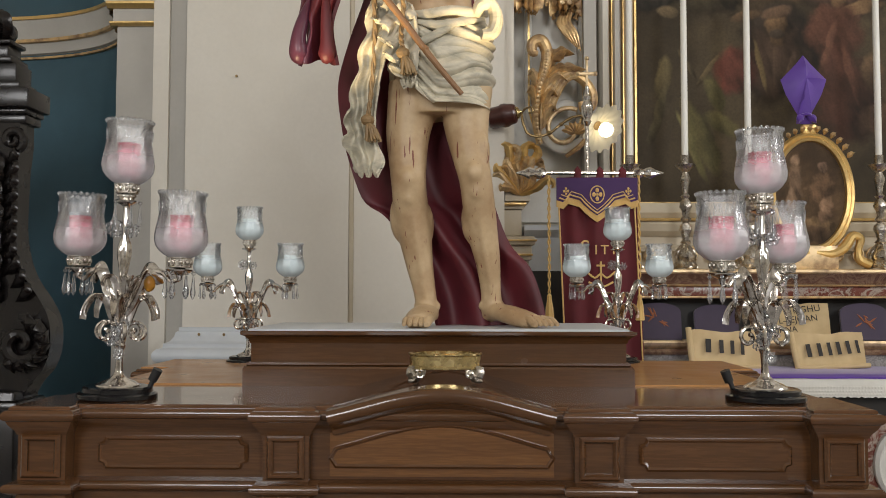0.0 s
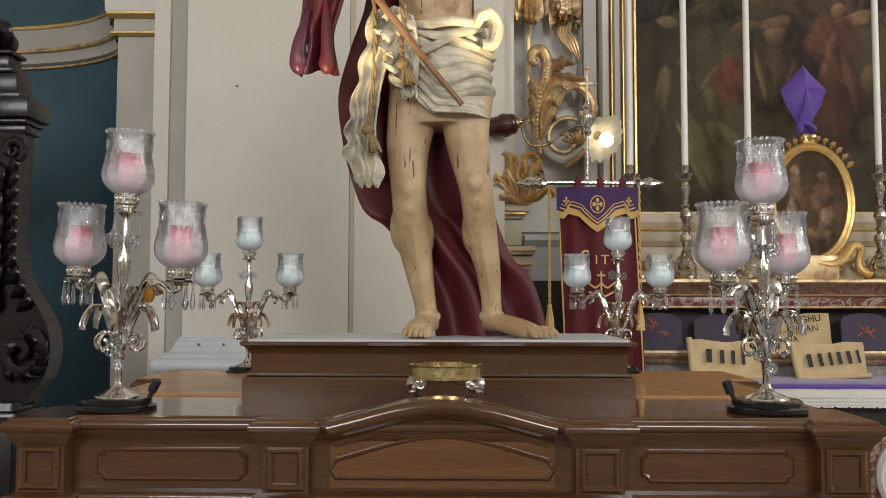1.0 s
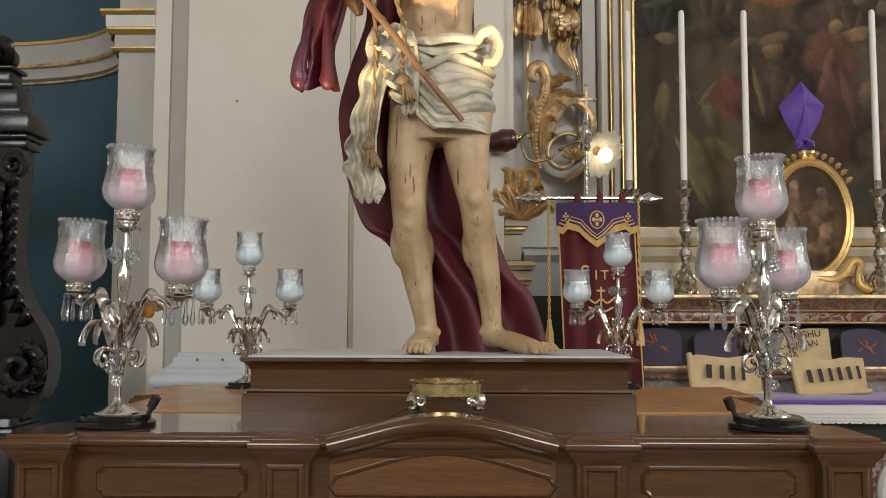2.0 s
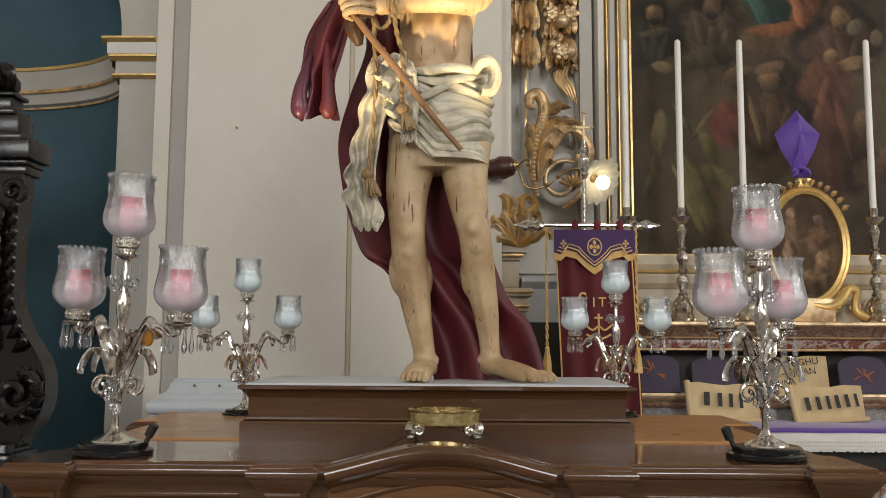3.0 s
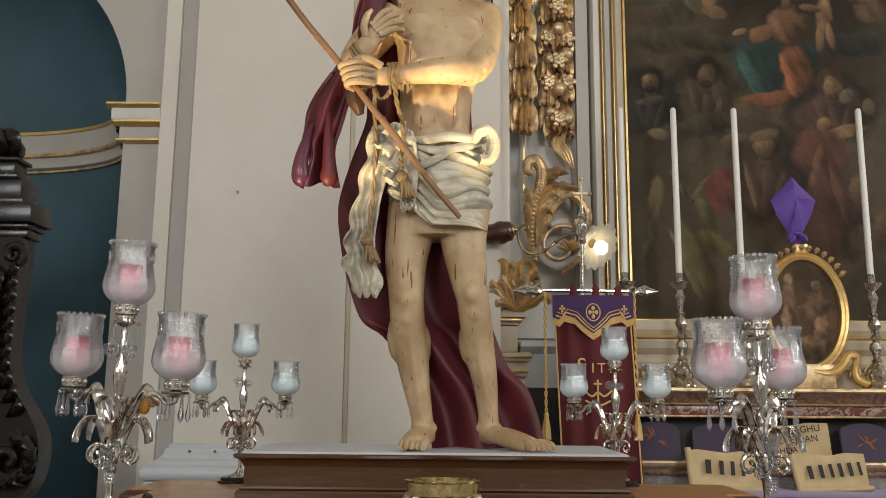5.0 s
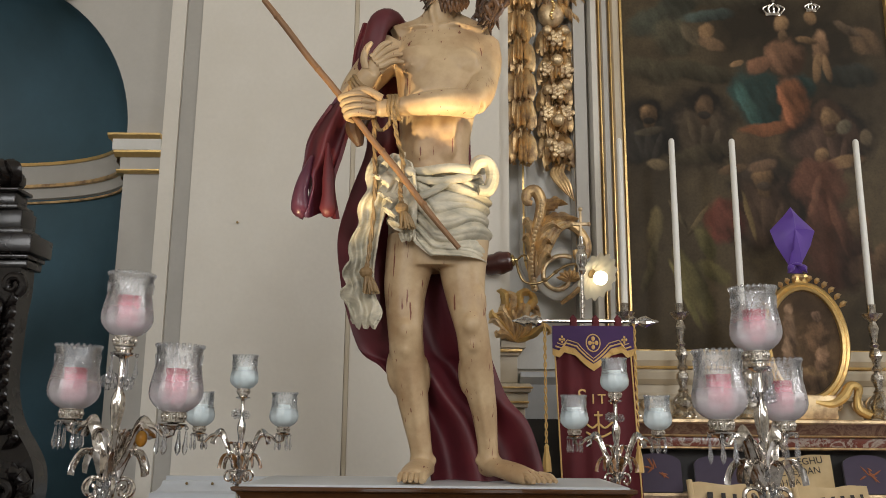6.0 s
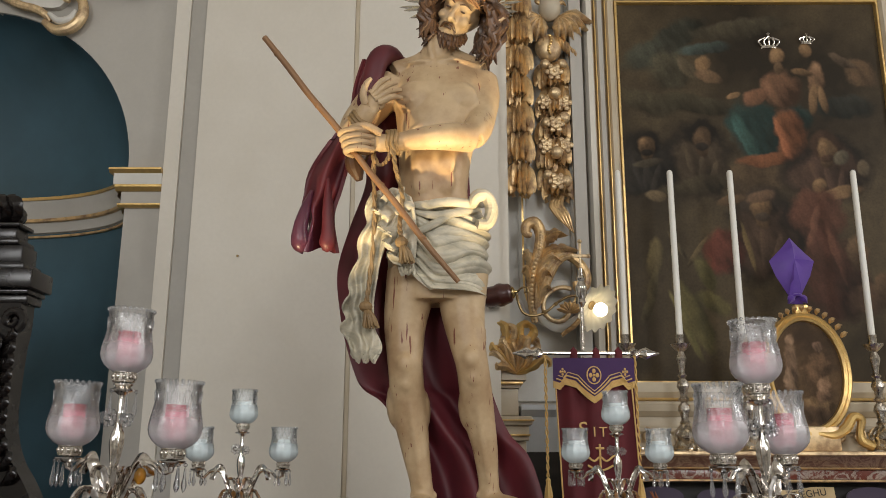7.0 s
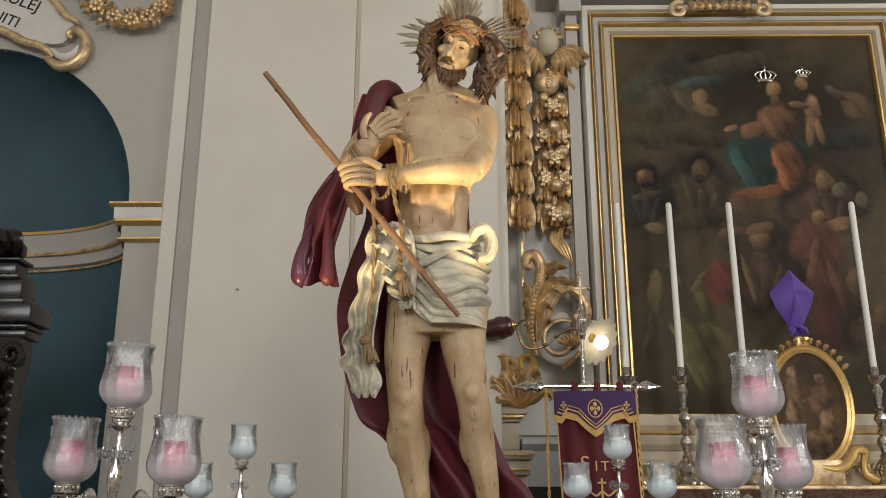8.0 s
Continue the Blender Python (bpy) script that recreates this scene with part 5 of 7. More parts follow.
        c2 = part("candle_rim", lathe(bmesh.new(), [(cr * 1.02, ch * 0.80), (cr * 1.03, ch), (cr * 0.9, ch), (cr * 0.88, ch * 0.9), (0.001, ch * 0.9)], 20, cap=False), M[wax[1]], c, "darker red cup edge" if wax[1] == "red" else "")
        if n or s == 1:
            count = 6 if n else 5
            for j in range(count):
                a = 2 * math.pi * (j + 0.3) / count + n
                o = new("crystal_drop", dr)
                o.parent, o.location = ob, p + Vector((0.036 * s * math.cos(a), 0.036 * s * math.sin(a), -0.008 if n else -0.018))
                o.rotation_euler = (0, 0, rng.uniform(0, 3))
    if spotlight:
        bm = bmesh.new()
        b = Vector((0.084 * spotlight, 0.01, 0.030))
        d = Vector((0.40 * spotlight, -0.05, 0.90)).normalized()
        tube(bm, [b, b + d * 0.030], 0.007, 10, 1)
        tube(bm, [b + d * 0.022 - Vector((0.002, 0, 0)), b + d * 0.056], [0.0125, 0.0135], 14, 1)
        part("spot_head", bm, M["rubber"], ob, "small matt black spotlight")
    return ob


amber_on = candelabrum((-0.840, 2.28, TZ), -20, 1.0, 0.942, ("pink", "red"), M["frost"], "silver candelabrum with frosted shades and pink candles", "tall candelabra", (0.190, 0.160), 0.225, 1, 0.588, lean=1.6)
candelabrum((0.838, 2.28, TZ), 52, 1.0, 0.942, ("pink", "red"), M["frost"], "silver candelabrum with frosted shades and pink candles", "tall candelabra", (0.182, 0.200), 0.210, -1, 0.560, bend=-11, lean=-0.4)
rear = candelabrum((-0.772, 3.40, TZ), 4, 0.78, 1.0, ("pale", "pale"), M["frost_b"], "small silver candelabrum with milky bluish glass shades", "small candelabra", (0.160, 0.160), 0.165, 0, 0.478, (0.055, 0.128))
copy_thing(rear, pose(0.672, 3.42, TZ, 0, 0, -6))

M["amber"] = glassy("amber_glass", (0.95, 0.62, 0.15), 0.55, 0.08, 0, 0, (0.55, 0.30, 0.06))
part("amber_drop", ball(bmesh.new(), (0.105, -0.085, 0.318), (0.016, 0.014, 0.022), 12), M["amber"], amber_on, "amber glass fruit")

# brass stand on the arched top
stand = thing("brass_stand", (0.015, 2.235, TZ + 0.0495), "small oval aged brass stand on cast scroll feet", "stand")
bm = bmesh.new()
ov = Matrix.Diagonal((1.0, 0.62, 1, 1))
lathe(bm, [(0.088, 0.036), (0.090, 0.034), (0.094, 0.036), (0.094, 0.040), (0.090, 0.043), (0.090, 0.066), (0.094, 0.069), (0.095, 0.073), (0.090, 0.075), (0.084, 0.073), (0.083, 0.040), (0.088, 0.036)], 40, ov, cap=False)
part("band", bm, M["brass"], stand)
for ax, ay in ((-0.076, -0.030), (0.076, -0.030), (0.076, 0.030), (-0.076, 0.030)):
    sg = 1 if ax > 0 else -1
    bm = bmesh.new()
    leaf(bm, [(ax, ay, 0.040), (ax + 0.008 * sg, ay - 0.004, 0.026), (ax - 0.004 * sg, ay, 0.014), (ax + 0.010 * sg, ay - 0.006, 0.004)], 0.016, 0.4, 0, thick=0.4)
    tube(bm, spiral(ax - 0.012 * sg, 0.022, ay - 0.004, 0.012, 0.003, 90, 90 + 420 * sg, 12), 0.004, 7, 2)
    ball(bm, (ax + 0.008 * sg, ay - 0.006, 0.006), (0.010, 0.008, 0.006), 8)
    part("scroll_foot", bm, M["nickel"], stand)

# ---- the altar side ----
# soft colour patches of the old painting: x, z, half width, half height, turn, colour
FLESH, DIM = (0.185, 0.112, 0.056), (0.100, 0.062, 0.034)
TEAL, ORANGE, OCHRE = (0.015, 0.034, 0.030), (0.165, 0.066, 0.030), (0.098, 0.084, 0.034)
UMBER, RUSSET, SHADE = (0.060, 0.040, 0.022), (0.080, 0.034, 0.021), (0.011, 0.009, 0.007)


def sitter(x, z, r, flesh, hair, robe, lean=0, wide=2.4, tall=2.6):
    """A robed half-length shape: dark mass, robe with three light folds, hair and head."""
    k = math.sin(radians(lean)) * r
    out = [(x - k, z - 1.6 * r, r * wide * 1.1, r * tall, lean, SHADE), (x - k, z - 1.9 * r, r * wide * 0.85, r * tall * 0.8, lean, robe)]
    for j in range(3):
        out.append((x - k + (j - 1) * r * 0.7, z - (2.0 + 0.35 * j) * r, r * 0.26, r * 1.3, lean + 16 * (j - 1), tuple(v * 1.25 for v in robe)))
    return out + [(x, z + r * 0.25, r * 1.15, r * 1.2, lean, hair), (x + 0.1 * r, z - 0.85 * r, r * 0.48, r * 0.55, 0, tuple(v * 0.55 for v in flesh)), (x + 0.1 * r, z - 0.1 * r, r * 0.66, r * 0.86, lean, tuple(v * 0.72 for v in flesh)), (x - 0.05 * r, z + 0.12 * r, r * 0.36, r * 0.42, lean, flesh), (x + 0.1 * r, z - 0.62 * r, r * 0.5, r * 0.3, lean, tuple(v * 1.6 for v in hair))]


CLOUDS = [
    (-0.55, 0.98, 0.34, 0.10, -32, (0.040, 0.042, 0.030)), (-0.29, 0.945, 0.19, 0.045, -8, (0.045, 0.060, 0.052)), (-0.53, 0.77, 0.17, 0.16, 10, (0.062, 0.055, 0.034)),
    (-0.40, 0.80, 0.05, 0.11, -40, (0.085, 0.066, 0.04)), (-0.30, 0.83, 0.055, 0.06, 10, FLESH), (-0.27, 0.74, 0.10, 0.05, 20, DIM), (-0.68, 0.55, 0.20, 0.09, 24, (0.058, 0.048, 0.028)),
    (-0.38, 0.52, 0.28, 0.08, 8, (0.040, 0.034, 0.020)), (-0.05, 1.08, 0.38, 0.07, -6, (0.050, 0.042, 0.026)), (0.73, 0.76, 0.11, 0.11, 0, DIM), (0.62, 0.84, 0.11, 0.035, 30, (0.090, 0.062, 0.040)),
    (0.60, 0.52, 0.24, 0.09, 0, (0.018, 0.020, 0.016)),
]
SEATED_GROUP = [
    (0.02, 0.36, 0.17, 0.25, -16, TEAL), (0.25, 0.45, 0.12, 0.10, 20, TEAL), (-0.05, 0.30, 0.05, 0.20, -22, (0.040, 0.085, 0.072)), (0.21, 0.34, 0.105, 0.20, -12, ORANGE), (0.09, 0.17, 0.21, 0.055, -10, ORANGE),
    (0.17, 0.30, 0.030, 0.17, -20, (0.30, 0.115, 0.055)), (0.19, 0.65, 0.12, 0.13, 0, (0.150, 0.078, 0.044)), (0.02, 0.60, 0.10, 0.055, -30, (0.150, 0.075, 0.042)), (-0.12, 0.60, 0.055, 0.022, -20, FLESH),
    (0.16, 0.92, 0.085, 0.075, 10, (0.022, 0.015, 0.010)), (0.185, 0.88, 0.052, 0.066, 14, FLESH), (0.19, 0.79, 0.032, 0.045, 0, DIM), (0.42, 0.71, 0.065, 0.12, 4, (0.23, 0.135, 0.075)),
]
SMALL_SHAPES = [
    (0.39, 0.57, 0.034, 0.11, 8, FLESH), (0.46, 0.57, 0.030, 0.10, -10, FLESH), (0.34, 0.76, 0.075, 0.026, 14, FLESH), (0.38, 0.92, 0.045, 0.055, 0, FLESH), (0.06, 0.02, 0.36, 0.11, -3, UMBER),
]
KNEELING = sitter(-0.72, 0.26, 0.085, FLESH, SHADE, (0.022, 0.019, 0.015)) + sitter(-0.36, 0.30, 0.10, DIM, SHADE, (0.050, 0.036, 0.022)) + [
    (-0.71, 0.135, 0.10, 0.030, -8, (0.075, 0.060, 0.038)), (-0.66, -0.09, 0.070, 0.040, 10, (0.110, 0.080, 0.044)), (-0.40, -0.02, 0.24, 0.065, -10, (0.050, 0.039, 0.022))]
STANDING = sitter(0.43, 0.22, 0.095, FLESH, (0.040, 0.022, 0.013), (0.062, 0.036, 0.024), -10, 2.8) + [
    (0.53, 0.165, 0.06, 0.050, -40, (0.120, 0.100, 0.065)), (0.67, 0.09, 0.045, 0.060, 0, (0.095, 0.070, 0.042)), (0.50, -0.085, 0.17, 0.042, -14, FLESH), (0.38, -0.03, 0.045, 0.060, 20, FLESH),
    (0.34, -0.24, 0.19, 0.18, 15, RUSSET), (0.38, -0.60, 0.24, 0.32, 0, (0.060, 0.026, 0.017)), (0.30, -0.34, 0.030, 0.20, 20, (0.105, 0.048, 0.030)), (0.45, -0.50, 0.028, 0.24, -12, (0.095, 0.042, 0.026)),
    (0.57, -0.46, 0.075, 0.13, 10, DIM), (0.61, -0.76, 0.15, 0.11, 0, (0.075, 0.044, 0.026)), (0.70, -0.66, 0.06, 0.09, 20, DIM)]
FRONT = sitter(-0.01, -0.16, 0.11, FLESH, (0.036, 0.026, 0.018), (0.052, 0.032, 0.020), 0, 2.2, 3.2) + [
    (0.00, -0.09, 0.10, 0.045, -8, (0.115, 0.070, 0.042)), (-0.19, -0.11, 0.11, 0.032, -14, DIM), (-0.27, -0.45, 0.155, 0.155, -32, (0.115, 0.036, 0.024)), (-0.11, -0.42, 0.018, 0.17, -14, (0.165, 0.115, 0.050)),
    (-0.44, -0.46, 0.018, 0.12, 34, (0.150, 0.110, 0.055)), (-0.39, -0.60, 0.05, 0.13, -28, OCHRE), (-0.46, -0.86, 0.075, 0.25, -24, OCHRE), (-0.34, -0.78, 0.13, 0.060, 32, OCHRE),
    (-0.53, -0.92, 0.028, 0.24, -22, (0.155, 0.135, 0.055)), (-0.70, -0.50, 0.050, 0.15, 8, (0.110, 0.085, 0.040)), (-0.74, -0.74, 0.030, 0.20, 18, (0.075, 0.060, 0.030)), (-0.55, -0.42, 0.016, 0.11, -30, (0.110, 0.086, 0.050))]
M["canvas"] = pigment("old_oil_painting", 7)
M["ovalpic"] = pigment("brown_oval_painting", 16)
M["linenback"] = cloth("dark_canvas_back", (0.05, 0.04, 0.028), (0.03, 0.024, 0.016))
OVAL_PATCHES = [
    (-0.08, 0.05, 0.045, 0.12, 0, (0.16, 0.10, 0.06)), (0.06, 0.03, 0.07, 0.10, 0, (0.13, 0.075, 0.04)), (-0.08, 0.19, 0.03, 0.035, 0, (0.24, 0.15, 0.09)), (0.07, 0.15, 0.03, 0.03, 0, (0.18, 0.11, 0.07)),
    (0.0, -0.18, 0.15, 0.05, 0, (0.16, 0.10, 0.05)), (0.08, -0.10, 0.04, 0.08, 20, (0.20, 0.12, 0.07)), (0.03, -0.24, 0.20, 0.05, 6, (0.06, 0.036, 0.02)), (-0.10, -0.06, 0.03, 0.09, -8, (0.22, 0.14, 0.085))]
M["redmarble"] = marble("red_veined_marble", (0.16, 0.045, 0.030), (0.42, 0.36, 0.30), (0.10, 0.03, 0.02), 0.25, 6)
M["greymarble"] = marble("grey_mottled_marble", (0.30, 0.28, 0.27), (0.16, 0.14, 0.14), (0.44, 0.42, 0.40), 0.3, 12)
M["dark"] = paint("near_black_matt", (0.035, 0.032, 0.030), (0.02, 0.02, 0.02), 0.6)
M["brownmarble"] = marble("brown_polished_stone", (0.15, 0.075, 0.042), (0.30, 0.2, 0.12), (0.10, 0.05, 0.03), 0.3, 7)
M["purple"] = cloth("purple_satin", (0.105, 0.035, 0.33), (0.055, 0.018, 0.20), 0.5, 300, 0.4)
M["violet"] = cloth("violet_velvet", (0.060, 0.022, 0.105), (0.035, 0.012, 0.065), 0.8)
M["velvet"] = cloth("crimson_velvet", (0.115, 0.006, 0.012), (0.055, 0.003, 0.007), 0.75, 400, 0.1)
M["card"] = cloth("dusky_purple_card", (0.060, 0.045, 0.075), (0.042, 0.030, 0.055), 0.8)
M["lace"] = cloth("white_lace", (0.74, 0.72, 0.66), (0.58, 0.56, 0.51), 0.9, 160)
M["parchment"] = cloth("parchment", (0.64, 0.49, 0.27), (0.42, 0.28, 0.13), 0.8, 60, 0.0)
M["ink"] = paint("black_ink", (0.02, 0.017, 0.015), (0.05, 0.04, 0.03), 0.7)
M["rust"] = paint("rust_brown_paint", (0.30, 0.10, 0.035), (0.18, 0.05, 0.02), 0.7)
M["thread"] = cloth("gold_thread", (0.70, 0.45, 0.14), (0.50, 0.29, 0.08), 0.45, 200, 0.3)
M["oxblood"] = wood("oxblood_turned_wood", (0.045, 0.012, 0.010), (0.10, 0.028, 0.020), 0.3)
M["opal"] = glassy("opal_glass", (1, 0.97, 0.9), 0.03, 0.15, 0, 0, (0.90, 0.84, 0.68))
glow = Nodes("lit_bulb")
glow.base((1.0, 0.9, 0.7))
M["bulb"] = glow.put(Emission_Color=(1.0, 0.86, 0.60, 1), Emission_Strength=5.5).mat

# painting with its frame
CX, CZ = 2.003, 3.285
CW, CH = 0.862, 1.262
art = thing("altar_painting", (CX, AY, CZ), "large dark old oil painting in a cream and gilt frame", "painting")


def apart(name, bm, material, parent=art, label="", m=Matrix.Translation((-CX, -AY, -CZ)), smooth=True):
    bmesh.ops.transform(bm, matrix=m, verts=bm.verts)
    return part(name, bm, material, parent, label, smooth)


apart("canvas_back", box(bmesh.new(), CX - CW, CX + CW, AY - 0.006, AY + 0.035, CZ - CH, CZ + CH), M["linenback"])
picture = new("canvas", canvas_mesh("canvas", CW, CH, 0.0065, CLOUDS + SEATED_GROUP + SMALL_SHAPES + KNEELING + STANDING + FRONT, (0.115, 0.085, 0.047), (0.025, 0.019, 0.012), M["canvas"]))
picture.parent, picture.location = art, (0, -0.012, 0)
picture["label"] = "darkened canvas with dim groups of robed shapes"


def frame_rail(name, w0, w1, out, material, y=AY):
    """One moulded rail round the canvas from w0 to w1 outside it."""
    bm = bmesh.new()
    m = (w0 + w1) / 2
    h = (w1 - w0) / 2
    path = [(CX - CW - m, y, CZ - CH - m), (CX + CW + m, y, CZ - CH - m), (CX + CW + m, y, CZ + CH + m), (CX - CW - m, y, CZ + CH + m)]
    strip(bm, path, [(-h, -0.03), (-h, out * 0.6), (-h * 0.5, out), (h * 0.5, out), (h, out * 0.6), (h, -0.03)], True)
    apart(name, bm, material)


frame_rail("gilt_slip", 0.0, 0.024, 0.040, M["gold"])
frame_rail("frame_cove", 0.025, 0.085, 0.055, M["altarcream"])
frame_rail("gilt_bead", 0.086, 0.098, 0.075, M["gold"])
frame_rail("frame_flat", 0.099, 0.155, 0.065, M["grey"])
frame_rail("gilt_bead", 0.156, 0.170, 0.085, M["gold"])
frame_rail("outer_rail", 0.171, 0.235, 0.090, M["wall"])
for kx, kz, w in ((2.140, 4.220, 0.066), (2.393, 4.250, 0.046)):
    cr = bmesh.new()
    lathe(cr, [(w * 0.75, 0), (w * 0.8, 0.012), (w * 0.74, 0.02)], 18, Matrix.Translation((kx, AY - 0.018, kz)) @ Matrix.Diagonal((1, 0.25, 1, 1)))
    for k in range(5):
        f = (k - 2) / 2
        tube(cr, [(kx + f * w * 0.72, AY - 0.022, kz + 0.015), (kx + f * w * 1.05, AY - 0.028, kz + w * 0.75), (kx + f * w * 0.35, AY - 0.025, kz + w * 1.15)], w * 0.10, 7, 4)
    ball(cr, (kx, AY - 0.025, kz + w * 1.25), w * 0.16, 8)
    tube(cr, [(kx, AY - 0.025, kz + w * 1.3), (kx, AY - 0.025, kz + w * 1.75)], w * 0.06, 6, 1)
    tube(cr, [(kx - w * 0.2, AY - 0.025, kz + w * 1.58), (kx + w * 0.2, AY - 0.025, kz + w * 1.58)], w * 0.06, 6, 1)
    apart("metal_crown", cr, M["silver"], label="small silver crown fixed on the canvas")

# cornice and gilt scrolls over the painting
cornice2 = thing("altar_cornice", (CX, AY, 4.78), "cream cornice with gilded lines above the painting", "cornice", kind="structure")
CM = Matrix.Translation((-CX, -AY, -4.78))
apart("cornice_rail", shelf(bmesh.new(), 0.80, 4.2, [(AY - 0.10, 4.815), (AY - 0.12, 4.86), (AY - 0.17, 4.90), (AY - 0.20, 5.02)], AY + 0.04), M["grey"], cornice2, m=CM)
apart("gilt_line", shelf(bmesh.new(), 0.80, 4.2, [(AY - 0.185, 4.905), (AY - 0.19, 4.925)], AY - 0.10), M["gold"], cornice2, m=CM)
crest = thing("carved_crest", (CX - 0.2, AY - 0.12, 4.745), "gilded carved scroll crest over the frame", "carving")
KM = Matrix.Translation((-(CX - 0.2), -(AY - 0.12), -4.82))
for sx in (-1, 1):
    bm = bmesh.new()
    tube(bm, [(CX - 0.16 + sx * v[0], AY - 0.15, v[2]) for v in spiral(0.28, 4.765, 0, 0.062, 0.012, 120, -330, 18)], [0.020] * 12 + [0.013] * 6, 9, 2, 0.8)
    apart("volute", bm, M["palegold"], crest, m=KM)
    for k in range(4):
        x = CX - 0.16 + sx * (0.20 - 0.05 * k)
        bm = bmesh.new()
        leaf(bm, [(x, AY - 0.14, 4.84), (x - sx * 0.02, AY - 0.17, 4.79), (x + sx * 0.01, AY - 0.17, 4.745 + 0.01 * k)], 0.032, 0.4, 3)
        apart("acanthus_leaf", bm, M["oldgold"], crest, m=KM)

slab("altar_panel", 0.376, 0.80, AY + 0.01, AY + 0.039, 1.9, 4.75, M["white"], "off white recessed panel behind the carvings", "panel")

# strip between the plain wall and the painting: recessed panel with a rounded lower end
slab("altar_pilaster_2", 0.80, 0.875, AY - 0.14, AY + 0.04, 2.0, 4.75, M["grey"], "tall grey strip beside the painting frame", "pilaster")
bm = bmesh.new()
ux, uz, ur = 0.64, 2.62, 0.165
path = [(ux - ur, AY, 4.9), (ux - ur, AY, uz)] + [(ux + ur * math.cos(a), AY, uz + ur * 1.5 * math.sin(a)) for a in (math.pi + math.pi * k / 16 for k in range(1, 16))] + [(ux + ur, AY, uz), (ux + ur, AY, 4.9)]
strip(bm, path, [(-0.022, -0.05), (-0.022, 0.05), (-0.008, 0.075), (0.008, 0.075), (0.022, 0.05), (0.022, -0.05)])
solo("trim_oval", bm, M["white"], "cream moulding round a tall recessed panel", "moulding", kind="structure")
bm = bmesh.new()
strip(bm, [(x, AY - 0.073, z) for x, _, z in path], [(-0.006, -0.01), (-0.006, 0.004), (0.006, 0.004), (0.006, -0.01)])
solo("trim_gilt", bm, M["gold"], "thin gilded line on the panel moulding", "moulding", kind="structure")

RN = random.Random(11)


def fruit_drop(name, x, y, z0, z1, w, label, petals=True):
    """A hanging carved garland: tiers of leaves, fruit and flowers."""
    ob = thing(name, (x, y, z0), label, "garland", "carved garlands")
    m = Matrix.Translation((-x, -y, -z0))
    n = max(3, round((z1 - z0) / 0.20))
    h = (z1 - z0) / n
    core = bmesh.new()
    tube(core, [(x, y + 0.03, z0 + 0.03), (x, y + 0.02, (z0 + z1) / 2), (x, y + 0.03, z1)], [w * 0.5, w * 0.7, w * 0.5], 10)
    apart("core", core, M["oldgold"], ob, m=m)
    for k in range(n):
        z = z0 + h * (k + 0.5)
        for s in (-1.2, -0.9, -0.65, -0.4, -0.13, 0.13, 0.4, 0.65, 0.9, 1.2):
            bm = bmesh.new()
            zz = z + RN.uniform(-0.04, 0.04)
            a = s * 1.1 + RN.uniform(-0.15, 0.15)
            d = Vector((math.sin(a), -math.cos(a), 0))
            q = Vector((x, y + 0.02, zz))
            leaf(bm, [q + d * w * 0.45 + Vector((0, 0, h * 0.42)), q + d * w * 1.05 + Vector((0, 0, h * 0.16)), q + d * w * 1.22 + Vector((0, 0, -h * 0.24)), q + d * w * 1.12 + Vector((0, 0, -h * 0.46)), q + d * w * 0.92 + Vector((0, 0, -h * 0.40))], w * RN.uniform(0.20, 0.27), 1.0, 4, tuple(d), 0.6, 4, 1.0)
            apart("carved_leaf", bm, M["oldgold"], ob, m=m)
        if petals:
            for s in (-0.6, 0.0, 0.6):
                bm = bmesh.new()
                c = Vector((x + s * w * 1.05, y - w * (1.15 - 0.5 * abs(s)), z + RN.uniform(-0.3, 0.3) * h))
                if (k + int(s * 5)) % 2:
                    ball(bm, c, w * RN.uniform(0.36, 0.48), 12)
                    apart("carved_fruit", bm, M["palegold"], ob, m=m)
                else:
                    for j in range(12):
                        b = 2 * math.pi * j / 6 + (j > 5) * 0.5
                        rr = w * (0.46 if j < 6 else 0.22)
                        ball(bm, c + Vector((rr * math.cos(b), -0.010 * (j > 5), rr * math.sin(b))), (w * 0.22, w * 0.15, w * 0.22), 8)
                    ball(bm, c + Vector((0, -w * 0.2, 0)), w * 0.13, 8)
                    apart("carved_flower", bm, M["palegold"], ob, m=m)
    return ob


fruit_drop("carved_garland", 0.452, AY - 0.20, 3.16, 4.75, 0.072, "gilded carved husk garland hanging beside the altar", False)
fruit_drop("carved_garland", 0.690, AY - 0.06, 3.18, 4.10, 0.088, "gilded carved garland of fruit and flowers")

# carved head ornament above the garland
orn = thing("carved_ornament", (0.66, AY - 0.05, 4.1), "gilded carving of spread wings round a pale rounded boss", "carving")
OM = Matrix.Translation((-0.66, -(AY - 0.05), -4.1))
bm = bmesh.new()
ball(bm, (0.675, AY - 0.14, 4.455), (0.074, 0.075, 0.094), 18)
apart("boss", bm, M["altarcream"], orn, m=OM)
for sx in (-1, 1):
    for k in range(6):
        bm = bmesh.new()
        a = radians(-8 - 17 * k)
        p = Vector((0.675 + sx * 0.055, AY - 0.12, 4.395))
        d = Vector((sx * math.cos(a), 0, math.sin(a)))
        leaf(bm, [p, p + d * 0.11 + Vector((0, -0.05, 0.025)), p + d * (0.225 - 0.014 * k) + Vector((0, -0.015, -0.015))], 0.036, 0.5, 5, (0, -1, 0), 0.4, 4, 0.6)
        apart("wing_feather", bm, M["palegold"], orn, m=OM)
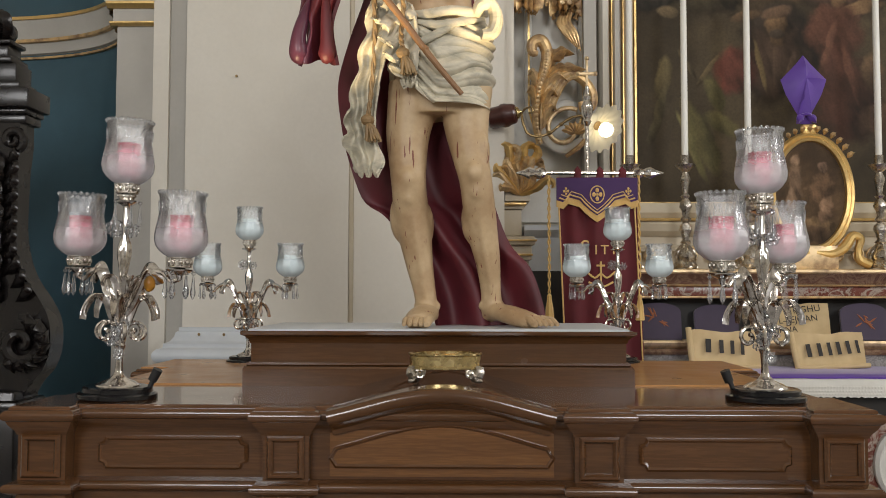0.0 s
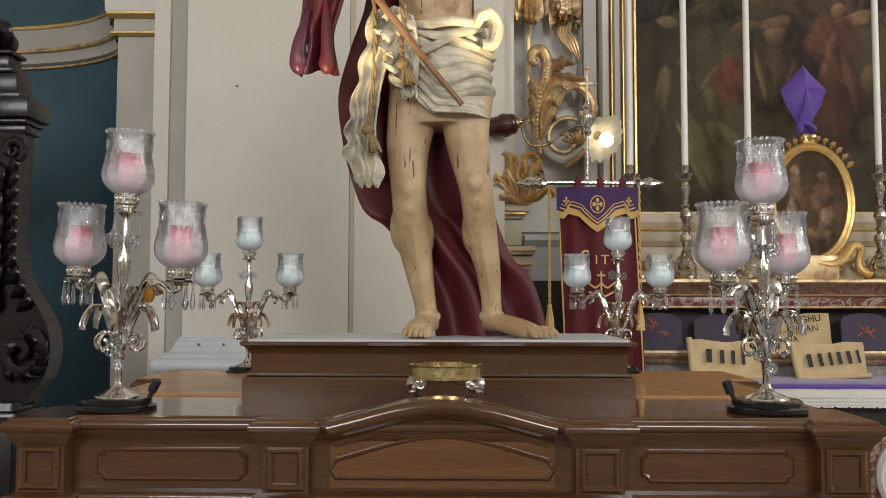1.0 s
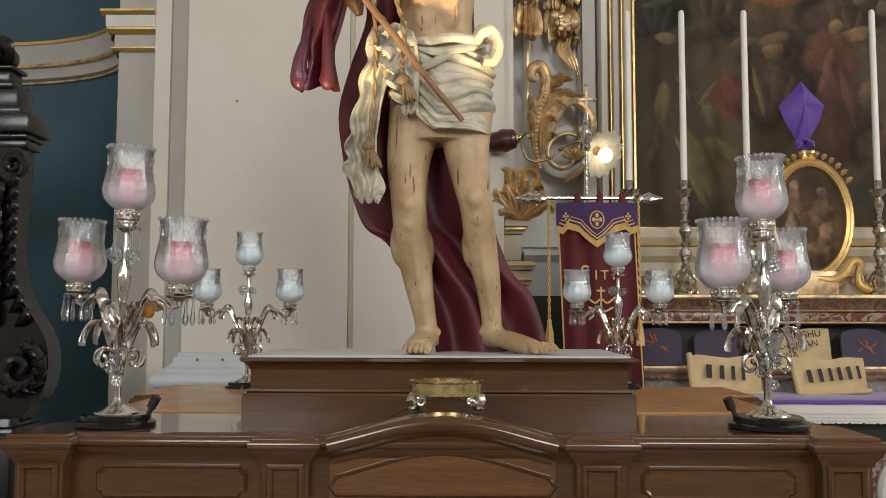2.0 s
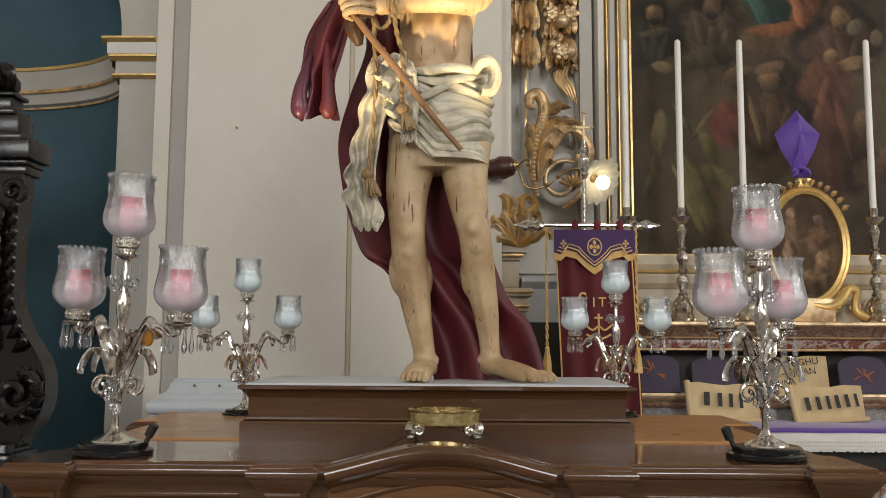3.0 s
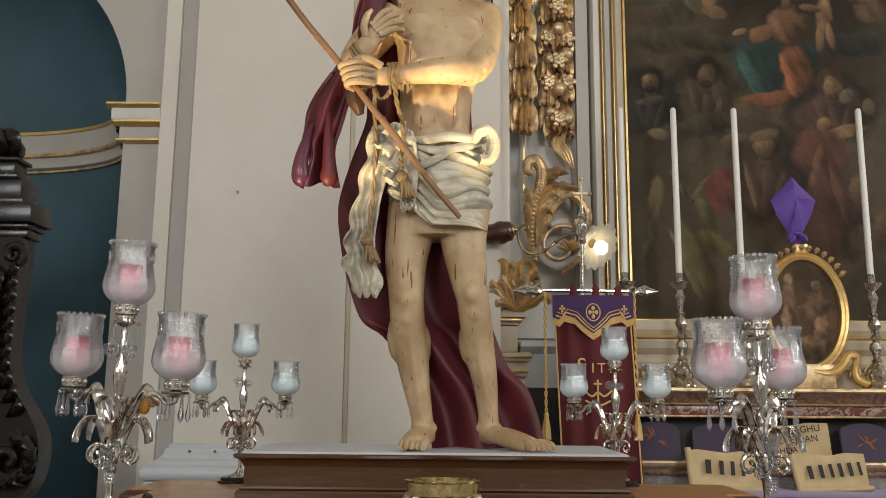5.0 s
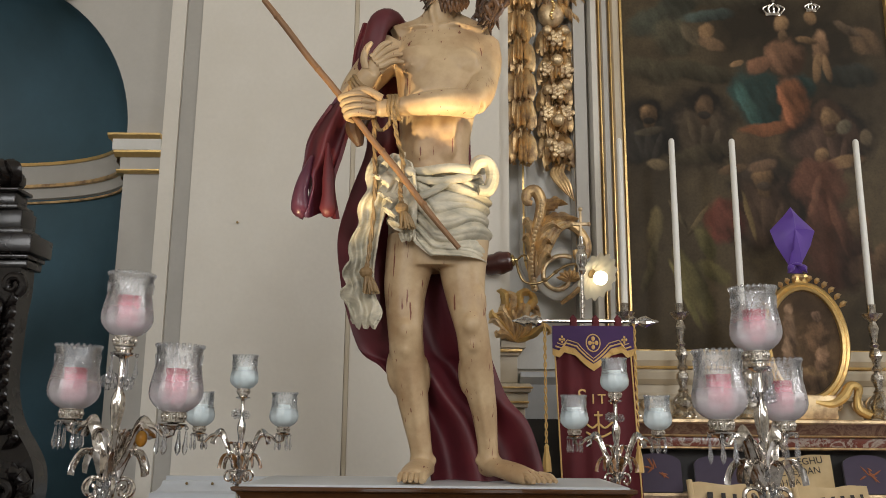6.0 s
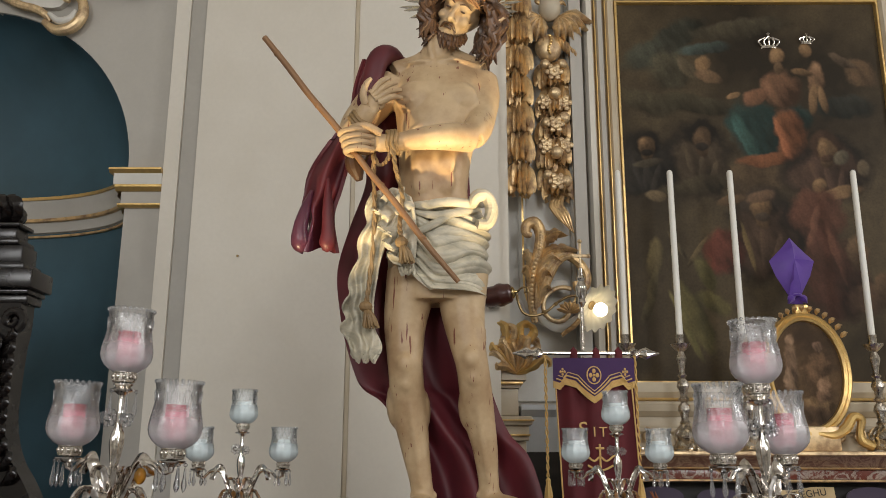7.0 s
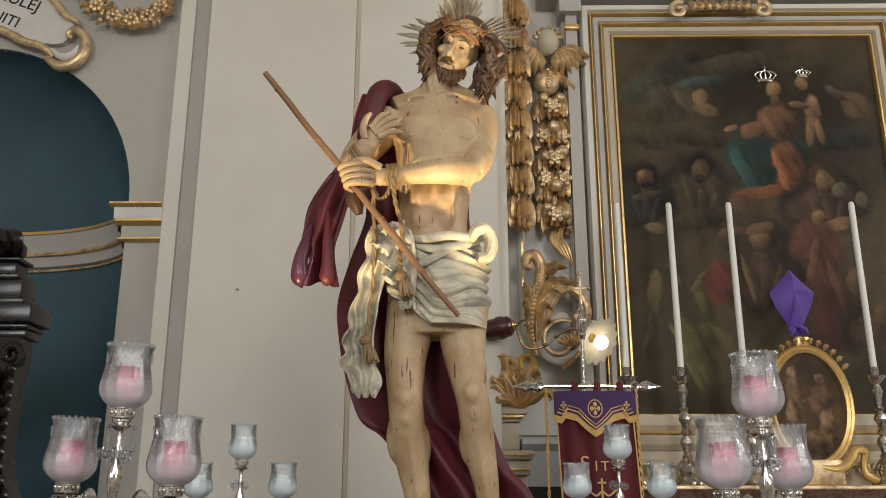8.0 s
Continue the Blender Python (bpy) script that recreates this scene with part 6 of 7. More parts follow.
for k in range(7):
    bm = bmesh.new()
    a = radians(20 + 23 * k)
    p = Vector((0.675 + 0.06 * math.cos(a), AY - 0.14, 4.46 + 0.075 * math.sin(a)))
    tube(bm, [p, p + Vector((0.03 * math.cos(a), 0.0, 0.03 * math.sin(a))), p + Vector((0.055 * math.cos(a - 0.4), 0.02, 0.045 * math.sin(a - 0.4)))], [0.016, 0.014, 0.004], 8)
    apart("curl", bm, M["oldgold"], orn, m=OM)
bm = bmesh.new()
ball(bm, (0.665, AY - 0.10, 4.185), (0.088, 0.06, 0.095), 18)
apart("gadroon", bm, M["palegold"], orn, m=OM)
for k in range(7):
    bm = bmesh.new()
    ball(bm, (0.668 + 0.010 * math.sin(k), AY - 0.162, 4.245 - 0.020 * k), 0.011, 8)
    apart("bead", bm, M["gold"], orn, m=OM)
for k in range(6):
    bm = bmesh.new()
    x = 0.72 + 0.02 * k
    leaf(bm, [(x - 0.03, AY - 0.10, 4.27 - 0.01 * k), (x + 0.01, AY - 0.14, 4.24 - 0.02 * k), (x + 0.025, AY - 0.12, 4.17 - 0.02 * k)], 0.022, 0.4, 2)
    apart("acanthus_leaf", bm, M["oldgold"], orn, m=OM)
for k in range(9):
    bm = bmesh.new()
    tube(bm, [(x, AY - 0.13, 4.56 + 0.045 * k + z) for x, z in ((0.47, 0), (0.49, 0.02), (0.47, 0.042), (0.45, 0.02), (0.47, 0))], 0.008, 6, 3)
    apart("chain_link", bm, M["oldgold"], orn, m=OM)
slab("altar_capital", 0.755, 0.90, AY - 0.20, AY + 0.03, 4.66, 4.80, M["grey"], "grey block capital beside the frame", "capital")
solo("trim_capital", box(bmesh.new(), 0.79, 0.885, AY - 0.172, AY - 0.13, 4.545, 4.58, 0.006), M["gold"], "gilded moulding under the capital", "moulding", kind="structure")
slab("altar_capital_2", 0.62, 0.80, AY - 0.16, AY + 0.03, 4.80, 4.93, M["grey"], "curved grey block over the ornament", "capital")

# great acanthus scroll
scroll = thing("acanthus_scroll", (0.588, AY - 0.10, 2.3), "large gilded carved acanthus scroll with a beaded rib", "carving")
SM = Matrix.Translation((-0.50, -(AY - 0.10), -2.3))
sy = AY - 0.13


def spart(name, bm, mat="oldgold", label=""):
    return apart(name, bm, M[mat], scroll, label, SM)


spine = [(0.445, sy, 2.36), (0.425, sy - 0.01, 2.50), (0.435, sy - 0.03, 2.66), (0.475, sy - 0.05, 2.80), (0.485, sy - 0.06, 2.90), (0.450, sy - 0.07, 2.965), (0.400, sy - 0.08, 2.945), (0.398, sy - 0.08, 2.895), (0.430, sy - 0.08, 2.885)]
spart("main_stem", tube(bmesh.new(), spine, [0.020, 0.026, 0.030, 0.034, 0.036, 0.038, 0.034, 0.028, 0.016], 12, 5))
line = spline([(x, y - 0.03, z) for x, y, z in spine[:5]], 6)
for p in line:
    spart("bead", ball(bmesh.new(), p, 0.0125, 8), "palegold")
for k, (x, z, dx, dz, w) in enumerate(((0.45, 2.50, 0.08, 0.16, 0.034), (0.45, 2.60, 0.13, 0.15, 0.036), (0.46, 2.68, 0.16, 0.12, 0.036), (0.48, 2.74, 0.20, 0.06, 0.036), (0.48, 2.80, 0.14, 0.10, 0.034),
                                       (0.43, 2.66, -0.05, 0.12, 0.024), (0.425, 2.56, -0.05, 0.12, 0.024), (0.46, 2.45, 0.07, 0.12, 0.03))):
    bm = bmesh.new()
    leaf(bm, [(x, sy - 0.02, z), (x + dx * 0.3, sy - 0.06, z + dz * 0.7), (x + dx * 0.75, sy - 0.08, z + dz), (x + dx * 1.15, sy - 0.06, z + dz * 0.82)], w * 1.25, 0.7, 4, (0, -1, 0), 0.4, 4, 0.7)
    spart("acanthus_leaf", bm, ("oldgold", "palegold")[k % 2])
bm = bmesh.new()
tube(bm, [(0.50, sy - 0.03, 2.74), (0.60, sy - 0.05, 2.775), (0.70, sy - 0.06, 2.73), (0.755, sy - 0.06, 2.64), (0.745, sy - 0.06, 2.57), (0.700, sy - 0.06, 2.555), (0.685, sy - 0.06, 2.60)], [0.020, 0.028, 0.030, 0.030, 0.028, 0.024, 0.016], 10, 5)
spart("upper_branch", bm)
bm = bmesh.new()
tube(bm, spiral(0.600, 2.44, sy - 0.02, 0.140, 0.055, 60, 330, 18), [0.014] * 18, 9, 2)
spart("ring_scroll", bm, "palegold")
bm = bmesh.new()
tube(bm, spiral(0.612, 2.45, sy + 0.015, 0.150, 0.105, 75, 345, 20), [0.020] + [0.034] * 16 + [0.028, 0.022, 0.014], 12, 2, 0.7)
spart("white_ring", bm, "white", "off white carved ring inside the scroll")
for k in range(6):
    bm = bmesh.new()
    tube(bm, [(0.452 + 0.012 * k, sy - 0.035, 2.43 + 0.02 * k), (0.458 + 0.018 * k, sy - 0.055, 2.57 + 0.012 * k), (0.500 + 0.022 * k, sy - 0.07, 2.70 + 0.006 * k), (0.565 + 0.028 * k, sy - 0.075, 2.785 - 0.010 * k), (0.640 + 0.024 * k, sy - 0.06, 2.770 - 0.028 * k)], [0.007, 0.011, 0.013, 0.012, 0.005], 8, 5)
    spart("leaf_strand", bm, ("palegold", "oldgold")[k % 2])
bm = bmesh.new()
tube(bm, [(0.60, sy - 0.02, 2.28), (0.68, sy - 0.04, 2.34), (0.745, sy - 0.05, 2.42), (0.775, sy - 0.05, 2.50)], [0.012, 0.016, 0.016, 0.010], 9, 5)
spart("lower_branch", bm)
for k in range(7):
    bm = bmesh.new()
    a = radians(20 + 24 * k)
    c = Vector((0.655, sy - 0.03, 2.415))
    leaf(bm, [c, c + Vector((0.05 * math.cos(a), -0.03, 0.045 * math.sin(a))), c + Vector((0.09 * math.cos(a), -0.02, 0.075 * math.sin(a)))], 0.016, 0.4, 2)
    spart("small_leaf", bm)
for k in range(4):
    bm = bmesh.new()
    tube(bm, [(0.60 + 0.014 * k, AY - 0.09, 3.17), (0.565 + 0.02 * k, AY - 0.12, 3.10), (0.60 + 0.022 * k, AY - 0.13, 3.03), (0.66 + 0.012 * k, AY - 0.12, 2.96 - 0.012 * k)], [0.012, 0.016, 0.013, 0.004], 8)
    spart("ribbon", bm)

# lower leaf carving over a stepped stone bracket
low_c = thing("leaf_carving", (0.385, AY - 0.30, 2.1), "gilded carved leaf console above a stone bracket", "carving")
LM = Matrix.Translation((-0.33, -(AY - 0.30), -2.1))
ly = AY - 0.30
for k in range(15):
    f = k / 14
    bm = bmesh.new()
    a = radians(168 - 150 * f)
    r = 0.20 + 0.05 * ((k * 7) % 3)
    p = Vector((0.345, ly - 0.01, 2.035 + 0.03 * (k % 2)))
    d = Vector((math.cos(a) * 0.62, 0, math.sin(a)))
    s2 = Vector((-d.z, 0, d.x)) * (0.05 if k % 2 else -0.05)
    leaf(bm, [p, p + d * r * 0.45 + Vector((0, -0.05, 0)) + s2 * 0.4, p + d * r * 0.85 + Vector((0, -0.08, 0)), p + d * r + s2 + Vector((0, -0.05, -0.01)), p + d * r * 0.86 + s2 * 1.7 + Vector((0, -0.04, 0))], 0.026, 0.6, 5)
    apart("carved_leaf", bm, M[("oldgold", "palegold", "gold")[k % 3]], low_c, m=LM)
bm = bmesh.new()
box(bm, 0.262, 0.405, ly, AY + 0.04, 2.0, 2.22)
apart("core", bm, M["altarcream"], low_c, m=LM)
bracket = thing("stone_bracket", (0.36, AY - 0.2, 1.0), "cream moulded stone bracket with gilded edges", "bracket", kind="structure")
BM_ = Matrix.Translation((-0.33, -(AY - 0.2), -1.0))


def bk(x0, x1, out, z0, z1, mat, bev=0.006):
    apart("step", box(bmesh.new(), x0, x1, AY - out, AY + 0.03, z0, z1, bev), M[mat], bracket, m=BM_)


bk(0.255, 0.395, 0.28, 1.955, 2.0, "altarcream")
bk(0.245, 0.410, 0.31, 1.975, 1.990, "gold", 0.003)
bk(0.265, 0.385, 0.26, 1.80, 1.953, "altarcream")
bk(0.250, 0.465, 0.28, 1.745, 1.798, "altarcream", 0.015)
bk(0.245, 0.472, 0.295, 1.768, 1.778, "gold", 0.002)
bk(0.255, 0.445, 0.25, 1.66, 1.743, "altarcream")
bk(0.250, 0.450, 0.265, 1.685, 1.697, "gold", 0.002)
bk(0.265, 0.43, 0.22, 0.0, 1.658, "altarcream")
bm = bmesh.new()
shelf(bm, 0.44, 0.95, [(AY - 0.10, 1.60), (AY - 0.10, 1.80), (AY - 0.16, 1.84), (AY - 0.16, 1.87)], AY + 0.03)
solo("altar_dado", bm, M["stonebase"], "pale grey stone dado with a moulded top", "dado", kind="structure")
slab("altar_dado_low", 0.44, 0.95, AY - 0.12, AY + 0.03, 0, 1.60, M["dark"], "dark stone dado beside the altar", "dado")

# altar body
altar = thing("altar", (2.0, 4.7, 0), "stepped marble altar with gilt edged shelves", "altar")
AM = Matrix.Translation((-2.0, -4.7, 0))


def al(name, bm, mat, label="", smooth=True):
    return apart(name, bm, M[mat], altar, label, AM, smooth)


AL, AR = 0.93, 3.1
al("frontal", box(bmesh.new(), 1.05, 2.95, 4.42, 5.2, 0.0, 1.04, 0.01), "redmarble", "red veined marble frontal")
al("frontal_plinth", box(bmesh.new(), 1.0, 3.0, 4.36, 4.419, 0.0, 0.25, 0.01), "greymarble")
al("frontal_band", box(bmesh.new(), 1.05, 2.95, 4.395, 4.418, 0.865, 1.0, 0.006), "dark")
al("altar_table", box(bmesh.new(), 1.0, 3.0, 4.30, 4.80, 1.035, 1.066, 0.006), "greymarble")
bm = bmesh.new()
lathe(bm, [(0.13, 0), (0.13, 0.02), (0.115, 0.035), (0.105, 0.025), (0.10, 0.02), (0.05, 0.028)], 36, Matrix.Translation((2.245, 4.415, 0.62)) @ Matrix.Rotation(radians(90), 4, "X") @ Matrix.Diagonal((1, 1.35, 1, 1)))
al("medallion", bm, "white", "white carved oval relief")
al("back_body", box(bmesh.new(), AL + 0.02, AR, 4.80, 5.26, 0.0, 1.20), "greymarble", "grey mottled marble lower step", False)
al("step_edge", shelf(bmesh.new(), AL, AR, [(4.79, 1.168), (4.77, 1.185), (4.765, 1.200), (4.77, 1.212)], 4.95), "palegold")
al("step_fillet", shelf(bmesh.new(), AL, AR, [(4.785, 1.135), (4.78, 1.15), (4.79, 1.166)], 4.9), "brownmarble")
# set-back band between step and frieze, coloured near black
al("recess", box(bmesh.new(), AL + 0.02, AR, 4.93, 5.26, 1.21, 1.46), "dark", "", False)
al("red_frieze", box(bmesh.new(), AL, AR, 4.80, 5.26, 1.455, 1.505, 0.004), "redmarble")
al("lower_gilt", shelf(bmesh.new(), AL, AR, [(4.80, 1.440), (4.785, 1.446), (4.785, 1.454)], 4.95), "oldgold")
al("mid_gilt", shelf(bmesh.new(), AL, AR, [(4.79, 1.506), (4.78, 1.512), (4.785, 1.518)], 4.95), "oldgold")
al("brown_cove", shelf(bmesh.new(), AL, AR, [(4.79, 1.519), (4.785, 1.535), (4.76, 1.562), (4.75, 1.575)], 5.0), "brownmarble")
al("shelf_edge", shelf(bmesh.new(), AL, AR, [(4.748, 1.576), (4.738, 1.584), (4.740, 1.598), (4.75, 1.602)], 5.26), "palegold")
al("backing", box(bmesh.new(), AL + 0.05, AR, 5.10, 5.30, 1.60, 1.86), "altarcream", "cream carved stone backing", False)
al("backing_rail", shelf(bmesh.new(), AL + 0.02, AR, [(5.10, 1.70), (5.075, 1.715), (5.075, 1.735), (5.10, 1.75)], 5.15), "altarcream")
al("backing_rail", shelf(bmesh.new(), AL + 0.02, AR, [(5.09, 1.80), (5.06, 1.83), (5.05, 1.87), (5.06, 1.885)], 5.15), "altarcream")
al("backing_gilt", shelf(bmesh.new(), AL + 0.02, AR, [(5.055, 1.888), (5.045, 1.893), (5.055, 1.905)], 5.15), "gold")
al("backing_top", shelf(bmesh.new(), AL + 0.02, AR, [(5.10, 1.906), (5.08, 1.94), (5.10, 1.975), (5.12, 2.0)], 5.28), "altarcream")
for x in (1.10, 1.46, 1.60, 2.30, 2.50):
    for sx in (-1, 1):
        bm = bmesh.new()
        tube(bm, [(x + sx * v[0], 5.06, v[2]) for v in spiral(0.05, 1.69, 0, 0.042, 0.008, 100, -280, 14)], 0.011, 8, 2)
        al("volute", bm, "palegold")

# altar cloths
bm = bmesh.new()
n = 150
grid = []
rows = [(4.70, 1.0715), (4.45, 1.0715), (4.31, 1.0715), (4.288, 1.066), (4.286, 1.04), (4.286, 1.01), (4.286, 0.985), (4.286, 0.972)]
for j, (y, z) in enumerate(rows):
    row = []
    for i in range(n):
        x = 1.02 + 1.96 * i / (n - 1)
        drop = 0.008 * abs(math.sin(math.pi * i / 2.5)) if j == 7 else 0
        row.append(Vector((x, y - 0.004 * math.sin(x * 19) * (j > 3), z - drop)))
    grid.append(row)
sheet(bm, grid, 0.003, 0, 0)
lace = solo("altar_cloth", bm, M["lace"], "white altar cloth with a scalloped lace border", "cloth")
bm = bmesh.new()
for i in range(130):
    x = 1.03 + 0.015 * i
    for z in (0.982, 0.998, 1.016):
        ball(bm, (x + 0.0075 * (z > 0.99), 4.284 - 0.004 * math.sin(x * 19), z), (0.0052, 0.002, 0.0062), 6)
o = part("lace_knots", bm, M["lace"], lace)
o["kind"] = "stuff"
bm = bmesh.new()
grid = [[Vector((1.03 + 1.94 * i / 60, y, z + 0.0008 * math.sin(i * 0.7))) for i in range(61)] for y, z in ((4.73, 1.079), (4.5, 1.079), (4.318, 1.079), (4.300, 1.076), (4.282, 1.066), (4.282, 1.058))]
sheet(bm, grid, 0.003, 0, 0)
solo("altar_runner", bm, M["purple"], "purple satin runner laid over the altar cloth", "cloth")

# scrolls and cards


def bars(parent, m, widths, h, gap, mat, y=-0.004):
    """Upright strokes in place of letters."""
    x = 0.0
    for w in widths:
        bm = bmesh.new()
        box(bm, x, x + w * 0.5, y, y + 0.002, 0, h)
        o = part("stroke_bar", bm, M[mat], parent, smooth=False)
        o.matrix_local = m
        x += w + gap


def parchment(name, place, w, h, tilt, lean, label, roll_left=0.016, roll_right=0.0):
    """A stiff scroll that leans back, with one rolled edge."""
    ob = thing(name, place, label, "scroll", "parchment scrolls")
    ob.rotation_euler = (radians(-lean), radians(tilt), 0)
    bm = bmesh.new()
    grid = [[Vector((-w / 2 + w * i / 20, 0.006 * math.sin(math.pi * i / 20) + 0.010 * math.cos(math.pi * j / 8) - 0.004 * math.sin(i), h * j / 8 + 0.005 * math.sin(i * 0.5))) for i in range(21)] for j in range(9)]
    sheet(bm, grid, 0.004, 0, 0)
    part("page", bm, M["parchment"], ob)
    if roll_left:
        bm = bmesh.new()
        tube(bm, [(-w / 2, -0.004, 0.0), (-w / 2 - 0.006, -0.004, h * 0.5), (-w / 2 - 0.010, -0.002, h + 0.012)], roll_left, 12)
        part("rolled_edge", bm, M["parchment"], ob)
    if roll_right:
        bm = bmesh.new()
        tube(bm, [(-w / 2, -0.008, 0.004), (0, -0.010, 0.002), (w / 2 + 0.01, -0.008, 0.006)], roll_right, 10)
        part("rolled_foot", bm, M["parchment"], ob)
    return ob


def inked(parent, text, size, x, z, turn=0.0, y=-0.022):
    o = lettering("ink_letters", text, size, pose(x, y, z, 90, 0, 0) @ pose(0, 0, 0, 0, 0, turn), M["ink"], parent, 0.0006)
    return o


sc = parchment("parchment_scroll", (1.455, 4.60, 1.082), 0.36, 0.195, 2, 18, "small leaning parchment scroll with bold black strokes", 0.016, 0.013)
bars(sc, pose(-0.11, -0.014, 0.075, 0, 2, 0), (0.058, 0.044, 0.040, 0.036), 0.072, 0.014, "ink")
sc = parchment("parchment_scroll", (2.005, 4.60, 1.082), 0.36, 0.185, -2, 18, "leaning parchment scroll with a long row of black strokes", 0.016, 0.013)
bars(sc, pose(-0.125, -0.014, 0.058, 0, -3, 0), (0.048, 0.042, 0.036, 0.040, 0.040, 0.030), 0.068, 0.011, "ink")
sc = parchment("parchment_scroll", (1.875, 4.80, 1.214), 0.43, 0.195, -3, 12, "wide parchment scroll with three lines of black capitals", 0.0, 0.0)
inked(sc, "TIEGHU", 0.052, -0.015, 0.142, 3)
inked(sc, "NA L-FEJQAN", 0.050, -0.155, 0.088, 2)
inked(sc, "TAGHNA", 0.046, -0.165, 0.036, 2)


def arched_card(place, w, h, label, marks=True):
    ob = thing("arched_card", place, label, "card", "purple cards")
    ob.rotation_euler = (radians(-10), 0, 0)
    poly = [(-w / 2, 0), (w / 2, 0), (w / 2, h * 0.75)] + [(w / 2 * math.cos(a), h * 0.75 + h * 0.25 * math.sin(a)) for a in (math.pi * k / 14 for k in range(1, 14))] + [(-w / 2, h * 0.75)]
    bm = bmesh.new()
    prism(bm, poly, -0.01, 0.008)
    part("board", bm, M["card"], ob, smooth=False)
    if marks:
        rn = random.Random(int(place[0] * 100))
        for k in range(9):
            a = rn.uniform(0, 6.28)
            c = Vector((rn.uniform(-0.03, 0.03), -0.0125, h * 0.55 + rn.uniform(-0.02, 0.02)))
            d = Vector((math.cos(a), 0, math.sin(a))) * rn.uniform(0.02, 0.05)
            part("painted_sprig", tube(bmesh.new(), [c, c + d * 0.6, c + d * 1.2], [0.003, 0.005, 0.001], 6, 3, 0.4), M["rust"], ob)
    return ob


arched_card((1.145, 4.80, 1.214), 0.255, 0.205, "dusky purple arched card with a rust brown sprig")
arched_card((1.47, 4.82, 1.214), 0.24, 0.195, "plain dusky purple arched card behind a scroll", False)
arched_card((2.27, 4.80, 1.214), 0.255, 0.205, "dusky purple arched card with a rust brown sprig")

# altar candlesticks


def candlestick(place, s=1.0):
    ob = thing("altar_candlestick", place, "tarnished silver carved altar candlestick with a tall white candle", "candlestick", "altar candlesticks")
    bm = bmesh.new()
    for k in range(3):
        a = radians(-90 + 120 * k)
        d = Vector((math.cos(a), math.sin(a), 0))
        leaf(bm, [d * 0.02 + Vector((0, 0, 0.14)), d * 0.06 + Vector((0, 0, 0.09)), d * 0.055 + Vector((0, 0, 0.04)), d * 0.085 + Vector((0, 0, 0.012))], 0.035, 0.3, 3, tuple(d), 0.3)
        ball(bm, d * 0.075 + Vector((0, 0, 0.012)), 0.016, 8)
    lathe(bm, [(0.055, 0.012), (0.06, 0.03), (0.045, 0.06), (0.055, 0.08), (0.035, 0.12), (0.02, 0.15)], 18)
    part("foot", bm, M["nickel"], ob)
    prof = [(0.018, 0.14), (0.030, 0.155), (0.018, 0.17), (0.024, 0.20), (0.036, 0.225), (0.030, 0.25), (0.016, 0.265), (0.032, 0.285), (0.018, 0.30), (0.022, 0.33), (0.034, 0.355), (0.026, 0.385), (0.014, 0.40), (0.026, 0.415), (0.014, 0.43), (0.018, 0.46), (0.028, 0.51), (0.018, 0.54), (0.014, 0.55)]
    part("stem", lathe(bmesh.new(), prof, 18, ripple=lambda a, z: 1 + 0.07 * math.sin(5 * a + 30 * z)), M["nickel"], ob)
    part("drip_pan", lathe(bmesh.new(), [(0.014, 0.548), (0.03, 0.560), (0.052, 0.585), (0.056, 0.592), (0.05, 0.594), (0.022, 0.596)], 24, ripple=lambda a, z: 1 + 0.04 * math.cos(12 * a)), M["nickel"], ob)
    part("socket", lathe(bmesh.new(), [(0.021, 0.594), (0.023, 0.60), (0.023, 0.64), (0.025, 0.645), (0.018, 0.646)], 18), M["nickel"], ob)
    part("candle", lathe(bmesh.new(), [(0.0185, 0.635), (0.0185, 0.9), (0.0175, 1.60), (0.0165, 1.618), (0.010, 1.628), (0.002, 1.632)], 16), M["wax"], ob)
    return ob


stick = candlestick((1.325, 4.89, 1.600))
for x, t in ((1.680, 20), (2.408, -10), (1.016, 40)):
    copy_thing(stick, pose(x, 4.89, 1.600, 0, 0, t))

# oval picture with its wrapped cross
oval = thing("oval_picture", (2.032, 4.93, 1.60), "oval picture in a thick gilded frame with carved crest", "picture")
OVM = Matrix.Translation((-1.945, -4.93, -1.60))
oc = Vector((1.945, 4.92, 2.03))
ra, rb = 0.222, 0.322
ring = [oc + Vector((ra * math.cos(a), 0, rb * math.sin(a))) for a in (2 * math.pi * k / 48 for k in range(48))]
bm = bmesh.new()
strip(bm, ring, [(-0.028, -0.02), (-0.028, 0.012), (-0.018, 0.026), (-0.006, 0.020), (0.006, 0.034), (0.022, 0.026), (0.028, 0.006), (0.028, -0.02)], True)
apart("oval_frame", bm, M["gold"], oval, m=OVM)
bm = bmesh.new()
prism(bm, [(p.x + (oc.x - p.x) * 0.05, p.z + (oc.z - p.z) * 0.05) for p in ring], 4.915, 4.935)
o = apart("panel_back", bm, M["linenback"], oval, "", Matrix.Translation(-oc), False)
o.location = oc - Vector((1.945, 4.93, 1.60))
o = new("painted_panel", canvas_mesh("painted_panel", ra * 0.95, rb * 0.95, 0.006, OVAL_PATCHES, (0.150, 0.090, 0.044), (0.060, 0.036, 0.019), M["ovalpic"], True))
o.parent, o.location = oval, oc - Vector((1.945, 4.93, 1.60)) - Vector((0, 0.009, 0))
o["label"] = "dim brown oval painting"
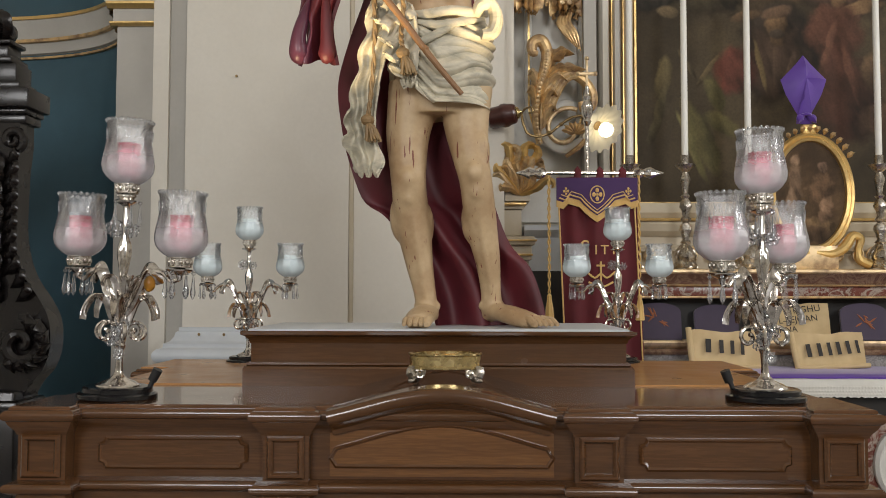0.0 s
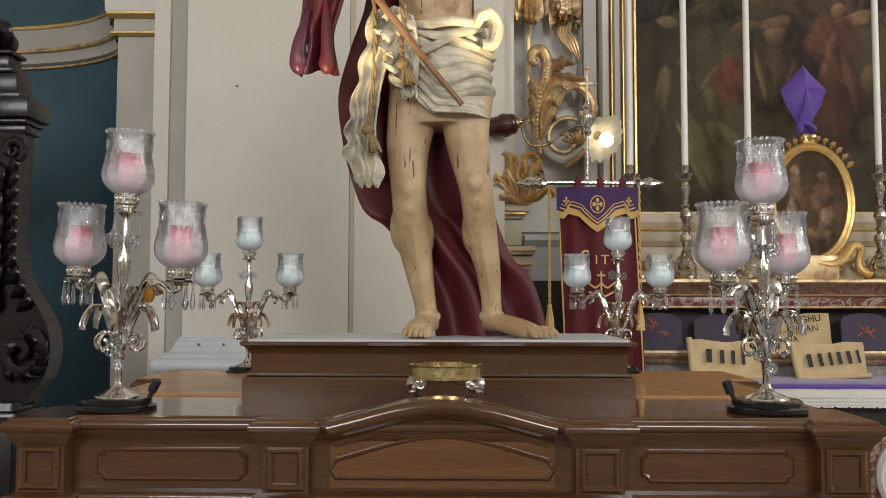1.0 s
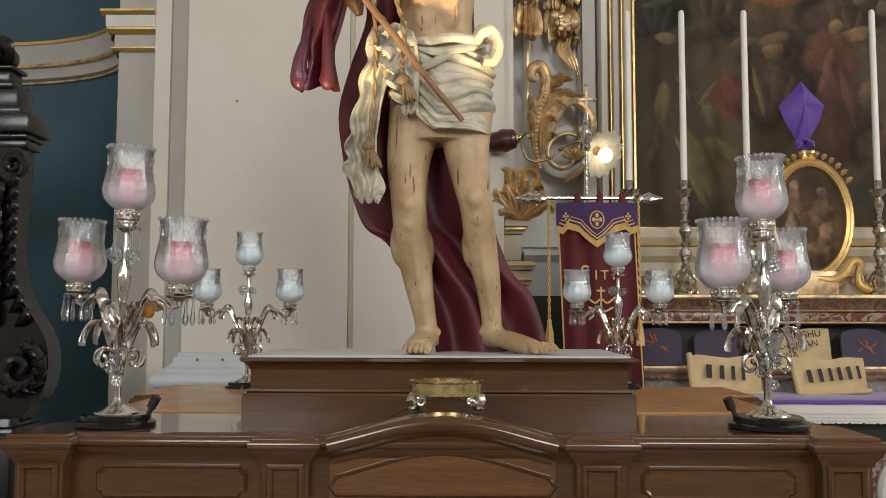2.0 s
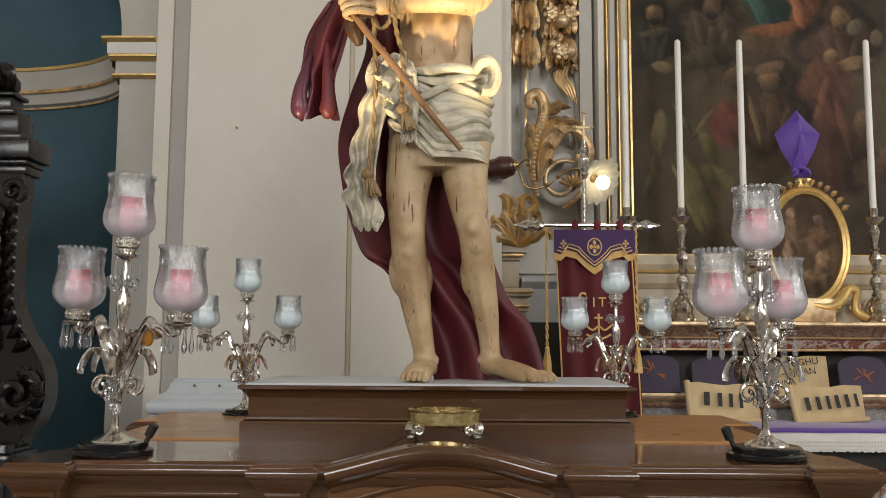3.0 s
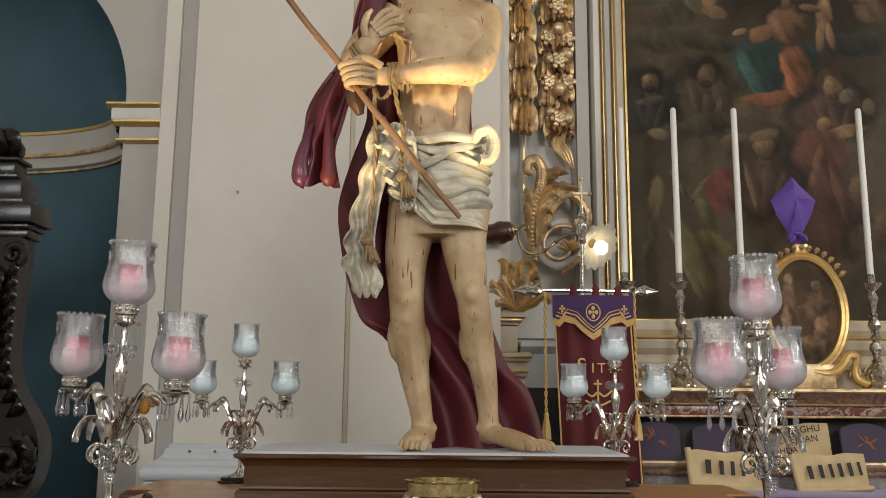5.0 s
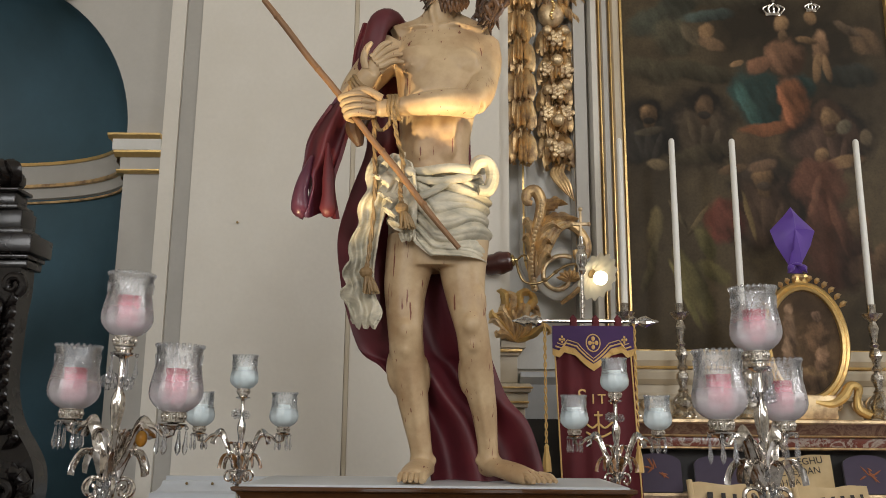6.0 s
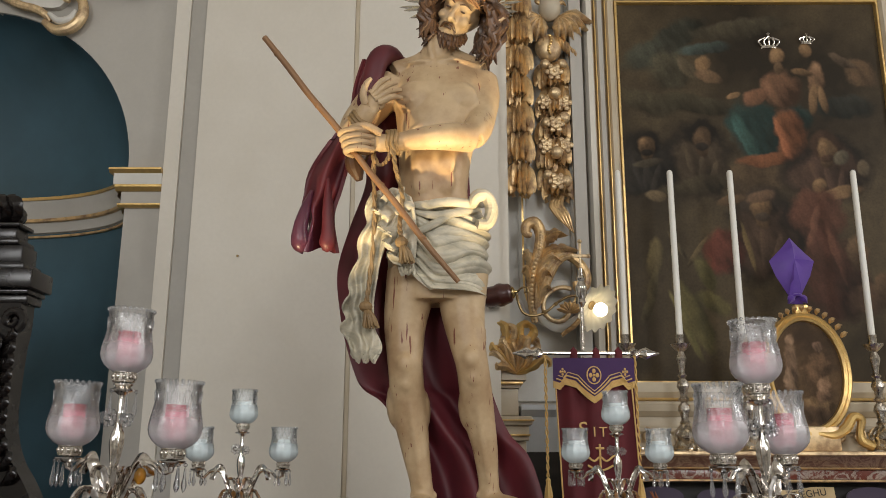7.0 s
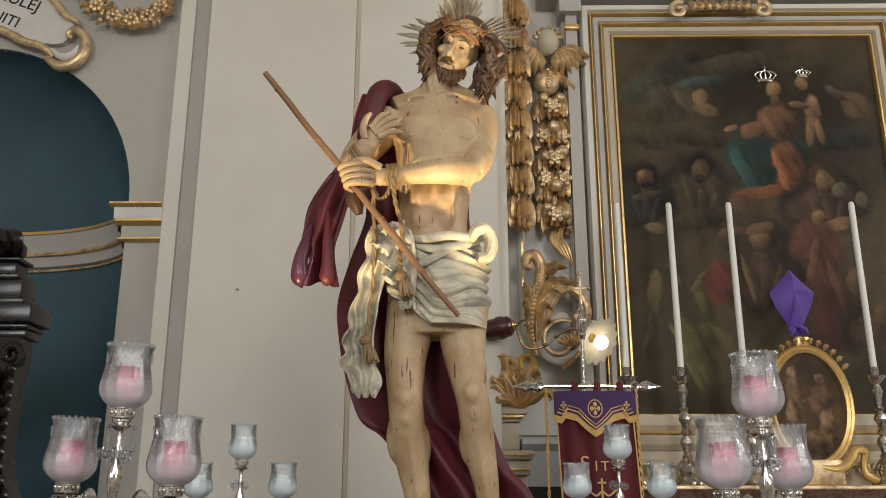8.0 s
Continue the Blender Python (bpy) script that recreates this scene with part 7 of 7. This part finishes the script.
for k in range(13):
    a = radians(35 + 110 * k / 12)
    p = oc + Vector(((ra + 0.03) * math.cos(a), -0.02, (rb + 0.03) * math.sin(a)))
    bm = bmesh.new()
    leaf(bm, [p, p + Vector((0.02 * math.cos(a), -0.02, 0.022)), p + Vector((0.035 * math.cos(a) + 0.012, 0, 0.030))], 0.016, 0.4, 2)
    apart("crest_leaf", bm, M["oldgold"], oval, m=OVM)
bm = bmesh.new()
box(bm, 1.905, 1.985, 4.90, 4.95, 2.365, 2.425, 0.01)
apart("crest_block", bm, M["gold"], oval, m=OVM)
for sx in (-1, 1):
    bm = bmesh.new()
    tube(bm, [(1.945 + sx * x, 4.90, z) for x, z in ((0.02, 1.70), (0.11, 1.69), (0.18, 1.73), (0.225, 1.79), (0.268, 1.775), (0.255, 1.71), (0.262, 1.66), (0.32, 1.63))], [0.018, 0.026, 0.030, 0.026, 0.024, 0.020, 0.026, 0.028], 10, 5)
    apart("scroll_support", bm, M["gold"], oval, m=OVM)
bm = bmesh.new()
box(bm, 1.80, 2.09, 4.885, 4.96, 1.602, 1.74, 0.015)
apart("pedestal", bm, M["palegold"], oval, m=OVM)

wrap = thing("wrapped_cross", (2.010, 4.925, 2.425), "small cross wrapped in tied purple cloth", "covered cross")
bm = bmesh.new()
q = [(0.0, 0.40), (0.045, 0.345), (0.130, 0.258), (0.100, 0.17), (0.036, 0.055), (0.020, 0.045), (0.045, 0.006), (-0.045, 0.006), (-0.020, 0.045), (-0.036, 0.055), (-0.100, 0.17), (-0.130, 0.258), (-0.045, 0.345)]
cf = bm.verts.new((0.0, -0.045, 0.26))
cb = bm.verts.new((0, 0.045, 0.26))
rim_v = [bm.verts.new((x, 0, z)) for x, z in q]
mid_v = [bm.verts.new((x * 0.55, -0.038 + 0.016 * (k % 2), 0.26 + (z - 0.26) * 0.55)) for k, (x, z) in enumerate(q)]
for k in range(len(q)):
    k2 = (k + 1) % len(q)
    bm.faces.new((rim_v[k], rim_v[k2], mid_v[k2], mid_v[k]))
    bm.faces.new((mid_v[k], mid_v[k2], cf))
    bm.faces.new((rim_v[k2], rim_v[k], cb))
part("cloth_wrap", bm, M["purple"], wrap)
part("tie", tube(bmesh.new(), [(-0.025, -0.03, 0.05), (0, -0.045, 0.052), (0.025, -0.03, 0.05), (0.025, 0.02, 0.05), (-0.025, 0.02, 0.05), (-0.025, -0.03, 0.05)], 0.008, 8, 3), M["purple"], wrap)
for sx in (-1, 1):
    bm = bmesh.new()
    leaf(bm, [(sx * 0.01, -0.03, 0.045), (sx * 0.035, -0.045, 0.03), (sx * 0.05, -0.04, 0.002)], 0.022, 0.4, 0)
    part("cloth_end", bm, M["purple"], wrap)

# banner on its staff
bx, by = 0.708, 4.28
banner = thing("banner", (bx, by, 0), "crimson velvet banner with purple pelmet on a silver staff", "banner")
BN = Matrix.Translation((-bx, -by, 0))


def bn(name, bm, mat, label="", parent=banner):
    bmesh.ops.transform(bm, matrix=BN, verts=bm.verts)
    return part(name, bm, M[mat], parent, label)


bn("staff", tube(bmesh.new(), [(bx - 0.02, by + 0.02, 0.03), (bx - 0.02, by + 0.02, 2.36)], 0.009, 12, 1), "nickel")
bn("floor_base", lathe(bmesh.new(), [(0.18, 0), (0.18, 0.02), (0.10, 0.04), (0.03, 0.06), (0.02, 0.12)], 24, Matrix.Translation((bx - 0.02, by + 0.02, 0))), "darkbrass")
bm = bmesh.new()
lathe(bm, [(0.012, 2.30), (0.022, 2.32), (0.016, 2.335), (0.028, 2.36), (0.030, 2.40), (0.016, 2.43), (0.022, 2.445), (0.012, 2.46), (0.008, 2.50)], 16, Matrix.Translation((bx - 0.02, by + 0.02, 0)))
bn("staff_knob", bm, "silver")
bm = bmesh.new()
box(bm, bx - 0.026, bx - 0.014, by + 0.014, by + 0.026, 2.49, 2.64, 0.003)
box(bm, bx - 0.062, bx + 0.022, by + 0.013, by + 0.027, 2.555, 2.571, 0.003)
for dx, dz in ((-0.062, 0), (0.022, 0), (-0.02, 0.077)):
    ball(bm, (bx + dx, by + 0.02, 2.563 + dz), 0.012, 8)
bn("cross", bm, "palegold", "small gilt cross")
bn("crossbar", tube(bmesh.new(), [(bx - 0.30, by, 2.065), (bx + 0.235, by, 2.062)], 0.010, 10, 1), "silver")
for sx, x0 in ((-1, bx - 0.225), (1, bx + 0.20)):
    bm = bmesh.new()
    lathe(bm, [(0.010, 0), (0.018, 0.010), (0.026, 0.03), (0.014, 0.05), (0.020, 0.065), (0.026, 0.085), (0.012, 0.115), (0.003, 0.15)], 12, Matrix.Translation((x0, by, 2.063)) @ Matrix.Rotation(radians(90 * sx), 4, "Y"), ripple=lambda a, z: 1 + 0.16 * math.cos(6 * a))
    bn("finial", bm, "silver", "leafy silver finial")
x0, x1 = bx - 0.172, bx + 0.208
bm = bmesh.new()
grid = [[Vector((x0 + (x1 - x0) * i / 40 + 0.04 * (j / 24), by - 0.012 + 0.010 * math.sin(i * 0.55 + 0.1 * j), 2.04 - 1.0 * j / 24)) for i in range(41)] for j in range(25)]
sheet(bm, grid, 0.006, 0, 0)
cl = bn("velvet_cloth", bm, "velvet", "crimson velvet cloth")
for k in range(3):
    x = x0 + 0.10 + (x1 - x0 - 0.16) * k / 2
    bm = bmesh.new()
    tube(bm, [(x, by - 0.016, 2.02), (x, by - 0.018, 2.06), (x, by, 2.082), (x, by + 0.015, 2.06), (x, by + 0.012, 2.02)], 0.016, 8, 3, 0.2)
    bn("loop", bm, "velvet", "", cl)
edge = [(0, 2.035), (1, 2.035), (1.0, 1.925), (0.92, 1.915), (0.86, 1.94), (0.72, 1.925), (0.66, 1.90), (0.58, 1.872), (0.5, 1.850), (0.42, 1.872), (0.34, 1.90), (0.28, 1.925), (0.14, 1.94), (0.08, 1.915), (0, 1.925)]
bm = bmesh.new()
prism(bm, [(x0 - 0.008 + (x1 - x0 + 0.016) * u, z) for u, z in edge], by - 0.036, by - 0.026)
pel = bn("pelmet", bm, "violet", "purple pelmet with gold braid")
for inset, r in ((0.010, 0.004), (0.026, 0.0025)):
    pts = [(x0 + (x1 - x0) * (0.5 + (u - 0.5) * (1 - 3 * inset)), by - 0.038, z + inset) for u, z in edge[2:]]
    bn("gold_braid", tube(bmesh.new(), pts, r, 6, 1), "thread", "", pel)
for u, s in ((0.10, 0.7), (0.5, 1.15), (0.90, 0.7)):
    c = Vector((x0 + (x1 - x0) * u, by - 0.038, 1.968 - 0.016 * (s > 1)))
    bm = bmesh.new()
    for k in range(4):
        a = math.pi / 2 * k
        ball(bm, c + Vector((0.014 * s * math.cos(a), 0, 0.018 * s * math.sin(a))), (0.008 * s, 0.003, 0.010 * s), 8)
    ball(bm, c, (0.006 * s, 0.004, 0.006 * s), 8)
    bn("gold_emblem", bm, "thread", "", pel)
    if s > 1:
        bn("gold_emblem", tube(bmesh.new(), [c + Vector((0.034 * math.cos(a), 0, 0.042 * math.sin(a))) for a in (2 * math.pi * k / 16 for k in range(17))], 0.003, 6, 1), "thread", "", pel)
bm = bmesh.new()
for k in range(90):
    u = k / 89
    zz = np.interp(u, [0, 0.08, 0.14, 0.28, 0.34, 0.42, 0.5, 0.58, 0.66, 0.72, 0.86, 0.92, 1], [1.925, 1.915, 1.94, 1.925, 1.90, 1.872, 1.85, 1.872, 1.90, 1.925, 1.94, 1.915, 1.925])
    x = x0 - 0.006 + (x1 - x0 + 0.012) * u
    tube(bm, [(x, by - 0.031, zz + 0.002), (x, by - 0.033, zz - 0.034)], 0.0024, 5, 1)
o = bn("fringe", bm, "thread", "gold bullion fringe", pel)
o["kind"] = "stuff"
for xx in (0.016, 0.984):
    pts = [grid[j][int(40 * xx)] + Vector((0, -0.006, 0)) for j in range(0, 25, 2)]
    bn("gold_edging", tube(bmesh.new(), pts, 0.004, 6, 2), "thread", "", cl)
for text, size, x in (("S", 0.100, 0.108), ("I", 0.066, 0.176), ("T", 0.066, 0.206), ("I", 0.066, 0.262)):
    lettering("gold_letter", text, size, Matrix.Translation((-bx, -by, 0)) @ pose(x0 + x, by - 0.030, 1.660, 90, 0, 0), M["thread"], cl, 0.002)
bm = bmesh.new()
c = Vector((bx + 0.035, by - 0.027, 1.545))
for pts in ([(-0.07, 0.03), (-0.03, 0.0), (0.0, 0.02), (0.03, 0.0), (0.07, 0.03)], [(0, 0.08), (0, -0.05)], [(-0.02, 0.06), (0.02, 0.06)], [(-0.06, -0.02), (-0.02, -0.04), (0.02, -0.04), (0.06, -0.02)]):
    tube(bm, [c + Vector((x, 0, z)) for x, z in pts], 0.005, 6, 3 if len(pts) > 2 else 1)
bn("gold_emblem", bm, "thread", "gold embroidered cross and scrolls", cl)
for xx in (bx - 0.215, bx + 0.225):
    bm = bmesh.new()
    for ph in (0, math.pi):
        tube(bm, [(xx + 0.005 * math.cos(ph + k * 0.8), by - 0.015 + 0.005 * math.sin(ph + k * 0.8), 2.05 - 0.0105 * k) for k in range(56)], 0.004, 5, 1)
    bn("gold_cord", bm, "thread")
    bm = bmesh.new()
    lathe(bm, [(0.004, 1.47), (0.012, 1.455), (0.010, 1.445), (0.018, 1.40), (0.022, 1.34), (0.02, 1.338)], 14, Matrix.Translation((xx, by - 0.015, 0)), ripple=lambda a, z: 1 + 0.08 * math.cos(7 * a))
    bn("tassel", bm, "thread")

# wall lamp
lamp = thing("wall_lamp", (0.24, 4.96, 2.43), "brass wall lamp with frilled opal glass shade, lit", "wall lamp")
WM = Matrix.Translation((-0.24, -4.96, -2.43))


def wl(name, bm, mat, label="", parent=lamp):
    bmesh.ops.transform(bm, matrix=WM, verts=bm.verts)
    return part(name, bm, M[mat], parent, label)


bm = bmesh.new()
lathe(bm, [(0.010, -0.02), (0.052, -0.01), (0.060, 0.01), (0.060, 0.05), (0.067, 0.066), (0.067, 0.085), (0.060, 0.105), (0.056, 0.13), (0.046, 0.142), (0.02, 0.145)], 28, Matrix.Translation((0.235, 4.86, 2.452)) @ Matrix.Rotation(radians(80), 4, "Y") @ Matrix.Rotation(radians(12), 4, "X"))
wl("turned_block", bm, "oxblood", "turned dark red wooden block")
wl("mount", tube(bmesh.new(), [(0.25, 4.86, 2.44), (0.25, 5.02, 2.43)], 0.03, 12, 1), "oxblood")
bm = bmesh.new()
lathe(bm, [(0.034, 0.143), (0.036, 0.150), (0.028, 0.158), (0.014, 0.162), (0.010, 0.175)], 20, Matrix.Translation((0.235, 4.86, 2.452)) @ Matrix.Rotation(radians(80), 4, "Y") @ Matrix.Rotation(radians(12), 4, "X"))
wl("rosette", bm, "brass")
bm = bmesh.new()
tube(bm, [(0.402, 4.83, 2.478), (0.425, 4.82, 2.50), (0.455, 4.82, 2.505), (0.462, 4.82, 2.48), (0.440, 4.82, 2.475)], 0.006, 8, 5)
tube(bm, [(0.400, 4.83, 2.475), (0.408, 4.82, 2.42), (0.435, 4.82, 2.36), (0.49, 4.82, 2.342), (0.56, 4.82, 2.362), (0.63, 4.82, 2.418), (0.70, 4.81, 2.452), (0.765, 4.80, 2.445), (0.80, 4.79, 2.41)], 0.0075, 10, 5)
ball(bm, (0.555, 4.82, 2.362), (0.018, 0.012, 0.012), 10)
ball(bm, (0.62, 4.82, 2.41), (0.014, 0.012, 0.012), 10)
wl("arm", bm, "darkbrass")
aim = Vector((0.52, -0.74, -0.46)).normalized()
sm = Matrix.Translation((0.812, 4.775, 2.395)) @ aim.to_track_quat("Z", "Y").to_matrix().to_4x4()
wl("holder", lathe(bmesh.new(), [(0.012, -0.03), (0.026, -0.02), (0.028, 0.004), (0.022, 0.008)], 18, sm), "darkbrass")
bm = bmesh.new()
ps = [(0.026, 0.0), (0.040, 0.014), (0.062, 0.030), (0.088, 0.045), (0.114, 0.052), (0.134, 0.055)]
lathe(bm, ps + [(r - 0.001, z + 0.004) for r, z in ps[::-1]], 72, sm, ripple=lambda a, z: 1 + (0.085 * math.cos(14 * a) * (z / 0.06) ** 2), cap=False)
wl("frilled_shade", bm, "opal", "frilled opal glass shade")
bm = bmesh.new()
ball(bm, sm @ Vector((0.0, 0.0, 0.080)), 0.040, 20)
wl("bulb", bm, "bulb", "lit round bulb")

for nx, nz in ((-1.22, 2.708), (-1.17, 1.335)):
    solo("nail", tube(bmesh.new(), [(nx, 4.902, nz), (nx, 4.885, nz - 0.003)], [0.006, 0.007], 8, 1), M["darkbrass"], "small rusty nail in the plaster wall", "nail", "wall nails")

# ---- dark carved woodwork beside the niche ----
carved = thing("carved_stand", (-2.235, 3.95, 0), "tall black carved wooden stand with scroll consoles", "carved stand")
DM = Matrix.Translation((2.3, -3.95, 0))


def dk(name, bm, label="", smooth=True):
    bmesh.ops.transform(bm, matrix=DM, verts=bm.verts)
    return part(name, bm, M["ebony"], carved, label, smooth)


dk("base_block", box(bmesh.new(), -2.75, -1.985, 3.85, 4.08, 0.0, 1.03, 0.015))
dk("base_moulding", box(bmesh.new(), -2.78, -1.955, 3.82, 4.10, 0.93, 0.99, 0.02))
body = [(-2.7, 1.0), (-1.985, 1.0), (-1.95, 1.06), (-1.90, 1.12), (-1.872, 1.20), (-1.868, 1.29), (-1.885, 1.37), (-1.93, 1.45), (-1.985, 1.53), (-2.025, 1.63), (-2.045, 1.75), (-2.045, 1.90), (-2.040, 2.04), (-2.03, 2.14), (-2.03, 2.25), (-2.7, 2.25)]
pts = [(p.x, p.z) for p in spline([(x, 0, z) for x, z in body[1:-1]], 4)]
dk("console", prism(bmesh.new(), [body[0]] + pts + [body[-1]], 3.93, 4.06))
bm = bmesh.new()
tube(bm, spiral(-1.985, 1.24, 3.90, 0.105, 0.015, 60, -420, 26), [0.030] * 16 + [0.022] * 10, 10, 2)
dk("scroll", bm)
bm = bmesh.new()
tube(bm, spiral(-2.045, 2.165, 3.90, 0.055, 0.010, -60, 400, 20), [0.020] * 12 + [0.014] * 8, 10, 2)
dk("scroll", bm)
dk("scroll_eye", ball(bmesh.new(), (-1.985, 1.24, 3.895), 0.032, 12))
for k in range(7):
    z = 1.62 + 0.07 * k
    dk("bead", ball(bmesh.new(), (-2.055 + 0.012 * math.sin(k), 3.915, z), (0.018, 0.016, 0.024), 8))
for k in range(8):
    a = radians(-115 + 26 * k)
    c = Vector((-1.985, 3.91, 1.24))
    bm = bmesh.new()
    leaf(bm, [c + Vector((0.06 * math.cos(a), 0, 0.06 * math.sin(a))), c + Vector((0.10 * math.cos(a), -0.05, 0.10 * math.sin(a))), c + Vector((0.135 * math.cos(a + 0.2), 0.0, 0.135 * math.sin(a + 0.2)))], 0.030, 0.5, 3)
    dk("carved_leaf", bm)
for k in range(11):
    bm = bmesh.new()
    z = 1.46 + 0.062 * k
    x = -2.06 + 0.07 * max(0.0, 1.62 - z) / 0.16
    leaf(bm, [(x - 0.03, 3.92, z - 0.03), (x + 0.012, 3.885, z), (x + 0.028, 3.885, z + 0.035), (x + 0.006, 3.91, z + 0.06)], 0.024, 0.5, 3)
    dk("carved_leaf", bm)
for k in range(6):
    bm = bmesh.new()
    z = 1.40 + 0.11 * k
    leaf(bm, [(-2.15, 3.92, z), (-2.12, 3.87, z + 0.07), (-2.16 + 0.02 * (k % 2), 3.88, z + 0.14), (-2.21, 3.92, z + 0.15)], 0.045, 0.5, 3)
    dk("carved_leaf", bm)
for x, z0, z1, o in ((-2.005, 2.25, 2.29, 0.0), (-1.995, 2.29, 2.315, 0.02), (-1.972, 2.315, 2.405, 0.05), (-2.03, 2.405, 2.44, 0.02), (-2.055, 2.44, 2.53, 0.0), (-2.075, 2.53, 2.56, 0.01), (-2.105, 2.56, 2.62, -0.02), (-2.085, 2.62, 2.64, 0.0)):
    dk("cornice_step", box(bmesh.new(), -2.9, x, 3.93 - o, 4.08 + o * 0.4, z0, z1, 0.008))
for k in range(5):
    bm = bmesh.new()
    x = -2.13 - 0.05 * k
    leaf(bm, [(x, 3.95, 2.64), (x + 0.03, 3.90, 2.70), (x, 3.89, 2.75), (x - 0.03, 3.93, 2.76)], 0.035, 0.5, 3)
    dk("carved_leaf", bm)
dk("finial_ball", ball(bmesh.new(), (-2.18, 4.0, 2.69), (0.085, 0.08, 0.06), 14))

# ---- cartouche and swag over the niche ----
cart = thing("cartouche", (-2.75, BACK, 4.5), "white painted cartouche with gilded scroll edges and lettering", "cartouche")
TM = Matrix.Translation((2.75, -BACK, -4.5))


def ct(name, bm, mat, label=""):
    bmesh.ops.transform(bm, matrix=TM, verts=bm.verts)
    return part(name, bm, M[mat], cart, label)


poly = [(-3.45, 4.55), (-3.05, 4.52), (-2.85, 4.47), (-2.72, 4.40), (-2.60, 4.36), (-2.48, 4.36), (-2.42, 4.46), (-2.45, 4.56), (-2.55, 4.66), (-2.68, 4.74), (-2.85, 4.86), (-3.1, 4.98), (-3.45, 5.0)]
ct("plate", prism(bmesh.new(), [(p.x, p.z) for p in spline([(x, 0, z) for x, z in poly], 3)], BACK - 0.045, BACK), "white", "off white plate")
low_edge = [(-3.45, 4.52), (-3.05, 4.495), (-2.86, 4.44), (-2.74, 4.37), (-2.62, 4.335), (-2.55, 4.29), (-2.52, 4.25)]
ct("gilt_scroll", tube(bmesh.new(), [(x, BACK - 0.055, z) for x, z in low_edge], [0.03, 0.03, 0.03, 0.028, 0.028, 0.024, 0.012], 10, 5), "palegold")
ct("gilt_scroll", tube(bmesh.new(), [(x, BACK - 0.06, z) for x, z in ((-2.56, 4.245), (-2.47, 4.185), (-2.37, 4.21), (-2.315, 4.30), (-2.335, 4.40), (-2.40, 4.445), (-2.44, 4.41), (-2.41, 4.385))], [0.020, 0.034, 0.036, 0.034, 0.030, 0.026, 0.020, 0.012], 12, 5), "palegold")
ct("white_scroll", tube(bmesh.new(), [(x, BACK - 0.07, z) for x, z in ((-2.53, 4.30), (-2.46, 4.245), (-2.39, 4.26), (-2.36, 4.32))], [0.012, 0.024, 0.024, 0.012], 12, 5), "white")
ct("gilt_scroll", tube(bmesh.new(), [(x, BACK - 0.06, z) for x, z in ((-2.38, 4.50), (-2.48, 4.56), (-2.56, 4.66), (-2.68, 4.76), (-2.85, 4.88), (-3.1, 5.0), (-3.45, 5.03))], [0.016, 0.026, 0.026, 0.026, 0.03, 0.03, 0.03], 12, 5), "palegold")
for text, x, z, s in (("MULEJ", -2.97, 4.70, 0.118), ("NITI", -2.98, 4.545, 0.108)):
    lettering("painted_letters", text, s, TM @ pose(x, BACK - 0.047, z, 90, 0, 0) @ pose(0, 0, 0, 0, 0, -21), M["ink"], cart, 0.001)

swag = thing("carved_swag", (-2.05, BACK, 4.5), "gilded carved swag of leaves and flowers on the wall", "carving")
WG = Matrix.Translation((2.05, -BACK, -4.5))
rs = random.Random(5)
curve = spline([(-2.40, BACK - 0.05, 4.78), (-2.26, BACK - 0.06, 4.60), (-2.08, BACK - 0.06, 4.50), (-1.92, BACK - 0.06, 4.52), (-1.82, BACK - 0.05, 4.64), (-1.79, BACK - 0.05, 4.85)], 6)
for i, p in enumerate(curve):
    for s in (-1, 0, 1):
        bm = bmesh.new()
        a = rs.uniform(0, 6.28)
        d = Vector((math.cos(a), 0, math.sin(a) * 0.8))
        c = p + Vector((0.0, -0.02, 0.045 * s))
        leaf(bm, [c, c + d * 0.035 + Vector((0, -0.03, 0)), c + d * 0.07 + Vector((0, -0.01, -0.01))], 0.022, 0.5, 2)
        apart("carved_leaf", bm, M["oldgold"], swag, m=WG)
    if i % 4 == 2:
        bm = bmesh.new()
        for j in range(7):
            b = 2 * math.pi * j / 7
            ball(bm, p + Vector((0.035 * math.cos(b), -0.05, 0.035 * math.sin(b))), (0.018, 0.014, 0.018), 8)
        ball(bm, p + Vector((0, -0.06, 0)), 0.014, 8)
        apart("carved_flower", bm, M["palegold"], swag, m=WG)
